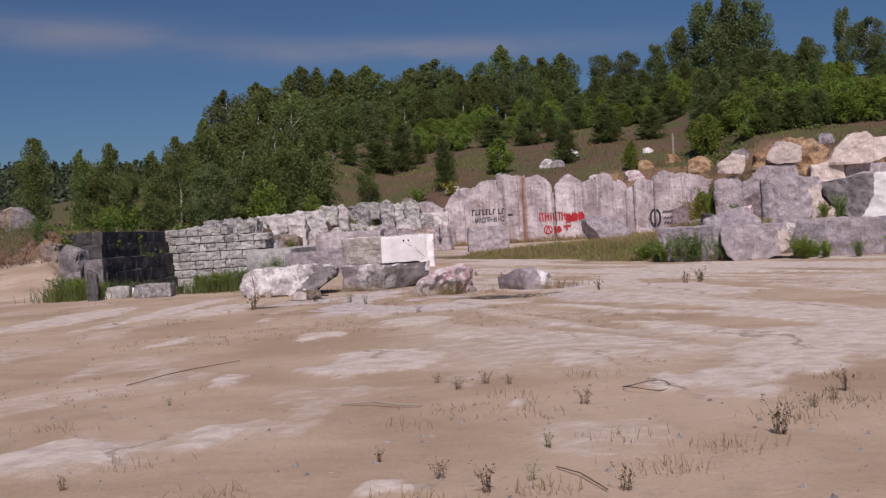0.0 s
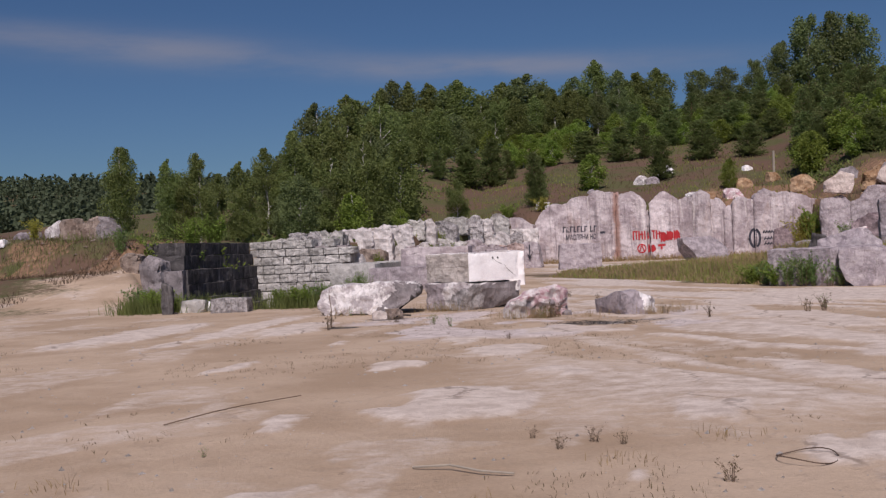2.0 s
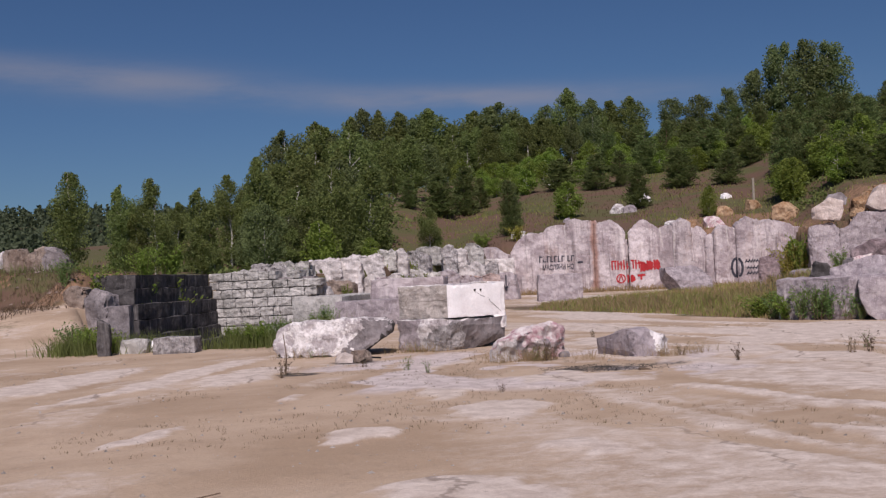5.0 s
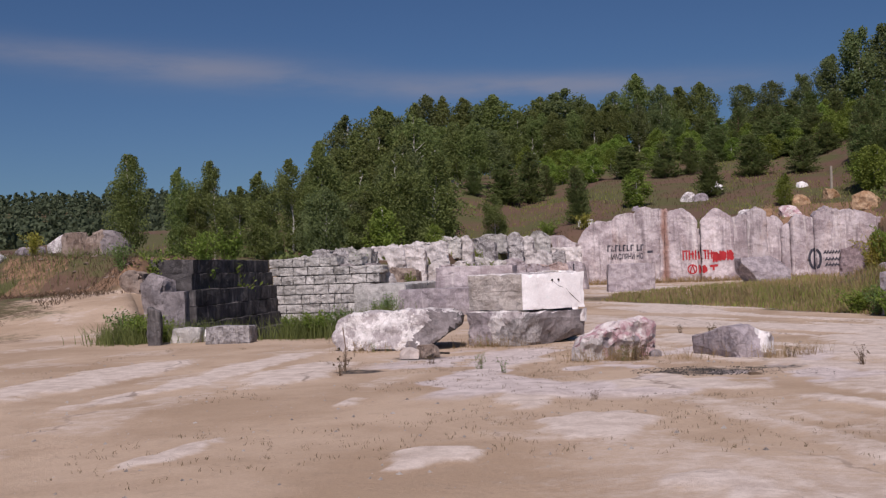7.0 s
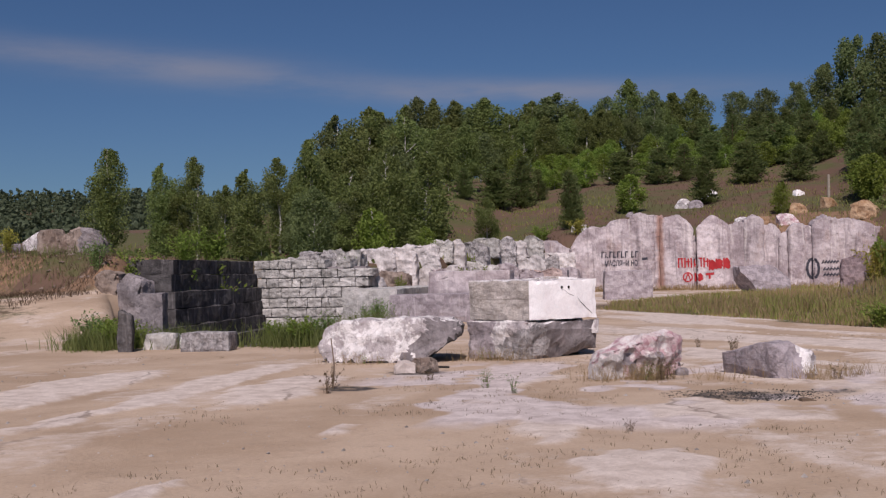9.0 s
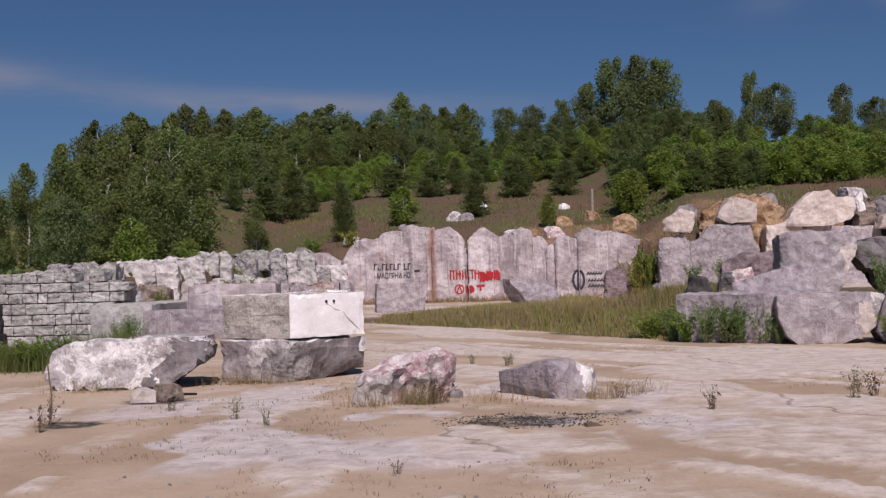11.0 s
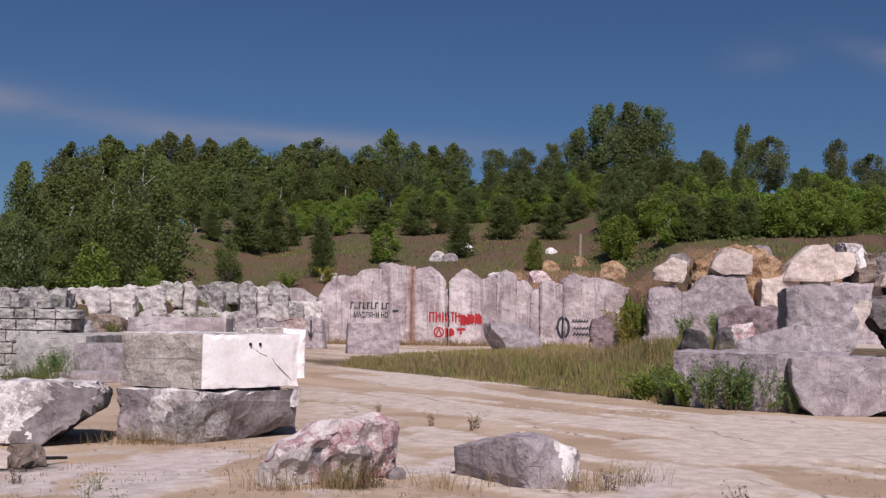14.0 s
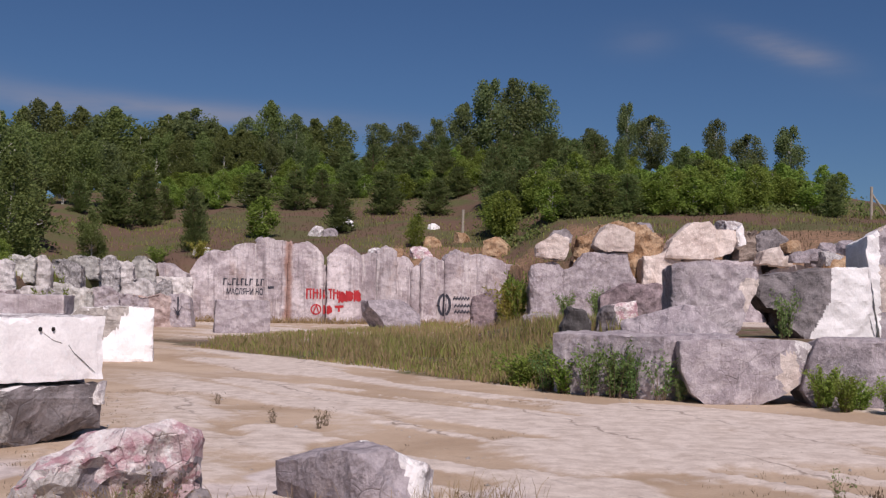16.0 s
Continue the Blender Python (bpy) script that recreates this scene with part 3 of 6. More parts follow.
def build_ground():
    xs = spread(-2500, 2500, -12, 14, 0.13, 1.028)
    ys = spread(-800, 3000, 4, 40, 0.14, 1.022)
    gx, gy = np.meshgrid(xs, ys)
    z, d, pit = land(gx, gy)
    pale = np.maximum(spots(gx, gy, PALE_NEAR, 1), spots(gx, gy, PALE_FAR, 4))
    u, w = gx * 0.52 - gy * 0.854, gx * 0.854 + gy * 0.52
    streak = vnoise(u * 0.13, w * 0.75, 21, 4)
    open_rock = smooth(24, 34, gy + 0.5 * gx) * smooth(-9, -3, gx)
    pale = np.maximum(pale, smooth(0.48, 0.60, streak) * (0.65 + 0.3 * open_rock) * smooth(-2.5, 3.5, gx + 0.1 * (gy - 20)) * smooth(9, 14, gy))
    pale = np.maximum(pale, smooth(0.55, 0.66, vnoise(gx * 0.8, gy * 0.5, 33, 4)) * 0.45)
    # long pale beds of rock running past the boulders
    wav = w + (vnoise(u * 0.25, w * 0.3, 44, 3) - 0.5) * 0.9
    for at, half, u0, u1 in ((17.95, 0.26, -24.5, -16), (19.9, 0.22, -28, -17), (21.1, 0.35, -32, -17), (22.6, 0.3, -34, -16), (24.2, 0.5, -36, -15), (15.9, 0.3, -21, -13), (13.9, 0.4, -17, -8)):
        bed = (1 - smooth(half * 0.6, half * 1.2, np.abs(wav - at))) * smooth(u0, u0 + 1.5, u) * (1 - smooth(u1 - 2, u1, u)) * smooth(0.25, 0.42, vnoise(u * 0.5, w * 2.0, 46, 3))
        pale = np.maximum(pale, bed)
    pale = np.maximum(pale, 0.75 * smooth(1.0, 4.5, gx) * smooth(9, 13, gy) * (1 - smooth(24, 29, gy)) * smooth(0.34, 0.56, vnoise(u * 0.3, w * 0.9, 48, 5)))
    bare = 0.40 * smooth(0.48, 0.62, vnoise(u * 0.22 + 4, w * 0.6, 27, 5)) * smooth(19, 24, gy + 0.4 * gx) * smooth(-6, -3, gx) * (1 - smooth(46, 60, gy) * 0.6)
    bare = np.maximum(bare, 1.0 * np.exp(-((gx - 0.6) / 4.6) ** 4 - ((gy - 25.2) / 4.6) ** 4) * smooth(0.36, 0.60, vnoise(gx * 0.8, gy * 0.55, 29, 5)))
    pale = pale * (1 - 0.5 * bare)
    behind = smooth(-0.5, 1.5, d)
    turf = np.maximum(behind, smooth(0, 1, pit * 1.3) * 0.9)
    meadow = smooth(-0.6, 1.0, gx - (6.6 - (gy - 38.5) * 0.5) + (vnoise(gx * 0.4, gy * 0.4, 5) - 0.5) * 2) * smooth(38, 41, gy) * (1 - behind) * (1 - 0.75 * smooth(60, 72, gy))
    turf = np.maximum(turf, meadow * 0.62)
    turf = np.maximum(turf, smooth(-10, -18, gx + (gy - 30) * 0.4 + (vnoise(gx * 0.15, gy * 0.15, 6) - 0.5) * 14) * smooth(26, 40, gy) * (0.7 + 0.2 * smooth(42, 47, gy)) * (1 - behind))
    rust = (1 - smooth(2, 12, np.abs(d - 5))) * smooth(0.42, 0.6, vnoise(gx * 0.13, gy * 0.2, 12, 4)) * smooth(2, 12, gx)
    rust = np.maximum(rust, (1 - smooth(3, 8, np.abs(d - 3))) * smooth(-17, -20, gx) * smooth(0.34, 0.52, vnoise(gx * 0.45, gy * 0.45, 14, 5)) * 0.95)
    for cx, cy, r in ((20.0, 84, 6.0), (31, 83, 8.0), (26, 88, 6.0), (12, 108, 5.0), (20, 100, 5.0), (35, 90, 6.0)):
        rust = np.maximum(rust, 0.85 * np.exp(-((gx - cx) ** 2 + (gy - cy) ** 2) / (r * r)))
    rust = rust * behind
    burnt = np.zeros_like(gx)
    # burnt patches; the last row just darkens the ground before the rose boulder
    for cx, cy, rx, ry, k in ((1.95, 24.05, 0.95, 0.7, 0.6), (3.1, 24.6, 0.6, 0.5, 0.5), (-3.5, 24.8, 0.6, 0.5, 0.62), (-3.1, 27.4, 0.8, 0.55, 0.6), (0.9, 26.3, 0.6, 0.5, 0.5)):
        burnt = np.maximum(burnt, k * (1 - smooth(0.5, 1.2, np.hypot((gx - cx) / rx, (gy - cy) / ry))))
    z = z + 0.03 * smooth(0.3, 0.7, pale) * (np.abs(d) > 1) * (gy < 60)
    ny, nx = gx.shape
    verts = np.stack([gx, gy, z], -1).reshape(-1, 3)
    i = np.arange(ny * nx).reshape(ny, nx)
    quads = np.stack([i[:-1, :-1], i[:-1, 1:], i[1:, 1:], i[1:, :-1]], -1).reshape(-1, 4)
    me = bpy.data.meshes.new("ground")
    me.from_pydata(verts.tolist(), [], quads.tolist())
    me.polygons.foreach_set("use_smooth", np.ones(len(quads), bool))
    c = me.attributes.new("cover", "FLOAT_COLOR", "POINT")
    c.data.foreach_set("color", np.stack([turf, rust, pale, np.ones_like(pale)], -1).astype(np.float32).ravel())
    for name, values in (("burnt", burnt), ("bare", bare)):
        a = me.attributes.new(name, "FLOAT", "POINT")
        a.data.foreach_set("value", values.astype(np.float32).ravel())
    me.materials.append(M_GROUND)
    tagged(new("ground", me), "sandy quarry floor with pale marble streaks and grassy hill", "ground", "", "structure")


build_ground()

# ---- the sawn faces of the quarry ----


def prism_bm(foot, z0, z1, cuts=(), res=0.18, amp=0.02, freq=1.3, seed=0, chip=0.0, chooser=None):
    """A block on a footprint of corner points; cuts are (point, normal) in metres."""
    bm = bmesh.new()
    low = [bm.verts.new((x, y, z0)) for x, y in foot]
    high = [bm.verts.new((x, y, z1)) for x, y in foot]
    bm.faces.new(low[::-1])
    bm.faces.new(high)
    for i in range(len(foot)):
        j = (i + 1) % len(foot)
        bm.faces.new((low[i], low[j], high[j], high[i]))
    bmesh.ops.recalc_face_normals(bm, faces=bm.faces[:])
    for p, n in cuts:
        bmesh.ops.bisect_plane(bm, geom=bm.verts[:] + bm.edges[:] + bm.faces[:], plane_co=p, plane_no=Vector(n).normalized(), clear_outer=True)
        bmesh.ops.holes_fill(bm, edges=[e for e in bm.edges if e.is_boundary])
    bmesh.ops.recalc_face_normals(bm, faces=bm.faces[:])
    if chooser:
        for f in bm.faces:
            f.material_index = chooser(f.normal)
    bmesh.ops.triangulate(bm, faces=bm.faces[:])
    for _ in range(9):
        long_ones = [e for e in bm.edges if e.calc_length() > res * 1.35]
        if not long_ones:
            break
        bmesh.ops.subdivide_edges(bm, edges=long_ones, cuts=1)
        bmesh.ops.triangulate(bm, faces=[f for f in bm.faces if len(f.verts) > 3])
    bm.normal_update()
    off = Vector((seed * 3.17, seed * 1.71, seed * 5.3))
    for v in bm.verts:
        p = v.co * freq + off
        k = noise.fractal(p, 0.9, 2.1, 5) * amp
        if chip:
            rough_side = max(f.material_index for f in v.link_faces) > 0 if chooser else True
            dist, _ = noise.voronoi(v.co * freq * 1.6 + off)
            if rough_side:
                k += (dist[0] - 0.45) * chip
            if max((1 - v.normal.dot(f.normal)) for f in v.link_faces) > 0.12:
                k -= abs(noise.noise(p * 3.1)) * chip * 0.9
        move = v.normal * k
        if v.co.z < z0 + 0.02:
            move.z = max(move.z, 0.0)
        v.co += move
    bm.normal_update()
    return bm


def slab_bm(w, h, d, left, right, seed, res=0.22, amp=0.07):
    """An upright slab of quarry face with a rounded, broken head: left and right drop the shoulders."""
    bm = stone_bm(w, d, h, (), res, amp, 0.6, seed, 0.13)
    for v in bm.verts:
        t = v.co.x / w + 0.5
        drop = 0.8 * left * max(0.0, 1 - t / 0.6) ** 2 + 0.8 * right * max(0.0, (t - 0.4) / 0.6) ** 2
        ragged = noise.noise(Vector((v.co.x * 0.9, seed * 7.0, v.co.y * 0.6))) * 0.22 + abs(noise.noise(Vector((v.co.x * 2.6, seed * 3.0, 0)))) * 0.22
        v.co.z -= (drop + ragged) * (v.co.z / h) ** 2
        side = abs(t - 0.5) * 2
        v.co.y += 0.05 * v.co.z + (0.14 * side ** 6 if v.co.y < 0 else 0.0)
    return bm


def quarry_face():
    face = tagged(base_at("quarry_face", 0, 100), "tall pink and grey marble quarry face with rounded slabs", "rock face", "", "structure")
    # left edge, width, height, dropped shoulders, depth in plan
    west = ((-13.6, 2.9, 3.6, 0.9, 0.3, -2.0), (-10.9, 3.6, 4.1, 1.1, 0.9, -2.6), (-7.1, 2.6, 5.2, 1.9, 0.1, -0.4), (-4.6, 2.1, 5.75, 1.0, 0.0, -0.1), (-2.6, 1.95, 6.2, 0.75, 0.15, 0.1), (-0.7, 0.75, 6.0, 0.0, 0.0, 0.42), (0.05, 2.35, 5.95, 0.1, 1.2, 0.0))
    east = ((2.2, 0.95, 4.3, 0.2, 0.3, 0.95), (2.95, 2.35, 5.85, 1.3, 1.1, 0.05), (5.3, 1.4, 5.3, 0.4, 0.0, 0.45), (6.65, 1.3, 5.85, 0.4, 0.6, 0.2), (7.9, 1.4, 5.1, 0.0, 1.0, 0.9), (9.3, 0.75, 4.35, 0.2, 0.1, 0.6), (10.0, 1.05, 5.05, 0.7, 0.2, 0.15),
            (11.0, 0.9, 4.85, 0.5, 0.0, 0.5), (11.85, 1.75, 5.65, 0.9, 0.5, 0.1), (13.55, 2.9, 5.3, 0.1, 0.9, 0.55), (16.4, 3.4, 4.7, 0.2, 0.9, 1.0))
    for i, (x, w, h, l, r, back) in enumerate(west + east):
        ob = part("slab", slab_bm(w + 0.26, h, 2.6, l, r, 11 + i), M_PINK, face)
        ob.location = (x + w / 2, 1.3 + back, 0.1)
    return face


FACE = quarry_face()


def coursed_wall():
    wall = tagged(base_at("coursed_wall", -14.3, 60.0), "back wall of the pit in pale drilled marble courses", "rock face", "", "structure")
    rnd = random.Random(5)
    kinds = [stone_bm(1, 1, 1, (), 0.25, 0.035, 1.4, 40 + k, 0.07) for k in range(6)]
    meshes = []
    for bm in kinds:
        me = bpy.data.meshes.new("block")
        bm.to_mesh(me)
        bm.free()
        me.materials.append(M_COURSE)
        meshes.append(me)
    z, course = -2.6, 0
    while z < 2.2:
        h = rnd.uniform(0.44, 0.5)
        x = -4.6 + rnd.uniform(-0.3, 0.0)
        end = (0.9, 0.5, 1.2, 0.3)[course % 4]
        while x < end:
            w = rnd.uniform(0.36, 0.95)
            if not (z > 1.9 and rnd.random() < 0.25):
                ob = new("block", rnd.choice(meshes))
                ob.parent = wall
                ob.matrix_basis = Matrix.LocRotScale((x + w / 2, 0.6 + 0.055 * course + rnd.uniform(-0.05, 0.05), z), Euler((0, 0, rnd.choice((0, 3.14159)))), (w - 0.03, 1.2, h - 0.05))
            x += w
        z += h
        course += 1
    back = part("backing", stone_bm(5.4, 0.8, 4.7, (), 0.8, 0.04, 1, 3), M_DARK, wall)
    back.location = (-2.0, 1.5, -2.6)


coursed_wall()


def dark_wall():
    wall = tagged(base_at("stepped_wall", -17.6, 52.5, -2.6, 96), "stepped marble side wall of the pit with its shade painted black", "rock face", "", "structure")
    rnd = random.Random(8)
    z = 0.0
    for c in range(8):
        h = (0.62, 0.62, 0.6, 0.62, 0.66, 0.66, 0.66, 0.6)[c]
        x = (-6.6, -6.4, -6.0, -5.6, -4.6, -4.3, -3.9, -3.4)[c]
        while x < 7.6:
            w = rnd.uniform(4.5, 12.0)
            w = min(w, 8.2 - x)
            if w > 0.1:
                # the wall's shade is in the colour: upper courses black, lower two dark
                ob = part("course_block", stone_bm(w - 0.02, 1.9, h - 0.02, (), 0.24, 0.05, 0.8, 70 + c * 7 + int(x), 0.03), M_BLACK_AND_SHADE if c > 1 else M_DARK, wall)
                ob.location = (x + w / 2, (-0.2, 0.25, 0.65, 1.0, 1.15, 1.22, 1.5, 1.6)[c] + rnd.uniform(-0.06, 0.06), z)
            x += w
        z += h


dark_wall()

# ---- blocks and boulders on the floor ----


def stacked_blocks():
    foot = ((-2.73, 30.3), (-1.5, 29.8), (-0.34, 30.9), (-1.15, 32.3), (-2.45, 31.7))
    cx, cy = -1.6, 31.0
    own = [(x - cx, y - cy) for x, y in foot]
    chooser = lambda n: 0 if n.x * 0.69 - n.y * 0.72 > 0.85 else (2 if n.z > 0.7 else 1)
    low = base_at("lower_block", cx, cy)
    tagged(low, "grey and white broken marble block carrying a sawn one", "stone block")
    wide = [(x * 1.03 - 0.02, y * 1.03) for x, y in own]
    cuts = [((0.55, -0.9, 0.0), (0.22, 0.0, -0.97)), ((0.72, -0.66, 0.60), (0.62, -0.68, -0.36)), ((0.0, -1.23, 0.60), (0.12, -0.94, -0.28)), ((-0.75, -1.2, 0.2), (-0.35, -0.85, -0.3))]
    pick = lambda n: 0 if n.z > 0.5 or n.x < -0.6 else (3 if n.z > -0.12 else (2 if n.x > 0.5 or n.z < -0.8 else 1))
    bm = prism_bm(wide, 0.0, 0.71, cuts, 0.11, 0.05, 1.7, 4, 0.09, pick)
    ob = part("body", bm, M_MOTTLED, low)
    ob.data.materials.append(M_BROKEN)
    ob.data.materials.append(M_DARK)
    ob.data.materials.append(M_GREY)
    # the right end takes dark marble to paint in the undercut's shade
    for p in ob.data.polygons:
        c, k = p.center, noise.noise(p.center * 3.0) * 0.12
        if p.normal.z > 0.5 or p.normal.y > 0.3:
            p.material_index = 0
        elif c.x < -0.62 + k:
            p.material_index = 3
        elif c.x > 0.35 + k:
            p.material_index = 2
        else:
            p.material_index = 0 if c.z > 0.56 - 0.6 * max(0.0, -0.1 - c.x) + k + 0.25 * max(0.0, c.x + 0.2) else 1
    bm = stone_bm(0.12, 0.14, 0.26, random_cuts(9, 4, 0.42), 0.05, 0.02, 3.0, 14, 0.05)
    chunk = part("flake", bm, M_MOTTLED, low, "white broken flake on the block's corner")
    chunk.location = (1.22, -0.1, 0.44)
    up = base_at("sawn_block", cx, cy, 0.735)
    tagged(up, "white sawn marble block with one rough brown side", "stone block")
    bm = prism_bm(own, 0.0, 0.745, (), 0.11, 0.012, 1.6, 9, 0.05, chooser)
    ob = part("body", bm, M_WHITE, up)
    ob.data.materials.append(M_ROUGH)
    ob.data.materials.append(M_MOTTLED)
    # drill holes (black plugs paint their shade) and the crack on the white side
    a, b = Vector((own[1][0], own[1][1], 0)), Vector((own[2][0], own[2][1], 0))
    along = (b - a).normalized()
    out = Vector((along.y, -along.x, 0))
    for s in (0.76, 0.92):
        bm = bmesh.new()
        bmesh.ops.create_cone(bm, cap_ends=True, segments=10, radius1=0.018, radius2=0.018, depth=0.05)
        ob = part("drill_hole", bm, M_HOLE, up, "dark drill hole")
        ob.matrix_basis = Matrix.Translation(a + along * s + Vector((0, 0, 0.60)) + out * 0.004) @ out.to_track_quat("Z", "Y").to_matrix().to_4x4() @ Matrix.Diagonal((1, 1.4, 1, 1))
    # the crack is a thin dark strip laid on the face
    pts = [(0.80, 0.56), (0.93, 0.47), (1.13, 0.41), (1.20, 0.32), (1.30, 0.24), (1.48, 0.09)]
    verts, faces = [], []
    for i, (s, z) in enumerate(pts):
        w = 0.005 if 0 < i < len(pts) - 1 else 0.002
        for k in (-1, 1):
            verts.append(a + along * s + out * 0.008 + Vector((0, 0, z + k * w)))
    for i in range(len(pts) - 1):
        faces.append((2 * i, 2 * i + 2, 2 * i + 3, 2 * i + 1))
    ob = raw("crack", verts, faces, M_CRACK, up, "thin dark crack")
    ob.modifiers.new("depth", "SOLIDIFY").thickness = 0.006


stacked_blocks()


def boulders():
    # long pale boulder with an overhanging dark end, shade painted black on its underside
    shaped("boulder", -4.1, 29.3, -0.02, 3, ((-1.22, 0.02), (-1.38, 0.22), (-1.33, 0.62), (-1.08, 0.78), (0.0, 0.84), (1.2, 0.82), (1.40, 0.72), (1.36, 0.5), (1.1, 0.38), (0.72, 0.12), (0.6, 0), (-0.4, 0.0)), 1.5, M_MOTTLED,
           "long white mottled marble boulder with a dark overhanging end", "boulder", "", (M_DARK, M_BLACK_AND_SHADE), lambda c, n: 2 if n.z < -0.25 or (c.x > 0.95 and n.x > 0.5) else (1 if c.x > 0.52 + 0.5 * (c.z - 0.4) + 0.3 * noise.noise(c * 4) and n.z < 0.6 else 0), res=0.075, amp=0.045, freq=1.8, seed=21, chip=0.10, bulge=0.10, tilt=0.18, back=0.86)
    # rose and cream boulder: low facet in front, peak behind
    def centred(name, x, y, foot, height, cuts, label, mat, *more):
        ob = base_at(name, x, y, -0.02)
        tagged(ob, label, "boulder")
        own = [(a - x, e - y) for a, e in foot]
        body = part("body", prism_bm(own, 0.0, height, [((p[0] - x, p[1] - y, p[2]), n) for p, n in cuts], *more), mat, ob)
        return body
    ob = centred("boulder", 0.5, 26.7, ((-0.12, 26.15), (0.30, 25.95), (0.64, 26.40), (1.22, 26.90), (1.15, 27.45), (0.5, 27.35), (-0.1, 26.85)), 0.70,
                 [((0.05, 26.4, 0.37), (-0.46, -0.05, 0.88)), ((0.75, 26.7, 0.62), (-0.24, -0.05, 0.96)), ((0.6, 26.9, 0.62), (0.0, 0.35, 0.94)), ((0.15, 26.05, 0.3), (-0.45, -0.85, 0.22)), ((0.45, 26.2, 0.45), (0.55, -0.75, 0.35)), ((1.15, 26.9, 0.75), (0.85, -0.2, 0.5)), ((0.9, 26.7, 0.1), (0.55, -0.75, -0.3))],
                 "rose and cream veined marble boulder", M_ROSE, 0.06, 0.035, 2.4, 33, 0.15)
    ob.data.materials.append(M_PALE)
    ob.data.materials.append(M_GREY)
    for p in ob.data.polygons:
        k = noise.noise(p.center * 2.6)
        if p.normal.y < -0.35 and p.center.x < -0.12 and p.center.z < 0.42 + 0.2 * k:
            p.material_index = 1
        elif k > 0.6 or (p.normal.x > 0.6 and p.center.z < 0.4):
            # grey patches at random; on low right-hand faces the grey paints their shade
            p.material_index = 2
    ob = centred("boulder", 2.5, 26.7, ((1.86, 27.07), (2.52, 26.12), (3.02, 26.2), (3.2, 26.7), (2.9, 27.45), (2.0, 27.45)), 0.54,
                 [((2.0, 27.0, 0.38), (-0.19, 0.12, 0.98)), ((2.76, 26.6, 0.51), (0.36, 0.12, 0.93)), ((1.92, 27.0, 0.16), (-0.78, -0.52, -0.36)), ((2.9, 26.3, 0.4), (0.5, -0.75, 0.4))],
                 "low grey-lilac marble boulder with a white broken end", M_GREY, 0.06, 0.025, 2.2, 35, 0.07)
    ob.data.materials.append(M_MOTTLED)
    for p in ob.data.polygons:
        if p.center.x + 0.3 * p.center.y > 0.34 - 0.2 * p.center.z + 0.12 * noise.noise(p.center * 4.0) and p.center.z > 0.1 + 0.3 * (0.5 - p.center.x):
            p.material_index = 1
    rock("stone", -3.27, 27.3, 0, 10, (0.36, 0.28, 0.2), M_CREAM, "small cream stone beside a burnt patch", "rock", random_cuts(2), res=0.05, amp=0.02, freq=4, seed=3, chip=0.03)
    rock("stone", -2.95, 27.45, 0, 40, (0.34, 0.3, 0.24), M_BANK, "small sooty brown stone beside a burnt patch", "rock", random_cuts(4), res=0.05, amp=0.03, freq=4, seed=5, chip=0.05)
    rock("stone", 1.22, 26.85, 0, 20, (0.2, 0.16, 0.11), M_DARK, "fist-sized dark stone beside a boulder", "rock", random_cuts(6), res=0.04, amp=0.01, freq=5, seed=6, chip=0.02)


boulders()


def sawn(name, x, y, z, turn, size, mat, label, seed, cuts=(), res=0.2, amp=0.035, chip=0.05, group="", category="stone block"):
    return rock(name, x, y, z, turn, size, mat, label, category, cuts, group, res=res, amp=amp, freq=1.1, seed=seed, chip=chip)


# blocks between the pit and the stack
sawn("stone_block", -6.0, 48.3, 0, 2, (2.9, 1.5, 1.72), M_PINK, "pinkish sawn marble block behind a lower one", 51)
sawn("stone_block", -7.0, 46.6, 0, 3, (2.9, 1.5, 0.95), M_LILAC, "pale grey sawn marble block with drill grooves", 52)
sawn("stone_block", -9.5, 51.2, 0, 1, (2.0, 8.6, 1.15), M_COURSE, "long flat-topped marble bench beside the pit", 53, res=0.3)
sawn("stone_slab", -7.2, 44.4, 0, 5, (2.4, 1.6, 0.24), M_LILAC, "low flat marble slab on the floor", 54)
shaped("stone_block", -3.2, 47.2, -0.02, 3, ((-1.15, 0), (-1.2, 1.2), (-0.9, 1.42), (0.2, 1.5), (1.05, 1.44), (1.08, 0)), 1.7, M_WHITE, "white sawn marble block with a rough brown corner", "stone block", "", (M_ROUGH, M_MOTTLED),
       lambda c, n: 2 if n.z > 0.5 else (1 if c.x < 0.15 - 0.9 * (1.0 - c.z) + 0.25 * noise.noise(c * 3) and c.x < 0.4 else 0), res=0.1, amp=0.03, seed=55, chip=0.08, fold=(-0.3, 0.1, 0.5))
sawn("stone_block", -1.6, 73.4, 0, 8, (2.7, 1.6, 1.62), M_LILAC, "lilac sawn marble block standing before the face", 56, [((-0.5, 0, 0.7), (-0.95, 0, 0.12))])
marked = shaped("stone_block", -5.75, 82.0, 0, -8, ((-0.7, 0), (-0.66, 1.9), (0.2, 1.95), (0.5, 1.8), (0.75, 0)), 1.5, M_LILAC, "lilac marble block with a painted black arrow", "stone block", res=0.14, seed=57)
raw("arrow", [(-0.09, -0.1, 1.75), (0.02, -0.1, 1.75), (0.0, -0.1, 0.75), (-0.07, -0.1, 0.75), (-0.3, -0.1, 1.2), (-0.04, -0.1, 0.6), (0.22, -0.1, 1.25), (-0.03, -0.1, 0.85)], [(0, 3, 2, 1), (4, 5, 7), (5, 6, 7)], M_BLACKPAINT, marked, "black painted arrow")

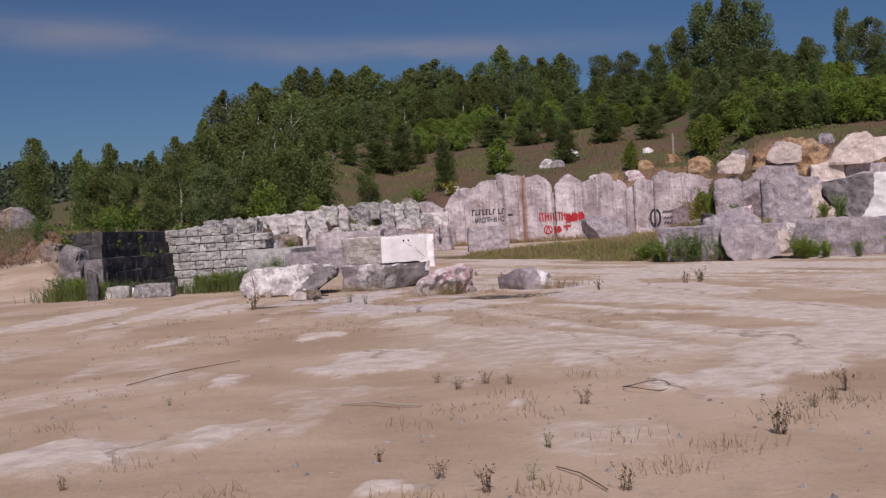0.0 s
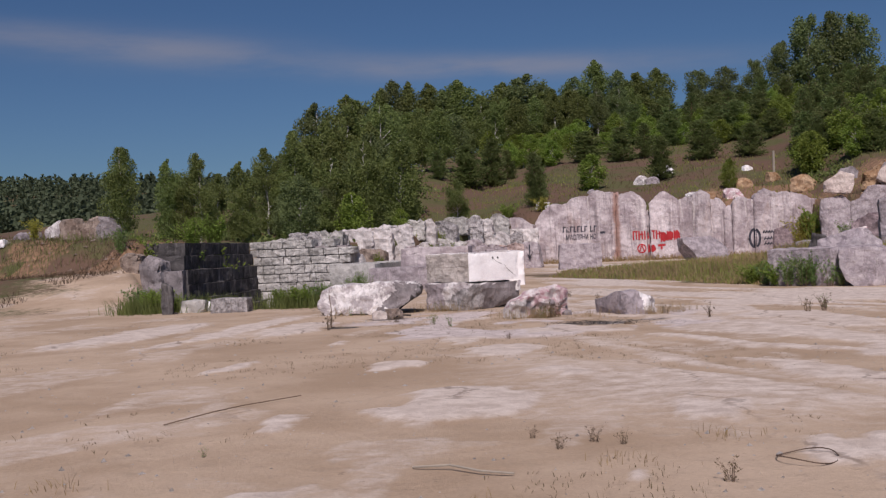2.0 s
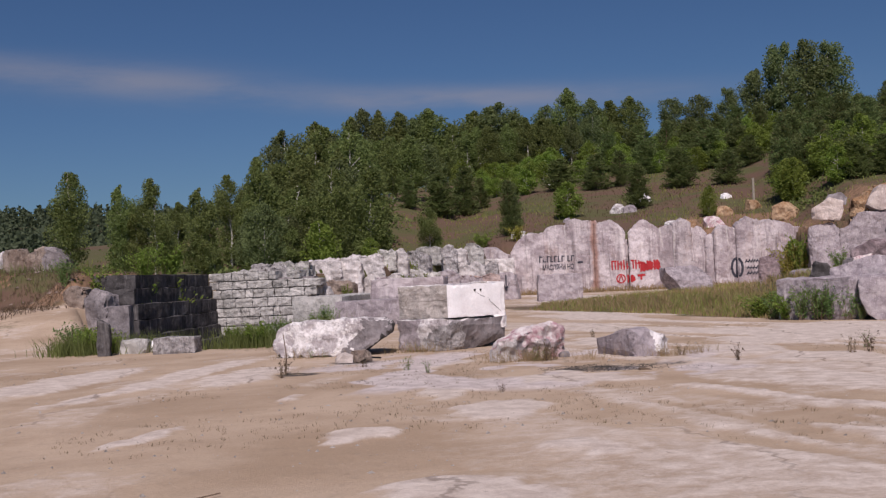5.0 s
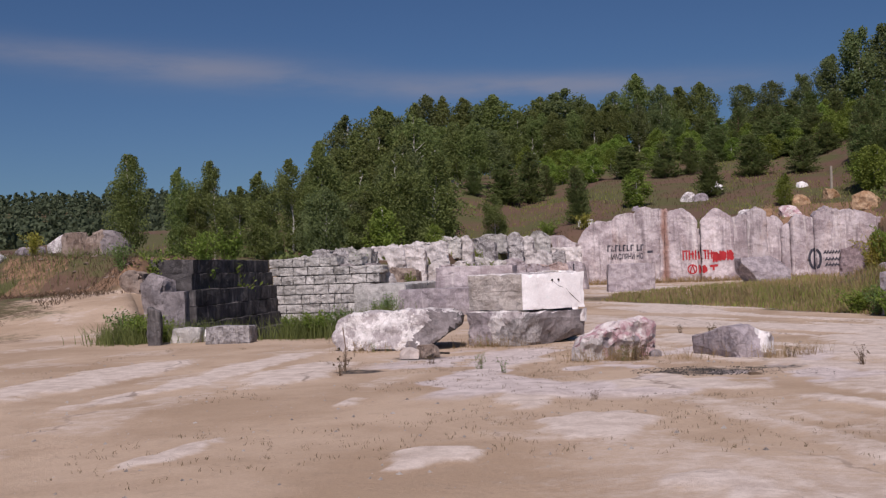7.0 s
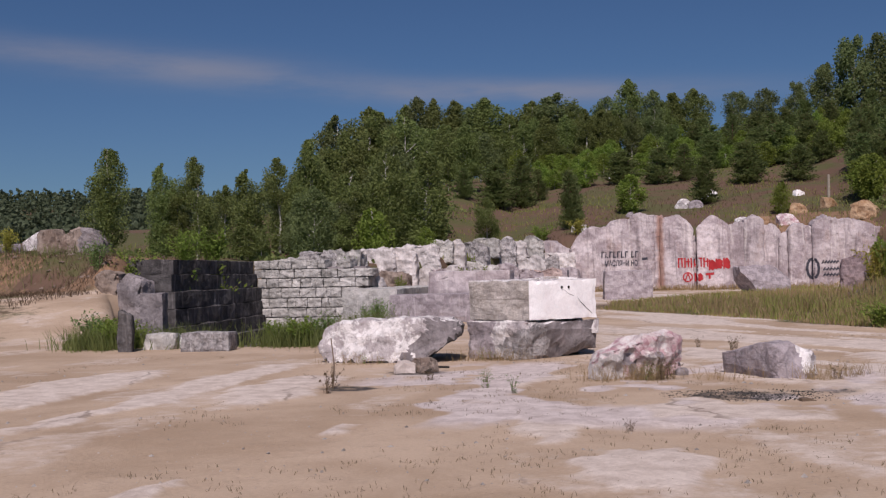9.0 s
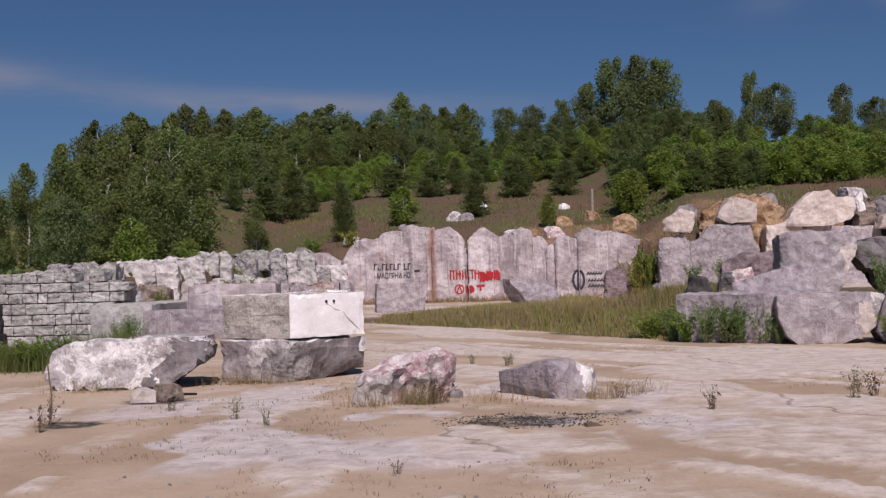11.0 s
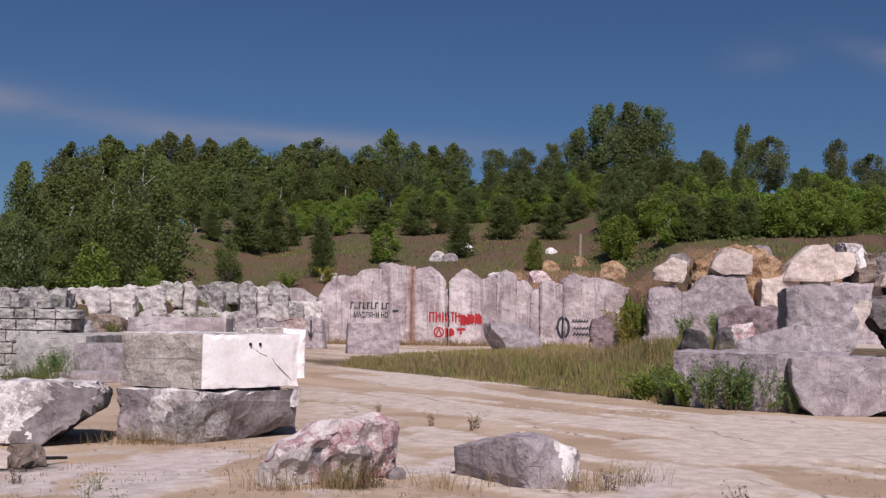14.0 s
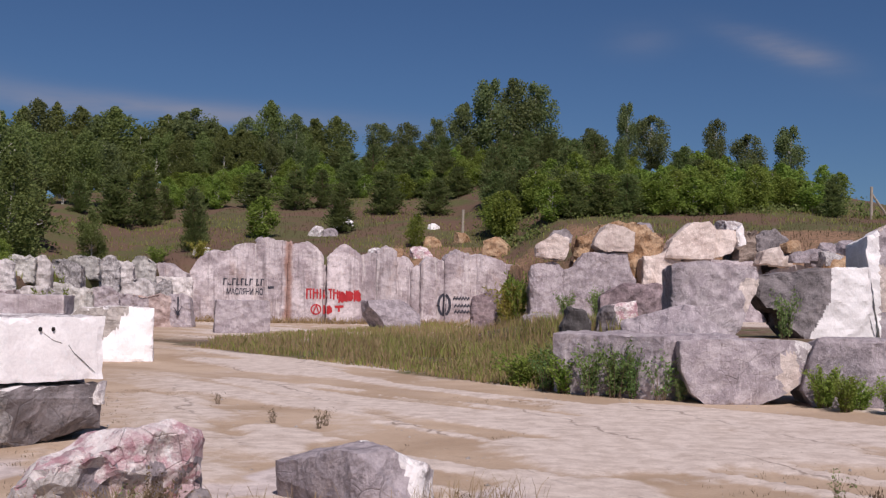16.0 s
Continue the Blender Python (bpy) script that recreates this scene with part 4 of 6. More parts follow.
# rough ledge between the coursed wall and the tall face: upper row, broken lower row, lumps on the coursed wall
UPPER = ((-14.9, 66, 1.9, 3.1, M_PALE), (-13.9, 66.6, 1.9, 3.3, M_PALE), (-13.4, 71.5, 1.55, 3.45, M_PALE), (-12.9, 75, 1.0, 3.75, M_COURSE), (-12.2, 75.4, 1.0, 3.85, M_PALE), (-11.8, 79, 1.4, 3.75, M_BROKEN), (-11.4, 83, 1.2, 4.1, M_COURSE), (-10.5, 84.4, 1.2, 4.25, M_BROKEN), (-10.3, 88, 1.2, 4.0, M_PALE), (-9.5, 91.5, 1.3, 4.5, M_COURSE),
         (-18.3, 63.2, 1.3, 2.75, M_COURSE), (-17.0, 63.5, 1.5, 3.0, M_BROKEN), (-15.7, 63.5, 1.4, 3.1, M_COURSE))
LOWER = ((-14.1, 61.6, 1.35, 2.05, M_PALE), (-13.4, 64.2, 1.4, 1.95, M_BANK), (-12.9, 67.6, 1.4, 2.15, M_PALE), (-12.1, 68.8, 0.9, 2.1, M_PINK), (-11.4, 70, 1.15, 2.2, M_PALE), (-10.5, 70.6, 0.9, 2.1, M_BROKEN), (-10.9, 76.5, 1.8, 2.4, M_COURSE), (-10.2, 80.0, 1.9, 2.3, M_LILAC), (-8.6, 80.5, 1.7, 1.95, M_LILAC), (-7.2, 82.0, 1.5, 1.95, M_RUSTY_PINK), (-9.3, 86, 2.0, 2.9, M_PALE), (-8.9, 91.0, 2.0, 3.0, M_BROKEN), (-8.4, 95.5, 2.4, 3.4, M_PALE))
for i, (x, y, w, top, m) in enumerate(UPPER + LOWER):
    rnd = random.Random(500 + i)
    foot = min(land_z(x, y), land_z(x, y - 1.2)) - 0.15
    h = top - foot
    w *= 1.5
    head = [(-0.5 * w + w * k / 6, h * (1 - rnd.uniform(0.0, 0.13)) - (0.05 * h if k in (0, 6) else 0)) for k in range(7)]
    shaped("ledge_rock", x, y, foot, rnd.uniform(-8, 8), [(0.52 * w, 0), (-0.52 * w, 0)] + head, 1.7, m, "broken pale marble lump on the quarry ledge", "rock", "ledge rocks", res=0.12, amp=0.08, freq=1.6, seed=90 + i, chip=0.15, bulge=0.05, fold=(rnd.uniform(-0.3, 0.3) * w, rnd.uniform(-0.3, 0.3) * w, rnd.uniform(0.1, 0.4)))

# the front row and the tiers beside the grass
front = base_at("stone_block", 8.6, 40.2)
tagged(front, "long grey marble block with pale streaks behind willow shoots", "stone block")
part("body", prism_bm(((-1.86, -1.65), (-0.16, -3.42), (1.5, -2.7), (0.2, 0.4)), 0, 1.17, [((-0.16, -3.42, 0.45), (0.2, -0.93, -0.36))], 0.16, 0.06, 1.1, 61, 0.09), M_LILAC, front)
shaped("stone_block", 9.9, 36.2, -0.03, 0, ((-1.31, 1.16), (-1.26, 0.62), (-1.1, 0.25), (-0.85, 0), (0.05, 0), (0.5, 0.2), (0.95, 0.45), (1.3, 0.9), (1.1, 1.13), (0.5, 1.2)), 1.6, M_LILAC,
       "lilac marble block with rounded foot and a brown broken corner", "stone block", "", (M_CREAM, M_MOTTLED), lambda c, n: 1 if 0.5 < c.x + 0.1 * noise.noise(c * 5) < 0.85 and 0.3 < c.z < 0.95 else (2 if c.x > 0.8 and c.z > 0.75 else 0), res=0.1, amp=0.035, seed=62, chip=0.06)
shaped("stone_block", 12.0, 35.4, -0.03, -6, ((-1.05, 1.22), (-1.22, 0.8), (-1.38, 0.28), (-1.2, 0), (1.8, 0), (1.85, 1.2), (0.3, 1.27)), 1.8, M_GREY,
       "grey marble block with a slanting broken side", "stone block", res=0.11, amp=0.04, seed=63, chip=0.07, fold=(-0.6, -0.2, 0.5))
shaped("stone_block", 15.6, 34.5, -0.03, -10, ((-1.6, 0), (-1.7, 0.9), (-1.45, 1.3), (1.3, 1.25), (1.6, 0.8), (1.5, 0)), 1.9, M_LILAC, "lilac marble block in the front row", "stone block", res=0.14, seed=64)
shaped("boulder", 9.5, 38.9, -0.03, 0, ((-0.95, 0), (-0.98, 1.42), (-0.2, 1.63), (0.2, 1.77), (0.47, 1.74), (0.95, 1.3), (1.05, 0)), 1.4, M_LILAC, "peaked lilac marble boulder behind the front row", "boulder", res=0.12, amp=0.05, seed=65, chip=0.12, tilt=0.22, fold=(-0.2, 0.25, 0.45))
shaped("stone_block", 13.0, 46.0, 0.80, 0, ((-1.3, 2.08), (-0.35, 2.16), (1.07, 2.05), (1.15, 1.6), (0.85, 1.0), (0.5, 0.2), (0.1, 0), (-1.25, 0)), 2.0, M_LILAC,
       "large lilac block with a sawn grey edge", "stone block", "", (M_GREY, M_CREAM), lambda c, n: 1 if c.x < -1.08 + 0.05 * noise.noise(c * 3) or (c.z > 1.98 and c.x < -0.4) else (2 if c.x > 0.62 + 0.3 * noise.noise(c * 2.2) and 0.8 < c.z < 1.7 else 0), res=0.11, amp=0.04, seed=66, chip=0.09)
shaped("stone_block", 15.8, 46.0, 0.80, 0, ((-1.62, 1.82), (-1.5, 1.3), (-1.25, 0.92), (-0.85, 0.8), (-0.77, 0.4), (-0.4, 0.05), (0.25, 0), (1.7, 0.12), (1.5, 0.7), (1.52, 2.1), (0.35, 2.04)), 2.0, M_DARK,
       "block with a dark broken side and a white one", "stone block", "", (M_WHITE,), lambda c, n: 1 if c.x > -0.42 + 0.78 * min(1, max(0, c.z) / 1.3) ** 0.8 + 0.08 * noise.noise(c * 4) else 0, res=0.09, amp=0.06, seed=67, chip=0.10, fold=(-0.4, 0.36, 0.55))
shaped("stone_block", 19.5, 47.2, 0.80, -4, ((-1.62, 3.05), (-1.67, 2.6), (-1.3, 0), (2.0, 0), (2.2, 3.7), (-0.6, 3.6), (-1.0, 3.4)), 2.2, M_CREAM,
       "tall pale grey marble block with a sawn white edge", "stone block", "", (M_WHITE, M_LILAC), lambda c, n: 1 if c.x < -1.28 else (2 if noise.noise(c * 0.9) > -0.05 else 0), res=0.14, amp=0.05, seed=68, chip=0.09)
shaped("rock", 10.0, 50.0, 0.15, 0, ((-0.5, 0), (-0.42, 0.9), (-0.22, 1.5), (0.2, 1.45), (0.42, 1.1), (0.6, 0)), 1.0, M_BLACK_AND_SHADE, "dark broken marble rock behind the blocks", "rock", res=0.1, amp=0.06, seed=71, chip=0.14, fold=(0.0, -0.1, 0.6))
shaped("rock", 11.5, 50.6, 0.55, 0, ((-0.65, 0), (-0.6, 0.85), (-0.4, 1.15), (0.5, 1.3), (0.62, 0.9), (0.7, 0)), 1.1, M_ROSE, "pinkish broken marble rock behind the blocks", "rock", "", (M_DARK,), lambda c, n: 1 if c.x < -0.1 - 0.3 * (c.z - 0.8) and c.z > 0.3 else 0, res=0.1, amp=0.05, seed=72, chip=0.10, fold=(0.1, -0.3, 0.7))
shaped("rock", 13.8, 56, 0.75, 0, ((-1.5, 0), (-1.45, 1.3), (-0.7, 1.75), (0.7, 1.8), (1.4, 1.6), (1.5, 0)), 1.6, M_PURPLE, "purple marble boulder under the upper tier", "rock", res=0.13, amp=0.07, seed=73, chip=0.16)
rock("rock", 11.0, 60.5, land_z(11.0, 60.5) - 0.1, 8, (1.4, 1.0, 0.7), M_LILAC, "low flat marble rock in dry grass", "rock", random_cuts(36), res=0.13, amp=0.05, freq=1.4, seed=74, chip=0.08)
rock("rock", 6.6, 84.0, 0, 12, (3.2, 2.0, 1.75), M_GREY, "slanting grey marble rock before the painted face", "rock", [((-0.3, 0, 0.2), (-0.75, -0.2, -0.6)), ((0.3, 0, 0.85), (0.5, -0.2, 0.8)), ((0, -0.4, 0.6), (0.1, -0.8, 0.5))], res=0.2, amp=0.08, freq=1, seed=75, chip=0.1)

# the upper tier: outlines along x and z, each from its own foot
def tier(x, z, outline, depth, mat, seed, y=79.0, kind="tier_slab", label="upright broken marble slab of the upper tier", category="rock", **kw):
    return shaped(kind, x, y, z, 0, outline, depth, mat, label, category, "upper tier", res=0.2, amp=0.09, freq=0.9, seed=seed, **{"chip": 0.14, **kw})


tier(15.3, 0.3, ((-1.1, 0), (-1.0, 3.6), (0.35, 3.9), (0.85, 3.45), (1.0, 0)), 2.4, M_LILAC, 110)
tier(18.3, 0.3, ((-2.3, 0), (-2.2, 3.4), (-1.45, 3.65), (-0.95, 4.4), (1.7, 4.45), (1.85, 3.3), (2.2, 2.9), (2.3, 0)), 2.6, M_LILAC, 111, y=79.2)
tier(22.0, 0.6, ((-1.1, 0), (-1.0, 4.0), (0.1, 4.2), (0.5, 4.5), (1.3, 4.0), (1.4, 0)), 2.4, M_CREAM, 112, y=79.4)
tier(25.9, 0.6, ((-2.6, 0), (-2.6, 3.85), (0.2, 3.9), (2.4, 3.8), (2.6, 0)), 2.4, M_LILAC, 113, y=79.6)
tier(30.2, 0.6, ((-1.9, 0), (-1.8, 3.3), (-0.4, 3.6), (1.7, 3.4), (1.9, 0)), 2.4, M_PINK, 114, y=78.6)
tier(33.9, 0.6, ((-1.9, 0), (-1.8, 3.1), (0.4, 3.4), (1.7, 3.1), (1.9, 0)), 2.4, M_GREY, 115, y=78.2)
tier(12.9, -0.1, ((-1.2, 0), (-1.1, 2.2), (0.3, 2.7), (1.2, 2.3), (1.3, 0)), 2.2, M_PURPLE, 116, y=85.5)
CAP = dict(kind="tier_boulder", category="boulder")
tier(15.5, 4.2, ((-1.0, 0.25), (-1.0, 0.85), (0.1, 1.5), (0.95, 1.35), (1.0, 0.7), (0.6, 0)), 1.8, M_CREAM, 130, y=78.9, label="pale grey boulder tilted on the upper tier", **CAP)
tier(16.4, 5.3, ((-0.9, 0), (-0.5, 0.7), (0.2, 0.9), (0.7, 0.5), (0.5, 0)), 1.5, M_DARK, 131, y=80.6, label="dark broken rock behind a pale boulder", **CAP)
tier(19.2, 4.7, ((-0.65, 0.05), (-1.25, 0.5), (-1.05, 1.0), (-0.45, 1.72), (0.4, 1.6), (1.2, 1.25), (1.1, 0.1)), 1.9, M_CREAM, 132, y=79.2, label="rounded cream boulder on the upper tier", chip=0.08, **CAP)
tier(23.8, 4.4, ((-1.6, 0.1), (-1.2, 1.25), (0.0, 2.25), (1.05, 2.28), (1.45, 1.9), (1.3, 0.05)), 2.2, M_CREAM, 133, y=79.2, label="large smooth cream boulder on the upper tier", chip=0.07, **CAP)
tier(25.95, 4.45, ((-0.75, 0.05), (-0.75, 1.85), (0.6, 1.8), (0.9, 1.2), (0.3, 0.4)), 1.8, M_CREAM, 134, y=79.6, label="smaller cream block beside a large boulder", chip=0.10, **CAP)
tier(27.6, 4.4, ((-0.9, 0), (-0.7, 1.3), (-0.2, 2.2), (0.3, 1.4), (0.8, 2.0), (1.0, 0)), 1.6, M_BANK, 135, y=80.6, label="dark split rock on the upper tier", chip=0.3, **CAP)
tier(27.0, 5.2, ((-0.3, 0), (-0.45, 1.0), (-0.1, 1.4), (0.25, 0.2)), 0.8, M_WHITE, 136, y=79.5, label="tilted white slab on the upper tier", **CAP)
tier(29.2, 4.4, ((-1.1, 0), (-0.9, 1.6), (0.1, 2.1), (0.9, 1.5), (1.2, 0)), 1.8, M_DARK, 137, y=80.4, label="dark grey rock on the upper tier", chip=0.22, **CAP)
tier(28.4, 4.2, ((-0.9, 0), (-0.6, 0.8), (0.3, 1.0), (0.9, 0)), 1.4, M_CREAM, 138, y=78.4, label="pale low rock on the upper tier", **CAP)
tier(20.5, 0.9, ((-3.4, 0), (-3.0, 4.7), (-1.6, 5.6), (0.4, 5.9), (1.8, 5.3), (2.4, 4.4), (2.8, 0)), 3.0, M_RUST, 139, y=81.2, label="orange rusty earth and rock behind the boulders", chip=0.5, **CAP)
heap = random.Random(17)
for i in range(26):
    x, y = heap.uniform(28.5, 38), heap.uniform(77.5, 80.5)
    w = heap.uniform(0.6, 1.6)
    rock("rubble_rock", x, y, 3.5 + heap.uniform(0, 0.7) + (y - 76.5) * 0.25, heap.uniform(0, 90), (w, w * 0.8, w * heap.uniform(0.5, 0.8)), heap.choice((M_RUST, M_CREAM, M_GREY, M_BROKEN, M_CREAM) if x < 32.5 else (M_DARK, M_GREY, M_BROKEN, M_COURSE)), "angular rubble on the upper tier", "rock", random_cuts(360 + i, 6, 0.4), "upper rubble", res=0.17, amp=0.06, freq=1.5, seed=170 + i, chip=0.1)

# left bank and the pit's rim
shaped("boulder", -26.0, 55.8, land_z(-26.0, 55.8) - 0.35, 6, ((-1.5, 0), (-1.35, 0.9), (-0.9, 1.35), (0.0, 1.7), (0.7, 1.55), (1.2, 1.0), (1.4, 0)), 2.2, M_BANK, "large brown-stained boulder on the earth bank", "boulder", "", (M_DARK,), lambda c, n: 1 if c.x > 0.1 + 0.2 * noise.noise(c * 2) else 0, res=0.16, amp=0.07, seed=141, chip=0.14, fold=(0.1, 0.3, 0.4))
rock("boulder", -27.7, 56.6, land_z(-27.7, 56.2) - 0.4, 30, (1.4, 1.3, 1.6), M_BANK, "mottled boulder on the earth bank", "boulder", random_cuts(42, 7, 0.40), res=0.2, amp=0.1, freq=1, seed=142, chip=0.1)
rock("rock", -30.2, 60, land_z(-30.2, 60) - 0.1, 10, (1.8, 1.3, 1.3), M_MOTTLED, "white rock on top of the earth bank", "rock", random_cuts(43), res=0.16, amp=0.06, freq=1.4, seed=143, chip=0.08)
rock("rock", -33.2, 61, land_z(-33.2, 61) - 0.15, 60, (1.3, 1.1, 0.9), M_GREY, "grey rock on top of the earth bank", "rock", random_cuts(44), res=0.16, amp=0.06, freq=1.4, seed=144, chip=0.08)
rock("rock", -30.8, 54.5, land_z(-30.8, 54.5) - 0.08, 0, (0.9, 0.7, 0.4), M_WHITE, "small white rock on the earth bank", "rock", random_cuts(45), res=0.1, amp=0.04, freq=2, seed=145, chip=0.05)
shaped("boulder", -19.6, 46.9, land_z(-19.6, 46.9) - 0.25, 4, ((-0.55, 0), (-0.5, 0.9), (-0.1, 1.15), (0.42, 1.05), (0.5, 0)), 1.2, M_BANK, "dark cracked block at the foot of the bank", "boulder", res=0.12, seed=146, chip=0.16)
shaped("boulder", -18.6, 46.6, -0.6, -5, ((-0.55, 0), (-0.52, 2.2), (0.0, 2.5), (0.5, 2.35), (0.6, 0)), 1.2, M_DARK, "grey cracked block at the foot of the bank", "boulder", res=0.12, seed=147, chip=0.16)
sawn("stone_block", -15.4, 42.4, -0.1, 12, (0.75, 0.7, 1.3), M_DARK, "upright grey sawn block at the rim of the pit", 148)
sawn("stone_block", -9.25, 32.9, 0, 6, (1.1, 0.7, 0.42), M_BROKEN, "small grey sawn block at the rim of the pit", 149, res=0.12)
rock("rock", -10.7, 33.5, 0, 0, (0.75, 0.6, 0.36), M_COURSE, "pale rock in weeds at the rim", "rock", random_cuts(48), res=0.1, amp=0.04, freq=2, seed=150, chip=0.05)
rock("rock", -10.4, 33.8, 0, 30, (0.5, 0.4, 0.3), M_WHITE, "small pale rock in weeds at the rim", "rock", random_cuts(49), res=0.08, amp=0.03, freq=2, seed=151, chip=0.05)
rock("rock", -11.15, 32.6, -0.1, 15, (0.3, 0.3, 1.05), M_BLACK_AND_SHADE, "upright black stone stub at the rim", "rock", [((0.1, 0, 0.95), (0.5, 0, 0.85))], res=0.08, amp=0.04, freq=2, seed=152, chip=0.05)

# loose white stones on the hillside: place along the hill, size
for i, (x, y, s, m) in enumerate(((-6.2, 150, 1.4, M_WHITE), (4.6, 128, 1.8, M_WHITE), (2.0, 122, 1.7, M_MOTTLED), (3.2, 121.5, 1.4, M_GREY), (-7.2, 107, 1.2, M_WHITE), (-23, 120, 1.0, M_GREY), (-32, 108, 1.3, M_GREY), (7.0, 106, 1.5, M_MOTTLED), (8.3, 104.2, 2.0, M_RUST), (10.5, 106.5, 1.7, M_ROSE),
                                  (13, 122, 1.0, M_WHITE), (17, 108, 2.6, M_RUST), (12, 114, 1.8, M_RUST), (15, 116, 1.6, M_RUST), (26, 96, 1.6, M_GREY), (31, 92, 1.8, M_MOTTLED), (-3, 116, 0.8, M_GREY), (-15.2, 72, 0.7, M_WHITE), (-17, 84, 0.6, M_WHITE), (-20, 86, 0.9, M_GREY))):
    rock("hill_rock", x, y, land_z(x, y) - 0.12 * s, i * 31 % 90, (s, s * 0.8, s * 0.62), m, "loose marble rock lying on the grassy slope", "rock", random_cuts(400 + i, 8, 0.38), "rocks on the slope", res=0.16, amp=0.07, freq=1.5, seed=160 + i, chip=0.1)

# ---- plants ----


def frames_of(d, rng):
    """Two unit vectors across each direction."""
    a = np.cross(d, rng.normal(size=d.shape))
    a /= np.linalg.norm(a, axis=1, keepdims=True) + 1e-9
    b = np.cross(d, a)
    return a, b


def leaf_mesh(centres, size, rng, aim=None, slim=0.6):
    """Small four-cornered leaves round the centres; aim gives their long axis."""
    n = len(centres)
    d = rng.normal(size=(n, 3)) if aim is None else aim + rng.normal(size=(n, 3)) * 0.35
    d /= np.linalg.norm(d, axis=1, keepdims=True) + 1e-9
    a, b = frames_of(d, rng)
    s = (size * rng.uniform(0.65, 1.35, n))[:, None]
    v = np.stack([centres - d * s * 0.5, centres + a * s * slim * 0.5 + b * s * 0.08, centres + d * s * 0.5, centres - a * s * slim * 0.5 + b * s * 0.08], 1).reshape(-1, 3)
    i = np.arange(n)[:, None] * 4
    return v, np.concatenate([i, i + 1, i + 2, i + 3], 1)


def limb(verts, faces, p, q, r0, r1, sides=5):
    d = (q - p).normalized()
    a = d.orthogonal().normalized()
    b = d.cross(a)
    k = len(verts)
    for c, r in ((p, r0), (q, r1)):
        for s in range(sides):
            t = 6.2832 * s / sides
            verts.append(c + a * math.cos(t) * r + b * math.sin(t) * r)
    for s in range(sides):
        u = (s + 1) % sides
        faces.append((k + s, k + u, k + sides + u, k + sides + s))


def broadleaf(name, label, seed, leaves, mat, bark, slimness, low=0.16, size=0.024, h=10.0, oval=0.95):
    """A birch or aspen 10 m high: bent tapered trunk, limbs, and a crown of loose leaf clumps."""
    rng, rnd = np.random.default_rng(seed), random.Random(seed)
    tree = base_at(name, 0, 0)
    tagged(tree, label, "tree")
    verts, faces = [], []
    bend = [Vector((rnd.uniform(-0.02, 0.02) * h, rnd.uniform(-0.02, 0.02) * h, h * k / 6)) for k in range(7)]
    bend[0] = Vector((0, 0, -0.3))
    for k in range(6):
        limb(verts, faces, bend[k], bend[k + 1], 0.016 * h * (1 - k / 6.4), 0.016 * h * (1 - (k + 1) / 6.4), 6)
    half = slimness * h * 0.5

    def outline(u):
        u = max(0.0, min(1.0, u))
        return half * (math.sin(math.pi * (0.06 + 0.94 * u ** oval)) ** 0.6) + 0.012 * h
    centres = []
    lobes = 34
    for k in range(lobes):
        u = (k + rnd.random()) / lobes
        z = h * (low + (1 - low) * u)
        a, reach = rnd.uniform(0, 6.283), outline(u) * rnd.uniform(0.35, 0.95)
        c = Vector((math.cos(a) * reach, math.sin(a) * reach, z))
        stem = bend[min(5, int(u * 6))]
        foot = Vector((stem.x * 0.8, stem.y * 0.8, max(0.12 * h, z - reach * 0.9)))
        limb(verts, faces, foot, c, 0.005 * h, 0.0015 * h, 4)
        r = outline(u) * rnd.uniform(0.34, 0.62) + 0.015 * h
        m = int(leaves / lobes * (0.5 + outline(u) / half))
        p = rng.normal(size=(m, 3))
        p /= np.linalg.norm(p, axis=1, keepdims=True)
        p *= (rng.random(m) ** 0.45)[:, None] * r * np.array([1, 1, 1.25])
        centres.append(p + np.array(c))
    v, f = leaf_mesh(np.concatenate(centres), size * h, rng, slim=0.75)
    raw("trunk", verts, faces, bark, tree)
    raw("crown", v, f, mat, tree)
    return tree


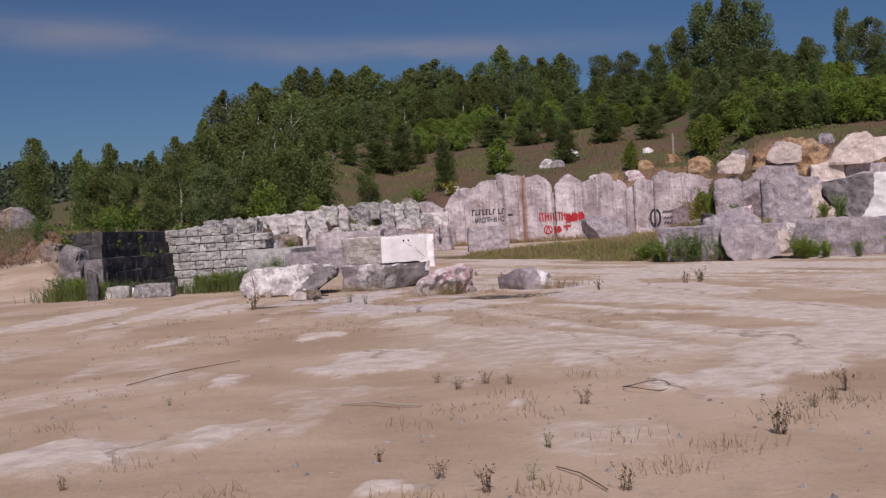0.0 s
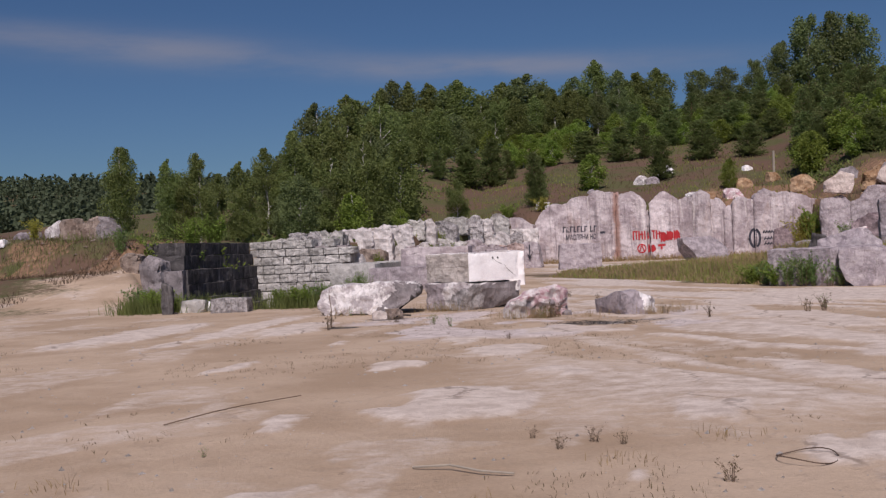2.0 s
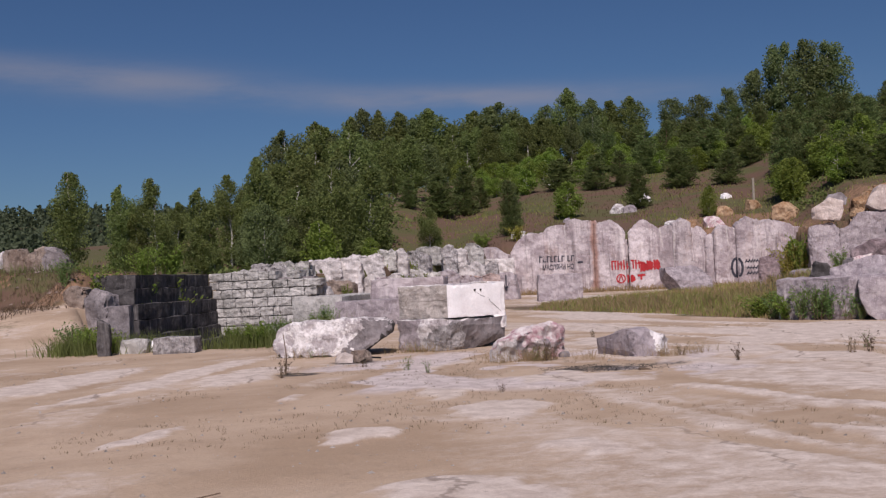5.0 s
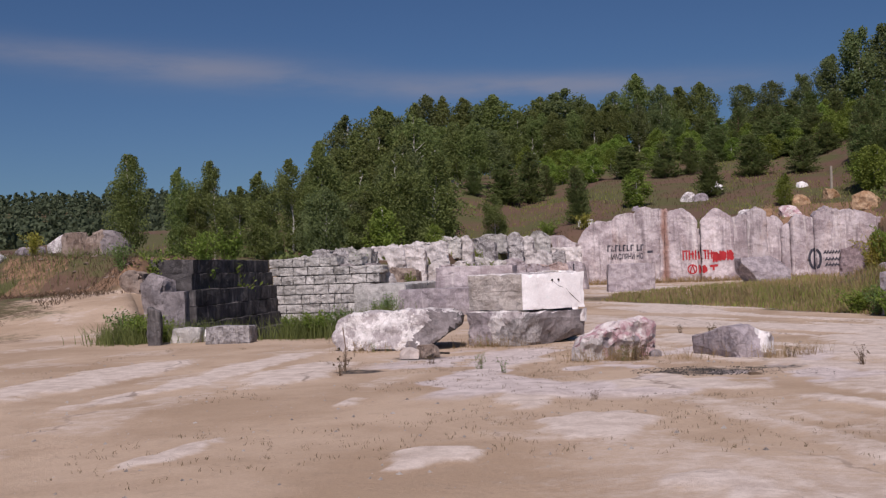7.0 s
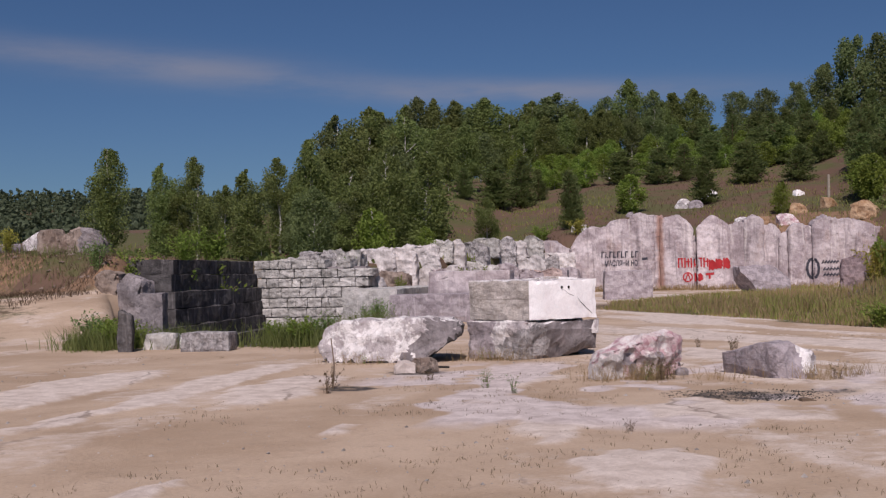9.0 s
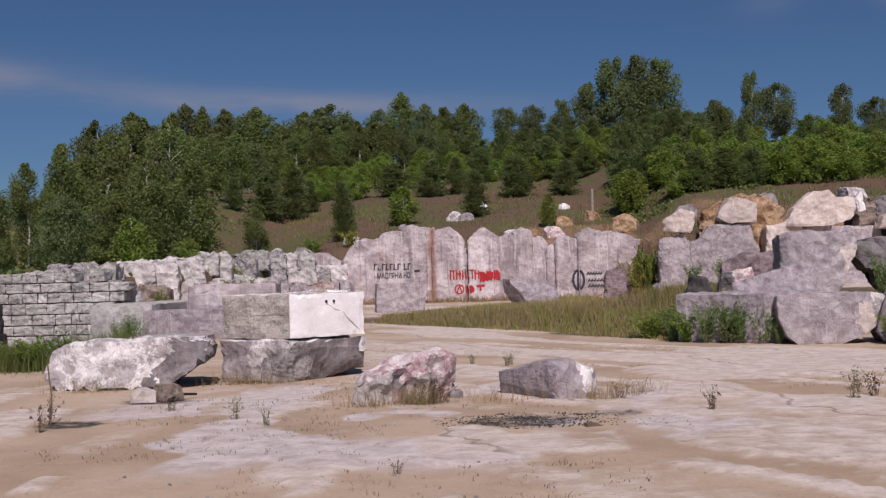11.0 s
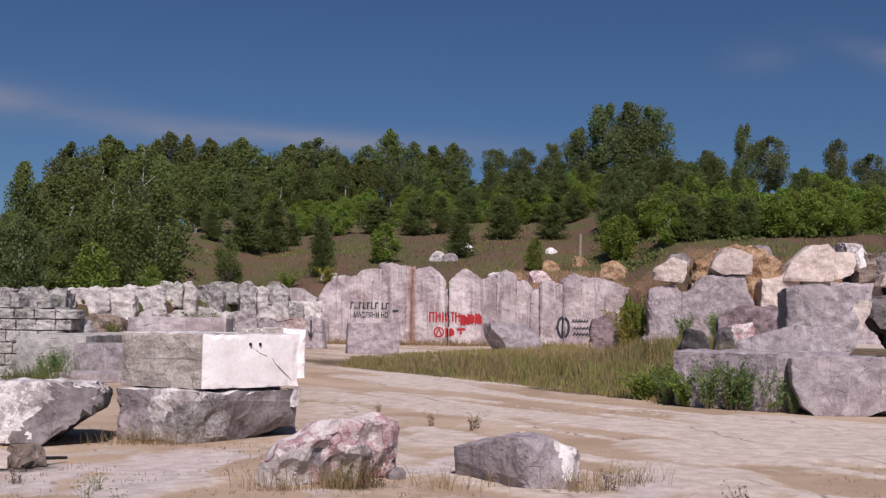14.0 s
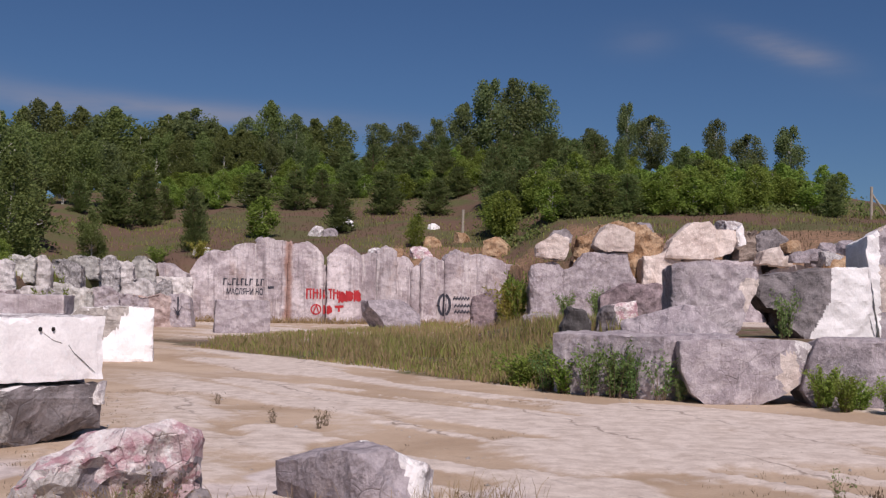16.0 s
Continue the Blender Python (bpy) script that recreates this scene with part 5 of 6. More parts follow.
def conifer(name, label, seed, mat, h=6.0, wide=0.52, tufts=3600):
    """A young pine 6 m high with whorls of rising branches."""
    rng, rnd = np.random.default_rng(seed), random.Random(seed)
    tree = base_at(name, 0, 0)
    tagged(tree, label, "pine tree")
    verts, faces = [], []
    limb(verts, faces, Vector((0, 0, -0.3)), Vector((0.03 * h, 0, h * 0.5)), 0.018 * h, 0.011 * h, 6)
    limb(verts, faces, Vector((0.03 * h, 0, h * 0.5)), Vector((0, 0, h)), 0.011 * h, 0.002 * h, 6)
    spots_, aims = [], []
    levels = 15
    for k in range(levels):
        u = 0.06 + 0.92 * k / levels
        reach = wide * h * 0.5 * (1 - u) ** 0.62 * rnd.uniform(0.78, 1.15) + 0.02 * h
        if u < 0.2:
            reach *= 0.85
        for s in range(7):
            a = rnd.uniform(0, 6.283)
            rr = reach * rnd.uniform(0.6, 1.08)
            p = Vector((0, 0, h * u))
            q = Vector((math.cos(a) * rr, math.sin(a) * rr, h * u + rr * rnd.uniform(0.15, 0.5)))
            limb(verts, faces, p, q, 0.005 * h, 0.0015 * h, 3)
            m = int(tufts / levels / 7 * (0.4 + 1.2 * (1 - u)))
            t = rng.uniform(0.25, 1.05, m)[:, None]
            c = np.array(p) + (np.array(q) - np.array(p)) * t + rng.normal(size=(m, 3)) * 0.028 * h
            spots_.append(c)
            out = np.array((q - p).normalized()) + np.array([0, 0, 0.5])
            aims.append(np.tile(out, (m, 1)))
    v, f = leaf_mesh(np.concatenate(spots_), 0.046 * h, rng, np.concatenate(aims), 0.42)
    raw("trunk", verts, faces, M_PINEBARK, tree)
    raw("crown", v, f, mat, tree)
    return tree


def shrub(name, label, seed, mat, h=1.0, wide=0.9, stems=16, leaves=40, size=0.075, bark=None, category="shrub"):
    """Shoots fanning out of one root, with narrow leaves along them."""
    rng, rnd = np.random.default_rng(seed), random.Random(seed)
    bush = base_at(name, 0, 0)
    tagged(bush, label, category)
    verts, faces, cs, aims = [], [], [], []
    for _ in range(stems):
        a, lean = rnd.uniform(0, 6.283), rnd.uniform(0.05, 0.5) * wide
        tall = h * rnd.uniform(0.55, 1.0)
        p = Vector((math.cos(a) * 0.08 * wide, math.sin(a) * 0.08 * wide, -0.03))
        m = Vector((math.cos(a) * lean * 0.45, math.sin(a) * lean * 0.45, tall * 0.6))
        q = Vector((math.cos(a) * lean, math.sin(a) * lean, tall))
        limb(verts, faces, p, m, 0.009 * h, 0.006 * h, 3)
        limb(verts, faces, m, q, 0.006 * h, 0.002 * h, 3)
        t = rng.uniform(0.15, 1.0, leaves)[:, None]
        c = np.where(t < 0.55, np.array(p) + (np.array(m) - np.array(p)) * t / 0.55, np.array(m) + (np.array(q) - np.array(m)) * (t - 0.55) / 0.45)
        cs.append(c + rng.normal(size=(leaves, 3)) * 0.045 * h)
        aims.append(np.tile([math.cos(a) * 0.5, math.sin(a) * 0.5, 0.6], (leaves, 1)) + rng.normal(size=(leaves, 3)) * 0.5)
    v, f = leaf_mesh(np.concatenate(cs), size * h, rng, np.concatenate(aims), 0.45)
    raw("stalk", verts, faces, bark or M_TWIG, bush)
    raw("foliage", v, f, mat, bush)
    return bush


def planted(kinds, rows, group, seed):
    """Sets out copies of the kinds: place, height and width of each row."""
    rnd = random.Random(seed)
    for i, (x, y, h, w) in enumerate(rows):
        proto, tall, broad = kinds[i % len(kinds)]
        if kinds is PINE:
            h, w = h * 1.1, w * 1.4
        s, t = h / tall, w / broad
        m = Matrix.Translation((x, y, land_z(x, y) - 0.05)) @ Matrix.Rotation(rnd.uniform(0, 6.283), 4, "Z") @ Matrix.Diagonal((t, t, s, 1))
        tagged(copy_thing(proto, m), "", "", group)


FINE = [(broadleaf("birch_tree", "tall leafy birch with pale trunk above the pit", 31, 10000, M_BIRCH, M_BIRCHBARK, 0.36, 0.1, 0.0185), 10, 4.0),
        (broadleaf("birch_tree", "tall leafy birch with pale trunk above the pit", 32, 9000, M_BIRCH, M_BIRCHBARK, 0.32, 0.06, 0.0185, oval=0.8), 10, 3.6),
        (broadleaf("birch_tree", "tall leafy birch with pale trunk above the pit", 33, 9500, M_BIRCH, M_BIRCHBARK, 0.40, 0.1, 0.0185, oval=0.9), 10, 4.4)]
BIRCH = [(broadleaf("birch_tree", "tall leafy birch with pale trunk on the slope", 1, 7000, M_BIRCH, M_BIRCHBARK, 0.40), 10, 4.4),
         (broadleaf("birch_tree", "tall leafy birch with pale trunk on the slope", 2, 7000, M_BIRCH, M_BIRCHBARK, 0.36, 0.12), 10, 4.0),
         (broadleaf("birch_tree", "tall leafy birch with pale trunk on the slope", 3, 7000, M_BIRCH_DARK, M_BIRCHBARK, 0.42, 0.14, oval=1.1), 10, 4.6)]
ASPEN = [(broadleaf("aspen_tree", "dark broad-crowned aspen on the hilltop", 4, 6400, M_BIRCH_DARK, M_BIRCHBARK, 0.5, 0.1, 0.026, oval=1.25), 10, 5.4),
         (broadleaf("aspen_tree", "dark broad-crowned aspen on the hilltop", 5, 6400, M_BIRCH_DARK, M_BIRCHBARK, 0.46, 0.1, 0.026, oval=1.15), 10, 5.0)]
SAPLING = [(broadleaf("birch_sapling", "bright green young birch on the slope", 6, 2600, M_YOUNG, M_BIRCHBARK, 0.5, 0.05, 0.042), 10, 5.4),
           (broadleaf("birch_sapling", "bright green young birch on the slope", 7, 2600, M_YOUNG, M_BIRCHBARK, 0.55, 0.04, 0.042), 10, 5.8)]
PINE = [(conifer("pine_tree", "bushy dark green young pine on the slope", 11, M_PINE), 6, 3.3),
        (conifer("pine_tree", "bushy dark green young pine on the slope", 12, M_PINE, wide=0.62), 6, 3.9),
        (conifer("pine_tree", "bushy dark green young pine on the slope", 13, M_PINE, wide=0.44), 6, 2.9)]

HILLTOP = ((29.7, 195, 14.2, 7.4), (33.5, 195, 14.4, 7.8), (37.3, 195, 13.6, 7.4), (25.4, 195, 10.4, 5.7), (11.3, 195, 7.5, 5.3), (16.0, 195, 7.5, 4.4), (20.7, 195, 7.9, 4.4), (46.4, 195, 7.3, 5.7), (52.8, 195, 11.5, 4.1), (56.7, 195, 9.6, 6.3), (62.5, 195, 4.9, 4.4))
HILLTOP_EAST = ((57.0, 165, 9.2, 3.7), (61.5, 165, 7.6, 4.6), (67.8, 165, 9.4, 5.0), (62.7, 165, 4.1, 4.6))
SLOPE_WEST = ((4.8, 190, 9.3, 5.2), (1.2, 190, 9.4, 5.2), (-1.9, 190, 10.2, 4.7), (-5.9, 190, 12.0, 5.6), (-10.3, 190, 7.8, 5.4), (-18.4, 200, 12.3, 9.0), (-23.0, 200, 11.5, 7.6), (-14.7, 200, 8.9, 5.7), (-20.7, 200, 9.5, 6.6))
SLOPE_FAR_WEST = ((-30.4, 198, 13.4, 8.4), (-36.2, 198, 14.5, 6.6), (-42.9, 198, 17.3, 7.0), (-39.8, 198, 16.0, 5.6), (-26.8, 198, 10.0, 6.6), (-33.5, 198, 12.5, 7.5), (-45.5, 198, 16.6, 7.5), (-31.5, 165, 8.8, 5.4), (-26.0, 165, 7.2, 5.0), (-35.8, 165, 10.4, 6.1), (-27.3, 125, 8.1, 5.1), (-29.4, 125, 9.0, 4.5))
PIT_TREES = ((-25.3, 57.5, 5.1, 1.9), (-22.5, 57.5, 4.5, 1.5), (-20.7, 57.5, 5.0, 1.9), (-21.7, 57.5, 3.1, 1.3), (-20.9, 64, 4.8, 1.9), (-25.8, 82, 6.6, 2.5), (-23.4, 82, 8.4, 2.8), (-20.5, 82, 6.7, 3.1), (-24.5, 82, 5.1, 2.3), (-18.0, 82, 7.8, 3.0), (-15.3, 82, 7.8, 3.4), (-29.9, 82, 4.3, 1.9), (-26.8, 100, 8.3, 4.0), (-24.2, 100, 9.2, 3.8), (-21.1, 100, 11.2, 4.8), (-28.4, 100, 6.7, 3.3), (-23.2, 100, 8.9, 3.8))
PINES_WEST = ((-22.0, 109.1, 7.3, 4.8), (-22.9, 135.6, 3.4, 2.5), (-18.7, 133.1, 4.8, 4.2), (-16.4, 137.1, 5.6, 3.6), (-15.0, 141.6, 3.6, 2.3), (-5.2, 145.1, 3.7, 4.0), (-0.6, 142.1, 4.2, 3.3), (2.4, 142.6, 4.1, 2.9), (4.2, 123.1, 4.4, 2.9), (9.2, 137.1, 4.5, 4.0), (14.6, 135.1, 3.7, 3.7), (-17.1, 187.1, 3.5, 4.4), (-8.1, 108.6, 5.0, 2.0), (-8.2, 114.1, 4.2, 1.8), (45.0, 105.1, 3.1, 2.1))
PINES_EAST = ((20.6, 118.1, 3.7, 3.7), (19.4, 124.1, 3.9, 3.1), (23.1, 107.6, 3.5, 2.6), (25.7, 108.1, 3.3, 3.3), (28.2, 108.1, 3.3, 3.1), (8.6, 174.6, 3.7, 3.7), (22, 122, 4.6, 3.4), (27, 126, 5.0, 3.6), (14, 150, 5.0, 4.0), (6, 160, 5.0, 4.0), (18, 158, 5.4, 4.2), (12, 166, 5.4, 4.4), (23, 146, 5.0, 3.8))
YOUNG_ROWS = ((-3.0, 119, 3.8, 2.9), (10.6, 113, 3.0, 1.7), (-9.4, 145.6, 3.2, 2.7), (-8.0, 157.1, 2.9, 2.3), (21.6, 107.6, 3.3, 2.6), (30.8, 107.6, 3.7, 3.1), (33.6, 107, 3.2, 3.1), (36.1, 106.6, 3.1, 2.6), (39.0, 109.6, 2.2, 2.4), (29.5, 110, 3.8, 3.0), (32.5, 111, 3.8, 3.0), (35, 112, 3.8, 3.0), (37.5, 113, 3.4, 3.0), (41, 114, 2.8, 3.0), (-1.5, 157, 3.0, 2.6), (13.9, 83.4, 2.6, 2.0), (-13.4, 73.5, 2.0, 1.2), (-18, 78, 4.0, 2.6))
for kinds, rows, group, seed in ((ASPEN, HILLTOP, "hilltop trees", 1), (ASPEN, HILLTOP_EAST, "hilltop trees", 2), (BIRCH, SLOPE_WEST, "birches on the slope", 3), (BIRCH, SLOPE_FAR_WEST, "birches on the slope", 4),
                                 (FINE, PIT_TREES, "trees above the pit", 5), (PINE, PINES_WEST, "pines on the slope", 6), (PINE, PINES_EAST, "pines on the slope", 7), (SAPLING, YOUNG_ROWS, "saplings on the slope", 8)):
    planted(kinds, rows, group, seed)


def fill_woods():
    """The rest of the wood: pines and birches between the ones above, thicker to the west."""
    rnd = random.Random(77)

    def under(x, y, h):
        """No higher than the wood's outline in that direction from the quarry floor."""
        steep = float(np.interp((x - 1.9) / (y - 7.5), (-0.66, -0.40, -0.375, -0.35, -0.32, -0.24, -0.12, 0.1), (0.03, 0.036, 0.072, 0.105, 0.118, 0.135, 0.14, 0.15)))
        return min(h, 1.6 + steep * (y - 7.5) - land_z(x, y))
    rows_p, rows_b, rows_y = [], [], []
    for _ in range(60):
        x, y = rnd.uniform(-52, -20), rnd.uniform(92, 150)
        rows_b.append((x, y, rnd.uniform(7, 10.5), rnd.uniform(3.2, 4.6)))
    for _ in range(26):
        x, y = rnd.uniform(-40, 4), rnd.uniform(180, 206)
        rows_b.append((x, y, rnd.uniform(7, 10), rnd.uniform(3.4, 4.8)))
    for _ in range(16):
        x = rnd.uniform(-44, -19)
        rows_b.append((x, rnd.uniform(68, 90), rnd.uniform(3.6, 5.6), rnd.uniform(1.8, 2.6)))
    for _ in range(34):
        x, y = rnd.uniform(0, 42), rnd.uniform(150, 192)
        rows_p.append((x, y, rnd.uniform(4, 6), rnd.uniform(3, 4.4)))
    for _ in range(30):
        x, y = rnd.uniform(18, 50), rnd.uniform(112, 150)
        (rows_p if rnd.random() < 0.5 else rows_y).append((x, y, rnd.uniform(3.2, 5), rnd.uniform(2.6, 3.6)))
    for _ in range(30):
        x = rnd.uniform(18, 47)
        y = 106 + (x - 18) * 0.12 + rnd.uniform(0, 9)
        rows_y.append((x, y, rnd.uniform(2.6, 4.2), rnd.uniform(2.2, 3.2)))
    for _ in range(26):
        x, y = rnd.uniform(-26, 30), rnd.uniform(160, 196)
        rows_y.append((x, y, rnd.uniform(2.5, 4.5), rnd.uniform(2.2, 3.4)))
    for _ in range(80):
        x, y = rnd.uniform(-18, 48), rnd.uniform(148, 186)
        rows_y.append((x, y, rnd.uniform(2.2, 3.8), rnd.uniform(2.0, 3.2)))
    for _ in range(16):
        x, y = rnd.uniform(44, 75), rnd.uniform(128, 185)
        rows_y.append((x, y, rnd.uniform(2.0, 4.2), rnd.uniform(2.4, 3.4)))
    rows_b = [(x, y, under(x, y, h), w * min(1.0, max(0.4, under(x, y, h) / h))) for x, y, h, w in rows_b]
    rows_b = [r for r in rows_b if (r[1] > 148 or (r[0] - 1.9) / (r[1] - 16) < -0.25)]
    rows_b = [r for r in rows_b if r[2] > 1.8 and (r[0] - 1.9) / (r[1] - 7.5) > -0.5]
    planted(BIRCH, rows_b, "birches on the slope", 21)
    planted(PINE, rows_p, "pines on the slope", 22)
    planted(SAPLING, rows_y, "saplings on the slope", 23)


fill_woods()
# the first of each kind stands in the wood too
for (proto, tall, broad), (x, y) in zip(FINE + BIRCH + ASPEN + SAPLING + PINE, ((-21.6, 76), (-17.2, 92), (-13.6, 96), (-30, 120), (-27, 112), (-36, 128), (-10, 200), (-16, 200), (26, 118), (-20, 160), (-24, 100), (20, 130), (30, 118))):
    s = 0.5 if proto.name.startswith("birch_sapling") or y < 100 else 1.0
    proto.matrix_basis = Matrix.Translation((x, y, land_z(x, y) - 0.05)) @ Matrix.Diagonal((s, s, s, 1))


def far_woods():
    rng = np.random.default_rng(9)
    cs = []
    for _ in range(3600):
        x, y = rng.uniform(-420, -80), rng.uniform(215, 520)
        if (x - 1.9) / (y - 7.5) > -0.36 and y < 330:
            continue
        h = rng.uniform(5.5, 9.0)
        n = 34
        u = rng.random(n)
        a, r = rng.uniform(0, 6.283, n), 2.6 * np.sqrt(rng.random(n)) * (1.15 - u)
        cs.append(np.stack([x + np.cos(a) * r, y + np.sin(a) * r, land_z(x, y) + h * (0.1 + 0.9 * u)], 1))
    v, f = leaf_mesh(np.concatenate(cs), 1.35, rng, slim=0.85)
    tagged(raw("far_woods", v, f, M_FARWOOD), "dark wooded ridge far away", "woods", "", "stuff")


far_woods()


def undergrowth():
    """Leafy brush at the feet of the trees."""
    rng = np.random.default_rng(19)
    cs = []
    for n, x0, x1, y0, y1, tall in ((300, -30, -15, 64, 84, 0.9), (300, -36, -20, 84, 125, 1.3), (700, -45, 45, 186, 206, 3.0), (330, 17, 52, 106, 124, 1.3), (220, 20, 70, 125, 185, 1.6)):
        for _ in range(n):
            x, y = rng.uniform(x0, x1), rng.uniform(y0, y1)
            if land(x, y)[1] < 2.5:
                continue
            m = 16
            r = rng.uniform(0.4, 0.9) * tall
            p = rng.normal(size=(m, 3)) * np.array([r, r, 0.35 * tall]) * 0.6
            p[:, 2] = np.abs(p[:, 2])
            cs.append(p + np.array([x, y, land_z(x, y)]))
    v, f = leaf_mesh(np.concatenate(cs), 0.30, rng, slim=0.7)
    tagged(raw("undergrowth", v, f, M_BIRCH), "leafy brush under the trees", "undergrowth", "", "stuff")


undergrowth()


def blades(points, heights, width, lean, rng):
    """Tapered grass blades, one bent pair of faces each."""
    n = len(points)
    a = rng.uniform(0, 6.283, n)
    side = np.stack([np.cos(a), np.sin(a), np.zeros(n)], 1) * width * 0.5
    tilt = rng.normal(size=(n, 3)) * lean
    tilt[:, 2] = 0
    h = heights[:, None]
    up = np.array([0, 0, 1.0])
    mid = points + up * h * 0.55 + tilt * h * 0.35
    tip = points + up * h * 0.96 + tilt * h
    v = np.stack([points - side, points + side, mid + side * 0.8, mid - side * 0.8, tip], 1).reshape(-1, 3)
    i = np.arange(n)[:, None] * 5
    q = np.concatenate([i, i + 1, i + 2, i + 3], 1).tolist()
    t = np.concatenate([i + 3, i + 2, i + 4], 1).tolist()
    return v, q + t


def meadow():
    rng = np.random.default_rng(31)
    for name, mat, label, count, green in (("meadow_grass", M_GRASS, "tall green grass on the quarry floor", 40000, True), ("dry_grass", M_DRYGRASS, "straw-coloured dry grass on the quarry floor", 72000, False)):
        x, y = rng.uniform(-2, 15, count), 38.5 + 60 * rng.random(count) ** 1.5
        clump = vnoise(x * 0.55, y * 0.4, 51, 3)
        inside = x - np.maximum(6.9 - (y - 38.5) * 0.5, -4 + np.maximum(y - 60, 0) * 0.35)
        wet = vnoise(x * 0.25 + 7, y * 0.12, 52, 2)
        keep = (inside > 0) & (x < 10.5 + (y - 40) * 0.25) & (clump > (0.33 if green else 0.36)) & ((wet > 0.45) | (rng.random(count) < (0.35 if green else 1.0)))
        keep &= (rng.random(count) < np.clip(1.5 - (y - 40) / 24, 0.3, 1)) & (x < 14.5)
        x, y = x[keep], y[keep]
        z = land(x, y)[0]
        h = rng.uniform(0.22, 0.62, len(x)) * (0.35 + 0.75 * np.clip(inside[keep] / 5.0, 0, 1)) * (1.0 if green else 0.85)
        v, f = blades(np.stack([x, y, z], 1), h, 0.030, 0.22, rng)
        tagged(raw(name, v, f, mat), label, "grass", "", "stuff")


meadow()


def slope_grass():
    rng = np.random.default_rng(37)
    x, y = rng.uniform(-30, 50, 26000), 62 + 80 * rng.random(26000)
    z, d, _ = land(x, y)
    k = (d > 1.5) & (d < 45) & (vnoise(x * 0.3, y * 0.3, 61, 3) > 0.42)
    x, y, z = x[k], y[k], z[k]
    v, f = blades(np.stack([x, y, z], 1), rng.uniform(0.12, 0.38, len(x)), 0.045, 0.3, rng)
    tagged(raw("slope_grass", v, f, M_WEED), "withered brown grass and weeds on the slope", "grass", "", "stuff")
    x, y = rng.uniform(-36, 60, 40000), 62 + 120 * rng.random(40000)
    z, d, _ = land(x, y)
    k = (d > 2) & (vnoise(x * 0.12, y * 0.12, 63, 3) > 0.52)
    v, f = blades(np.stack([x[k], y[k], z[k]], 1), rng.uniform(0.15, 0.45, k.sum()), 0.06, 0.3, rng)
    tagged(raw("slope_herbs", v, f, M_GRASS), "green herbs scattered on the slope", "grass", "", "stuff")


slope_grass()


def rim_weeds():
    rng = np.random.default_rng(41)
    pts = []
    for cx, cy, rx, ry, n in ((-12.2, 33.6, 0.9, 0.9, 1500), (-10.6, 34.2, 1.2, 0.7, 900), (-7.6, 34.6, 1.1, 0.8, 1900), (-26, 53, 6, 2.4, 1500), (-12.8, 36.5, 0.7, 1.8, 800), (-8.3, 41.5, 0.6, 3.2, 900), (-8.0, 47.0, 0.5, 0.8, 300), (-9.0, 36.0, 1.5, 0.8, 900), (-8.2, 53, 0.5, 5, 700)):
        p = rng.normal(size=(n, 2)) * np.array([rx, ry]) * 0.55 + np.array([cx, cy])
        pts.append(p)
    p = np.concatenate(pts)
    z = land(p[:, 0], p[:, 1])[0]
    z = np.where(z < -0.4, np.maximum(z, -0.5), z)
    v, f = blades(np.stack([p[:, 0], p[:, 1], z], 1), rng.uniform(0.15, 0.7, len(p)), 0.018, 0.35, rng)
    tagged(raw("rim_weeds", v, f, M_BIRCH), "rank green weeds along the pit's rim", "weeds", "", "stuff")


rim_weeds()

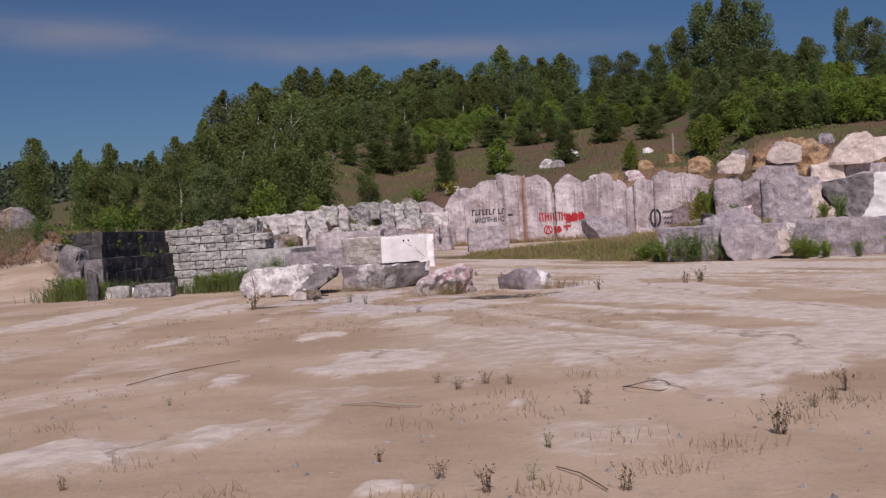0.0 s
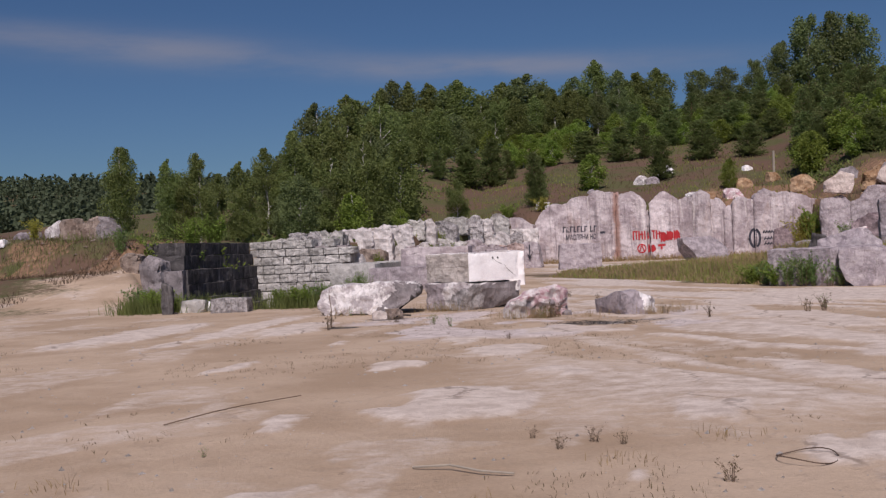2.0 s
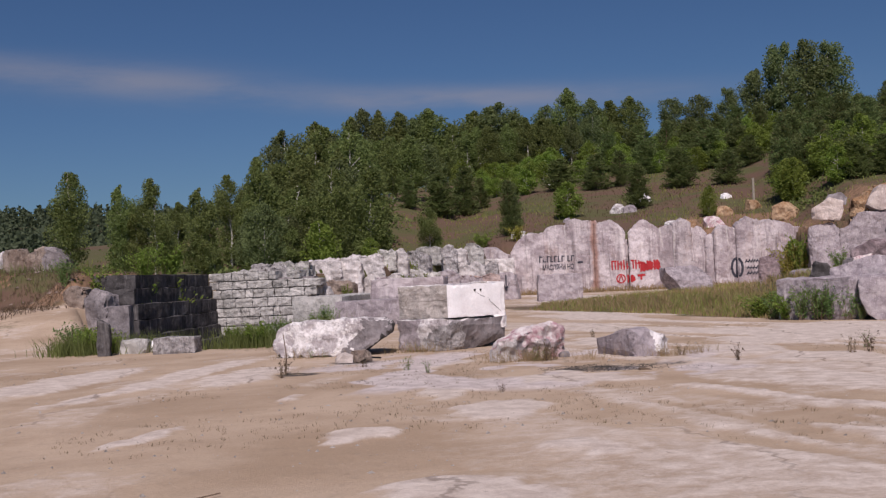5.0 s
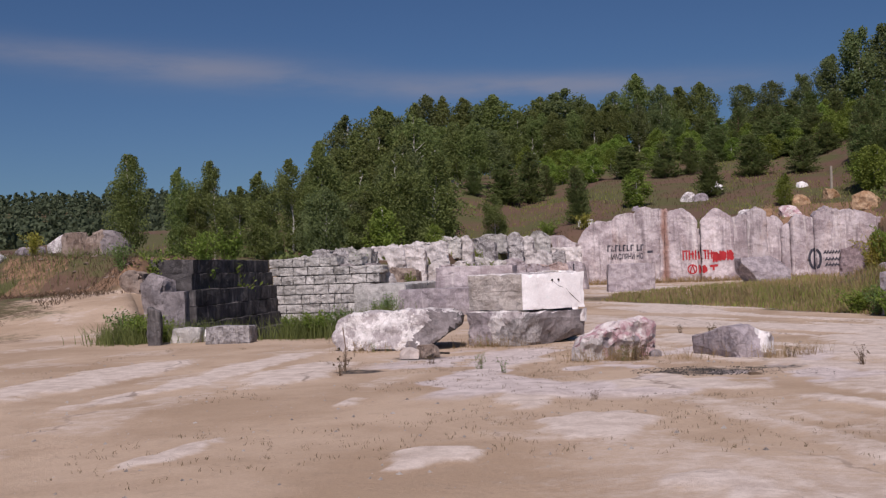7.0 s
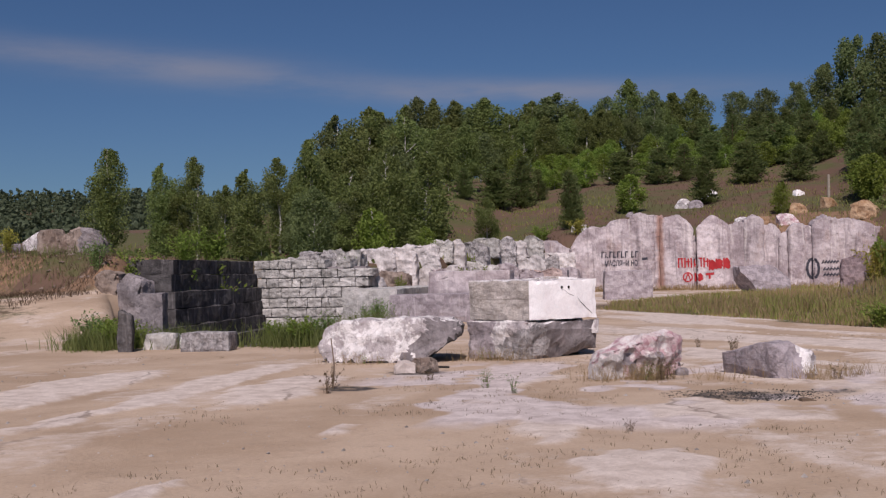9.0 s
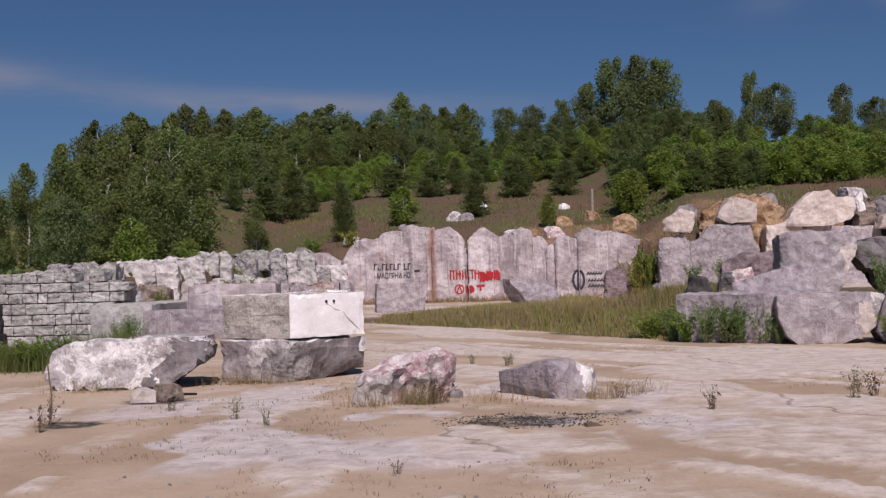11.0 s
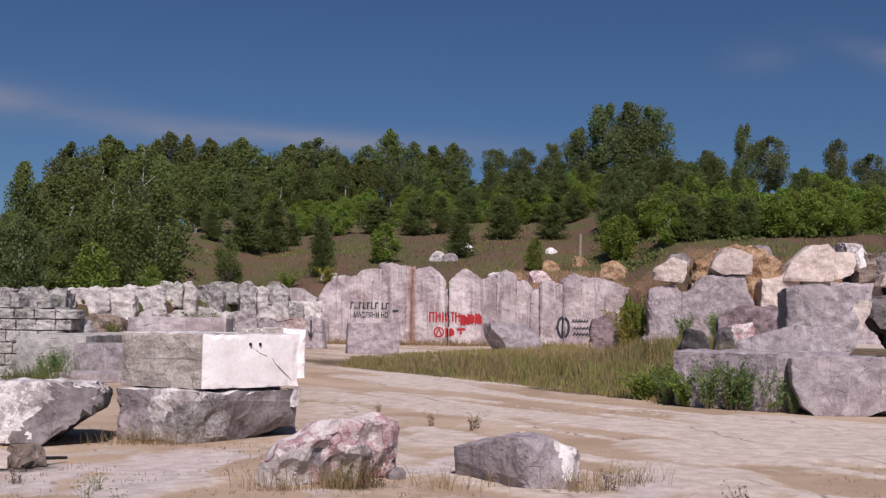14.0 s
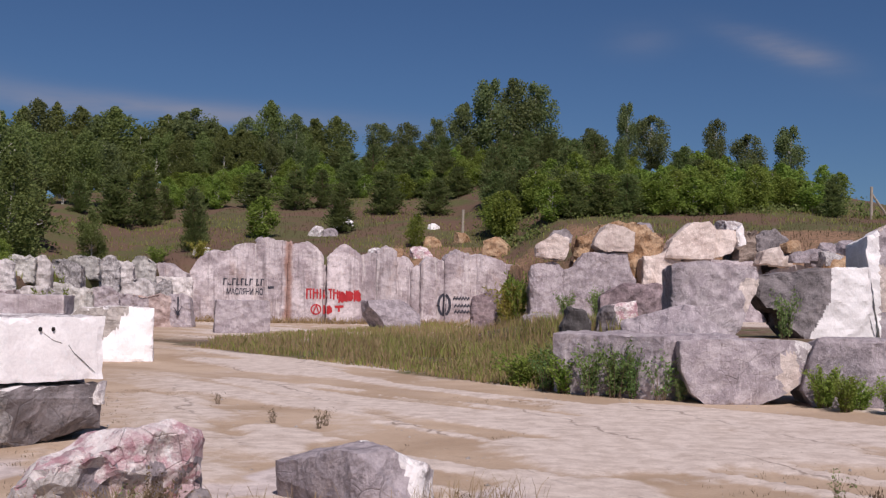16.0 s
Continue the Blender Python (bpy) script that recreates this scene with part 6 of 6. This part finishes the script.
WILLOW = shrub("willow_shrub", "green willow shoots growing before a marble block", 61, M_SHRUB, 1.0, 1.1, 18, 46)
ALDER = shrub("leafy_shrub", "dense bright green shrub at a rock's foot", 62, M_YOUNG, 1.0, 1.2, 26, 60, 0.085)
GOLDEN = shrub("yellowish_shrub", "yellowish green shrub beside the rock face", 63, M_YELLOWISH, 1.0, 1.2, 24, 60, 0.08)
GREENS = ((WILLOW, 7.15, 40.2, 0.95, 1.2), (WILLOW, 7.7, 37.35, 1.1, 1.1), (WILLOW, 8.4, 36.9, 0.9, 1.0), (ALDER, 6.4, 39.9, 0.7, 1.1), (ALDER, 7.0, 38.3, 0.8, 1.0), (WILLOW, -13.0, 34.3, 0.9, 1.2), (ALDER, -11.6, 33.7, 0.7, 1.0), (WILLOW, -7.0, 34.6, 0.8, 1.0), (WILLOW, -8.4, 44.5, 0.9, 1.0), (WILLOW, -9.0, 45.6, 1.0, 1.0), (WILLOW, 7.3, 37.7, 1.0, 0.9), (WILLOW, 8.0, 37.2, 0.95, 0.8), (WILLOW, 6.7, 38.8, 0.8, 0.9), (ALDER, 6.9, 39.6, 0.75, 1.0), (ALDER, 10.95, 34.9, 0.62, 0.7), (ALDER, 11.45, 34.3, 0.55, 0.6), (WILLOW, 12.3, 33.9, 0.6, 0.6), (WILLOW, 14.6, 45.6, 1.4, 1.0),
          (GOLDEN, 13.3, 81.5, 2.6, 2.7), (ALDER, 13.9, 81.2, 2.9, 1.9), (ALDER, 16.9, 80.8, 1.5, 1.1), (WILLOW, 17.6, 76.5, 1.9, 1.5), (WILLOW, 19.3, 76.8, 1.6, 1.5), (ALDER, 22.0, 80.2, 1.3, 0.9), (ALDER, 10.9, 35.6, 0.75, 0.8), (ALDER, 11.2, 35.0, 0.6, 0.8), (WILLOW, 13.6, 34.6, 0.7, 0.9), (WILLOW, 14.2, 34.3, 0.6, 0.8), (GOLDEN, 12.6, 70, 1.3, 1.0), (ALDER, 16.6, 80.6, 1.7, 1.5), (WILLOW, 14.6, 72, 1.6, 1.5), (WILLOW, 16.6, 73, 1.7, 1.5), (ALDER, 21.5, 78.6, 1.2, 1.0), (ALDER, -9.4, 66, 2.0, 1.6), (ALDER, -11.3, 73.5, 1.6, 1.6), (ALDER, -12.1, 33.4, 0.75, 0.9), (ALDER, -7.5, 34.3, 0.7, 1.1), (ALDER, -8.3, 34.5, 0.6, 0.8),
          (ALDER, -19.0, 51.6, 2.3, 2.4), (ALDER, -19.3, 55.2, 2.5, 2.6), (ALDER, -19.6, 49.0, 1.7, 1.8), (ALDER, -11.7, 77.4, 2.4, 1.5), (GOLDEN, -8.8, 93.5, 2.0, 1.8), (WILLOW, -15.0, 62.9, 2.2, 1.0), (ALDER, -12.7, 71.6, 1.3, 1.0), (WILLOW, -10.0, 83.0, 1.8, 1.6), (ALDER, -19.6, 50.5, 1.4, 1.6), (ALDER, -19.8, 54, 1.6, 1.8), (ALDER, -20.0, 57.5, 1.8, 1.8), (WILLOW, -18.9, 53, 1.5, 1.6), (WILLOW, -19.3, 59, 1.6, 1.6), (WILLOW, -20.3, 47.6, 1.3, 1.3), (ALDER, -12.6, 64, 1.6, 1.0), (GOLDEN, -29.6, 55.8, 1.2, 1.2), (ALDER, -10.2, 104, 1.4, 2.0), (GOLDEN, -7.2, 105, 1.4, 2.2))
for proto, x, y, h, w in GREENS:
    m = Matrix.Translation((x, y, max(land_z(x, y), -0.3))) @ Matrix.Rotation(x * 7.3, 4, "Z") @ Matrix.Diagonal((w, w, h, 1))
    tagged(copy_thing(proto, m), "", "", "shrubs")
for proto, (x, y, s) in zip((WILLOW, ALDER, GOLDEN), ((8.7, 36.6, 0.5), (-12.9, 34.6, 0.7), (15.2, 82.5, 1.4))):
    proto.matrix_basis = Matrix.Translation((x, y, land_z(x, y))) @ Matrix.Diagonal((s, s, s, 1))

# small weeds on the bare floor
WEEDS = [shrub("weed", "small dry brown weed on the bare floor", 71, M_WEED, 0.3, 0.34, 12, 9, 0.10, category="weed"), shrub("weed", "small dry brown weed on the bare floor", 72, M_WEED, 0.22, 0.4, 16, 8, 0.10, category="weed"),
         shrub("weed", "small green weed on the bare floor", 73, M_SHRUB, 0.25, 0.3, 10, 12, 0.10, category="weed")]
WEED_ROWS = ((0.21, 6.6, 0, 0.7), (2.23, 7.13, 0, 0.6), (2.72, 6.64, 1, 1.0), (3.05, 6.23, 0, 1.1), (3.39, 7.4, 2, 0.9), (3.68, 9.25, 1, 1.3), (5.91, 9.43, 0, 1.2), (2.46, 10.4, 1, 1.0), (2.71, 10.7, 1, 1.1), (5.46, 8.66, 1, 1.0), (3.3, 6.48, 2, 0.8), (3.86, 6.12, 0, 1.0), (-3.79, 24.94, 0, 1.5), (6.64, 25.69, 0, 1.6), (-3.63, 24.18, 0, 1.3), (-1.66, 25.82, 2, 1.0), (-0.38, 10.17, 2, 0.6), (2.95, 10.6, 1, 0.9), (2.2, 10.9, 1, 0.8), (5.7, 9.0, 1, 1.0))
WEED_ROWS_FAR = ((-1.51, 24.96, 2, 1.2), (0.69, 20.77, 1, 0.8), (4.28, 24.51, 0, 1.4), (2.32, 32.6, 0, 1.8), (0.9, 26.1, 0, 1.7), (1.05, 26.2, 1, 1.8), (0.75, 26.05, 2, 1.4), (6.76, 26.67, 2, 1.5), (6.25, 25.3, 0, 1.5), (2.22, 32.31, 0, 2.0), (0.61, 35.55, 0, 1.6), (-2.47, 30.0, 2, 1.9), (-2.25, 29.85, 2, 1.6), (-4.5, 29.1, 2, 1.6), (-4.2, 29.15, 2, 1.2), (1.6, 33.0, 0, 1.8), (3.4, 26.1, 1, 1.4), (2.9, 28.4, 1, 1.5))
for x, y, k, s in WEED_ROWS + WEED_ROWS_FAR:
    s *= 0.62 if y < 15 else (0.85 if y < 29 else 0.5)
    m = Matrix.Translation((x, y, land_z(x, y))) @ Matrix.Rotation(x * 5.1 + y, 4, "Z") @ Matrix.Diagonal((s, s, s, 1))
    tagged(copy_thing(WEEDS[k], m), "", "", "weeds on the floor")
for proto, (x, y) in zip(WEEDS, ((5.0, 7.6), (-2.6, 26.2), (-1.0, 24.3))):
    proto.matrix_basis = Matrix.Translation((x, y, land_z(x, y)))


def ground_litter():
    """Pebbles and dry tufts nobody could count."""
    rng = np.random.default_rng(55)
    n = 4500
    x, y = rng.uniform(-10, 10, n), 3.5 + 34 * rng.random(n) ** 1.2
    z = land(x, y)[0]
    s = 0.008 + 0.028 * rng.random(n) ** 5
    shape = np.array([(1, 0, 0), (-1, 0.1, 0), (0.1, 1, 0), (0, -1, 0), (0.1, 0.1, 0.8)])
    v = (np.stack([x, y, z], 1)[:, None, :] + shape[None] * s[:, None, None] * rng.uniform(0.6, 1.3, (n, 5, 3))).reshape(-1, 3)
    tri = np.array([(0, 2, 4), (2, 1, 4), (1, 3, 4), (3, 0, 4)])
    f = (np.arange(n)[:, None, None] * 5 + tri[None]).reshape(-1, 3)
    tagged(raw("pebbles", v, f.tolist(), M_ROUGH), "small marble chips strewn over the floor", "pebbles", "", "stuff")
    m = 11000
    x, y = rng.uniform(-10, 10, m), 4.5 + 34 * rng.random(m)
    k = vnoise(x * 0.45, y * 0.35, 81, 4) > 0.58
    x, y = x[k], y[k]
    reps = 4
    px_ = np.repeat(x, reps) + rng.normal(size=len(x) * reps) * 0.04
    py_ = np.repeat(y, reps) + rng.normal(size=len(x) * reps) * 0.04
    v, f = blades(np.stack([px_, py_, land(px_, py_)[0]], 1), rng.uniform(0.012, 0.05, len(px_)), 0.006, 0.5, rng)
    tagged(raw("sparse_grass", v, f, M_WEED), "sparse dry grass on the sandy floor", "grass", "", "stuff")
    m = 1500
    a, r = rng.uniform(0, 6.283, m), np.sqrt(rng.random(m))
    x, y = 2.0 + np.cos(a) * r * 1.1 + (rng.random(m) < 0.3) * rng.uniform(0, 1.6, m), 24.1 + np.sin(a) * r * 0.75
    s = 0.004 + 0.014 * rng.random(m) ** 2
    v = (np.stack([x, y, land(x, y)[0]], 1)[:, None, :] + shape[None] * s[:, None, None] * rng.uniform(0.5, 1.4, (m, 5, 3))).reshape(-1, 3)
    f = (np.arange(m)[:, None, None] * 5 + tri[None]).reshape(-1, 3)
    tagged(raw("charcoal", v, f.tolist(), M_BURNT), "charcoal and ash of an old campfire", "charcoal", "", "stuff")


ground_litter()


def bank_clods():
    rng = np.random.default_rng(57)
    n = 3200
    x, y = rng.uniform(-40, -18, n), 44 + 18 * rng.random(n)
    z, d, _ = land(x, y)
    k = (d > -2.5) & (d < 8)
    x, y, z = x[k], y[k], z[k]
    n = len(x)
    s = 0.03 + 0.13 * rng.random(n) ** 4
    shape = np.array([(1, 0, -0.1), (-1, 0.1, -0.1), (0.1, 1, -0.1), (0, -1, -0.1), (0.5, 0.1, 0.55)])
    v = (np.stack([x, y, z], 1)[:, None, :] + shape[None] * s[:, None, None] * rng.uniform(0.6, 1.3, (n, 5, 3))).reshape(-1, 3)
    tri = np.array([(0, 2, 4), (2, 1, 4), (1, 3, 4), (3, 0, 4)])
    f = (np.arange(n)[:, None, None] * 5 + tri[None]).reshape(-1, 3)
    tagged(raw("bank_clods", v, f.tolist(), M_BANK), "stones and clods in the earth bank", "rubble", "", "stuff")
    m = 30000
    x, y = rng.uniform(-40, -16, m), 36 + 26 * rng.random(m)
    d = land(x, y)[1]
    k = (d > -13) & (d < 9) & (vnoise(x * 0.6, y * 0.6, 58, 3) > np.where(d > -4, 0.36, 0.56))
    x, y = x[k], y[k]
    v, f = blades(np.stack([x, y, land(x, y)[0]], 1), rng.uniform(0.08, 0.26, len(x)), 0.022, 0.5, rng)
    tagged(raw("bank_weeds", v, f, M_WEED), "dry brown weeds on the earth bank", "weeds", "", "stuff")


bank_clods()


def foot_tufts():
    """Dry grass at the feet of the boulders."""
    rng = np.random.default_rng(59)
    pts = []
    for cx, cy, rx, ry, n in ((0.72, 26.2, 0.26, 0.2, 420), (0.1, 25.9, 0.3, 0.12, 130), (3.1, 26.1, 0.3, 0.15, 160), (3.6, 26.6, 0.4, 0.2, 160), (-2.2, 29.75, 0.5, 0.15, 320), (1.7, 26.3, 0.5, 0.2, 110), (-4.6, 29.0, 0.6, 0.15, 160)):
        pts.append(rng.normal(size=(n, 2)) * np.array([rx, ry]) * 0.7 + np.array([cx, cy]))
    for k in range(16):
        pts.append(rng.normal(size=(110, 2)) * np.array([0.9, 0.35]) + np.array([-7.5 + 1.25 * k, 97.6 + 0.9 * math.sin(k * 2.1)]))
    for cx, cy, n in ((3.3, 6.2, 60), (4.2, 6.6, 70), (2.6, 6.0, 50), (5.2, 8.2, 70), (5.7, 8.9, 80), (3.9, 7.6, 50), (4.6, 7.2, 60), (1.4, 6.3, 40), (3.0, 9.9, 40), (0.5, 7.3, 30), (-1.0, 9.0, 40), (6.0, 10.2, 60), (2.2, 8.4, 30), (3.7, 10.9, 40)):
        pts.append(rng.normal(size=(n, 2)) * np.array([0.16, 0.13]) + np.array([cx, cy]))
    p = np.concatenate(pts)
    tall = rng.uniform(0.06, 0.34, len(p)) * np.where(p[:, 1] < 15, 0.32, np.where(p[:, 1] > 90, 1.9, 1.0))
    v, f = blades(np.stack([p[:, 0], p[:, 1], land(p[:, 0], p[:, 1])[0]], 1), tall, np.where(p[:, 1] > 90, 0.05, 0.006)[:, None], 0.45, rng)
    tagged(raw("dry_tufts", v, f, M_DRYGRASS), "dry grass tufts on the floor and round the boulders", "grass", "", "stuff")


foot_tufts()


def bent_rod(name, pts, r, mat, label, category):
    verts, faces = [], []
    for p, q in zip(pts[:-1], pts[1:]):
        limb(verts, faces, Vector(p), Vector(q), r, r * 0.92, 6)
    return tagged(raw(name, verts, faces, mat), label, category)


bent_rod("wire_hoop", [(4.25 + 0.21 * math.cos(a * 0.3), 9.95 + 0.24 * math.sin(a * 0.3), 0.03 + 0.02 * math.sin(a * 0.6)) for a in range(21)], 0.005, M_WIRE, "rusty wire bent into a hoop on the sand", "wire")
bent_rod("stick", [(1.47, 9.59, 0.03), (1.75, 9.56, 0.05), (2.0, 9.40, 0.04), (2.24, 9.36, 0.03)], 0.010, M_WOOD, "thin weathered stick lying on the sand", "stick")
bent_rod("twig", [(-1.45, 11.7, 0.02), (-1.2, 12.3, 0.05), (-1.1, 12.9, 0.03), (-0.7, 13.6, 0.03)], 0.006, M_TWIG, "dry twig lying on the sand", "twig")
bent_rod("twig", [(3.45, 6.75, 0.02), (3.6, 6.5, 0.03), (3.75, 6.1, 0.02)], 0.005, M_TWIG, "dry twig lying on the sand", "twig")
bent_rod("branch", [(-2.9, 27.2, 0.02), (-2.8, 27.5, 0.08), (-2.65, 27.9, 0.04)], 0.02, M_BURNT, "charred branch at a burnt patch", "branch")
bent_rod("dead_stem", [(-3.75, 24.9, -0.02), (-3.73, 24.9, 0.35), (-3.78, 24.92, 0.72)], 0.011, M_TWIG, "dark dead stem standing by the ashes", "dead plant")
rock("old_shoe", 2.72, 23.42, 0.0, 25, (0.24, 0.09, 0.05), M_LEATHER, "worn brown shoe sole lying by the campfire", "shoe", [((0.1, 0, 0.75), (0.4, 0, 0.9))], res=0.03, amp=0.012, freq=8, seed=3)


def fence_post(x, y, h, lean):
    p = base_at("fence_post", x, y, land_z(x, y) - 0.1)
    tagged(p, "weathered wooden fence post on the slope", "fence post", "fence posts")
    v, f = [], []
    limb(v, f, Vector((0, 0, 0)), Vector((lean, 0, h)), 0.14, 0.12, 8)
    v.append(Vector((lean, 0, h + 0.03)))
    f += [(8 + s, 8 + (s + 1) % 8, 16) for s in range(8)]
    raw("post", v, f, M_WOOD, p)
    return p


fence_post(15.4, 118.5, 2.5, 0.03)
strut = fence_post(48.8, 106, 2.9, 0.05)
v, f = [], []
limb(v, f, Vector((0.05, 0, 2.3)), Vector((1.6, 0.2, 0.4)), 0.10, 0.10, 7)
raw("strut", v, f, M_WOOD, strut)

# ---- paint on the rock face ----
from mathutils.bvhtree import BVHTree


def face_tree():
    verts, polys = [], []
    for ob in FACE.children:
        k = len(verts)
        m = Matrix.Translation(Vector((0, 100, 0)) + ob.location)
        verts += [m @ v.co for v in ob.data.vertices]
        polys += [[k + i for i in p.vertices] for p in ob.data.polygons]
    return BVHTree.FromPolygons(verts, polys)


TREE = face_tree()


def on_face(x, z, lift=0.03):
    hit = TREE.ray_cast(Vector((x, 90, z)), Vector((0, 1, 0)))[0]
    return Vector((x, (hit.y if hit else 100.0) - lift - 100, z))


def stroke(pts, r, mat, label, close=False):
    """A painted line over the uneven face, as a thin raised band."""
    dense = []
    loop = list(pts) + ([pts[0]] if close else [])
    for (x0, z0), (x1, z1) in zip(loop[:-1], loop[1:]):
        n = max(2, int(math.hypot(x1 - x0, z1 - z0) / 0.12))
        dense += [(x0 + (x1 - x0) * k / n, z0 + (z1 - z0) * k / n) for k in range(n)]
    dense.append(loop[-1])
    verts, faces = [], []
    for i, (x, z) in enumerate(dense):
        a, b = dense[max(0, i - 1)], dense[min(len(dense) - 1, i + 1)]
        d = Vector((b[0] - a[0], b[1] - a[1])).normalized() if a != b else Vector((1, 0))
        for s in (-1, 1):
            verts.append(on_face(x - d.y * r * s, z + d.x * r * s))
    faces = [(2 * i, 2 * i + 2, 2 * i + 3, 2 * i + 1) for i in range(len(dense) - 1)]
    return raw("graffiti", verts, faces, mat, FACE, label)


def lettering(body, x, z, size, mat, label, squeeze=1.0):
    cu = bpy.data.curves.new("lettering", "FONT")
    cu.body, cu.size, cu.resolution_u, cu.offset = body, size, 2, 0.012
    tmp = bpy.data.objects.new("lettering", cu)
    me = bpy.data.meshes.new_from_object(tmp)
    bpy.data.objects.remove(tmp)
    bm = bmesh.new()
    bm.from_mesh(me)
    bpy.data.meshes.remove(me)
    bmesh.ops.triangulate(bm, faces=bm.faces[:])
    bmesh.ops.subdivide_edges(bm, edges=[e for e in bm.edges if e.calc_length() > 0.25], cuts=1)
    for v in bm.verts:
        v.co = on_face(x + v.co.x * squeeze, z + v.co.y, 0.04)
    part("graffiti", bm, mat, FACE, label)


# a first line, then a place name in black
for k in range(9):
    x = -4.75 + 0.315 * k + (0.18 if k > 6 else 0)
    stroke([(x, 2.68), (x + 0.02, 3.2)], 0.05, M_BLACKPAINT, "black painted bar")
    if k % 2 == 0:
        stroke([(x, 3.17), (x + 0.22, 3.15)], 0.045, M_BLACKPAINT, "black painted bar")
    else:
        stroke([(x, 2.72), (x + 0.2, 2.74)], 0.045, M_BLACKPAINT, "black painted bar")
lettering("МАСЛЯНИ НО", -4.55, 2.02, 0.62, M_BLACKPAINT, "black painted place name", 0.62)
stroke([(-1.55, 2.55), (-1.1, 2.58)], 0.09, M_BLACKPAINT, "small black painted bar")
# red lines: bars for the name, filled shapes, a ring
for k in range(5):
    x = 1.35 + 0.5 * k
    stroke([(x, 1.75), (x, 2.55)], 0.06, M_REDPAINT, "red painted bar")
    stroke([(x + 0.28, 1.8), (x + 0.26, 2.5)], 0.055, M_REDPAINT, "red painted bar")
    stroke([(x - 0.05, 2.5 - 0.25 * (k % 3)), (x + 0.38, 2.5 - 0.25 * (k % 3))], 0.055, M_REDPAINT, "red painted bar")


def blotch(x, z, w, h, seed, label="red filled paint blotch"):
    """An uneven filled patch of paint."""
    rnd = random.Random(seed)
    verts, faces = [on_face(x, z)], []
    rings, n = 3, 18
    edge = [rnd.uniform(0.8, 1.12) for _ in range(n)]
    for r in range(1, rings + 1):
        for k in range(n):
            a = 6.2832 * k / n
            verts.append(on_face(x + w * math.cos(a) * edge[k] * r / rings, z + h * math.sin(a) * edge[k] * r / rings))
    for k in range(n):
        q = (k + 1) % n
        faces.append((0, 1 + k, 1 + q))
        for r in range(rings - 1):
            o = 1 + r * n
            faces.append((o + k, o + n + k, o + n + q, o + q))
    raw("graffiti", verts, faces, M_REDPAINT, FACE, label)


for i, (x, z, w, h) in enumerate(((4.0, 1.95, 0.26, 0.44), (4.55, 2.02, 0.27, 0.42), (5.15, 2.05, 0.28, 0.42), (2.95, 0.98, 0.32, 0.34))):
    blotch(x, z, w, h, i)
    stroke([(x - w * 0.9, z - h), (x - w * 0.9, z + h)], 0.07, M_REDPAINT, "red painted bar")
stroke([(3.45, 1.2), (4.1, 1.25)], 0.09, M_REDPAINT, "red painted bar")
stroke([(3.75, 0.85), (3.75, 1.2)], 0.08, M_REDPAINT, "red painted bar")
ring = [(2.05 + 0.36 * math.cos(a * 0.524), 1.0 + 0.36 * math.sin(a * 0.524)) for a in range(12)]
stroke(ring, 0.05, M_REDPAINT, "red painted ring", True)
stroke([(1.85, 0.75), (2.07, 1.3)], 0.045, M_REDPAINT, "red painted bar")
stroke([(2.25, 0.75), (2.07, 1.3)], 0.045, M_REDPAINT, "red painted bar")
# faint black lines and a dark wheel
for z, x0, x1 in ((2.0, 12.35, 13.65), (1.45, 12.45, 13.9), (1.0, 12.45, 13.9)):
    for k in range(6):
        x = x0 + (x1 - x0) * k / 6
        stroke([(x, z - 0.13), (x + 0.16, z + 0.14)], 0.045, M_BLACKPAINT, "black painted bar")
    stroke([(x0, z - 0.02), (x1, z)], 0.035, M_BLACKPAINT, "black painted bar")
wheel = [(11.7 + 0.42 * math.cos(a * 0.524), 1.5 + 0.78 * math.sin(a * 0.524)) for a in range(12)]
stroke(wheel, 0.10, M_BLACKPAINT, "dark grey painted oval", True)
stroke([(11.7, 0.85), (11.75, 2.2)], 0.12, M_BLACKPAINT, "dark grey painted bar")
stroke([(14.5, 0.75), (14.5, 2.3)], 0.05, M_BLACKPAINT, "black painted bar")
stroke([(14.6, 1.2), (15.1, 1.25)], 0.12, M_BLACKPAINT, "black painted bar")
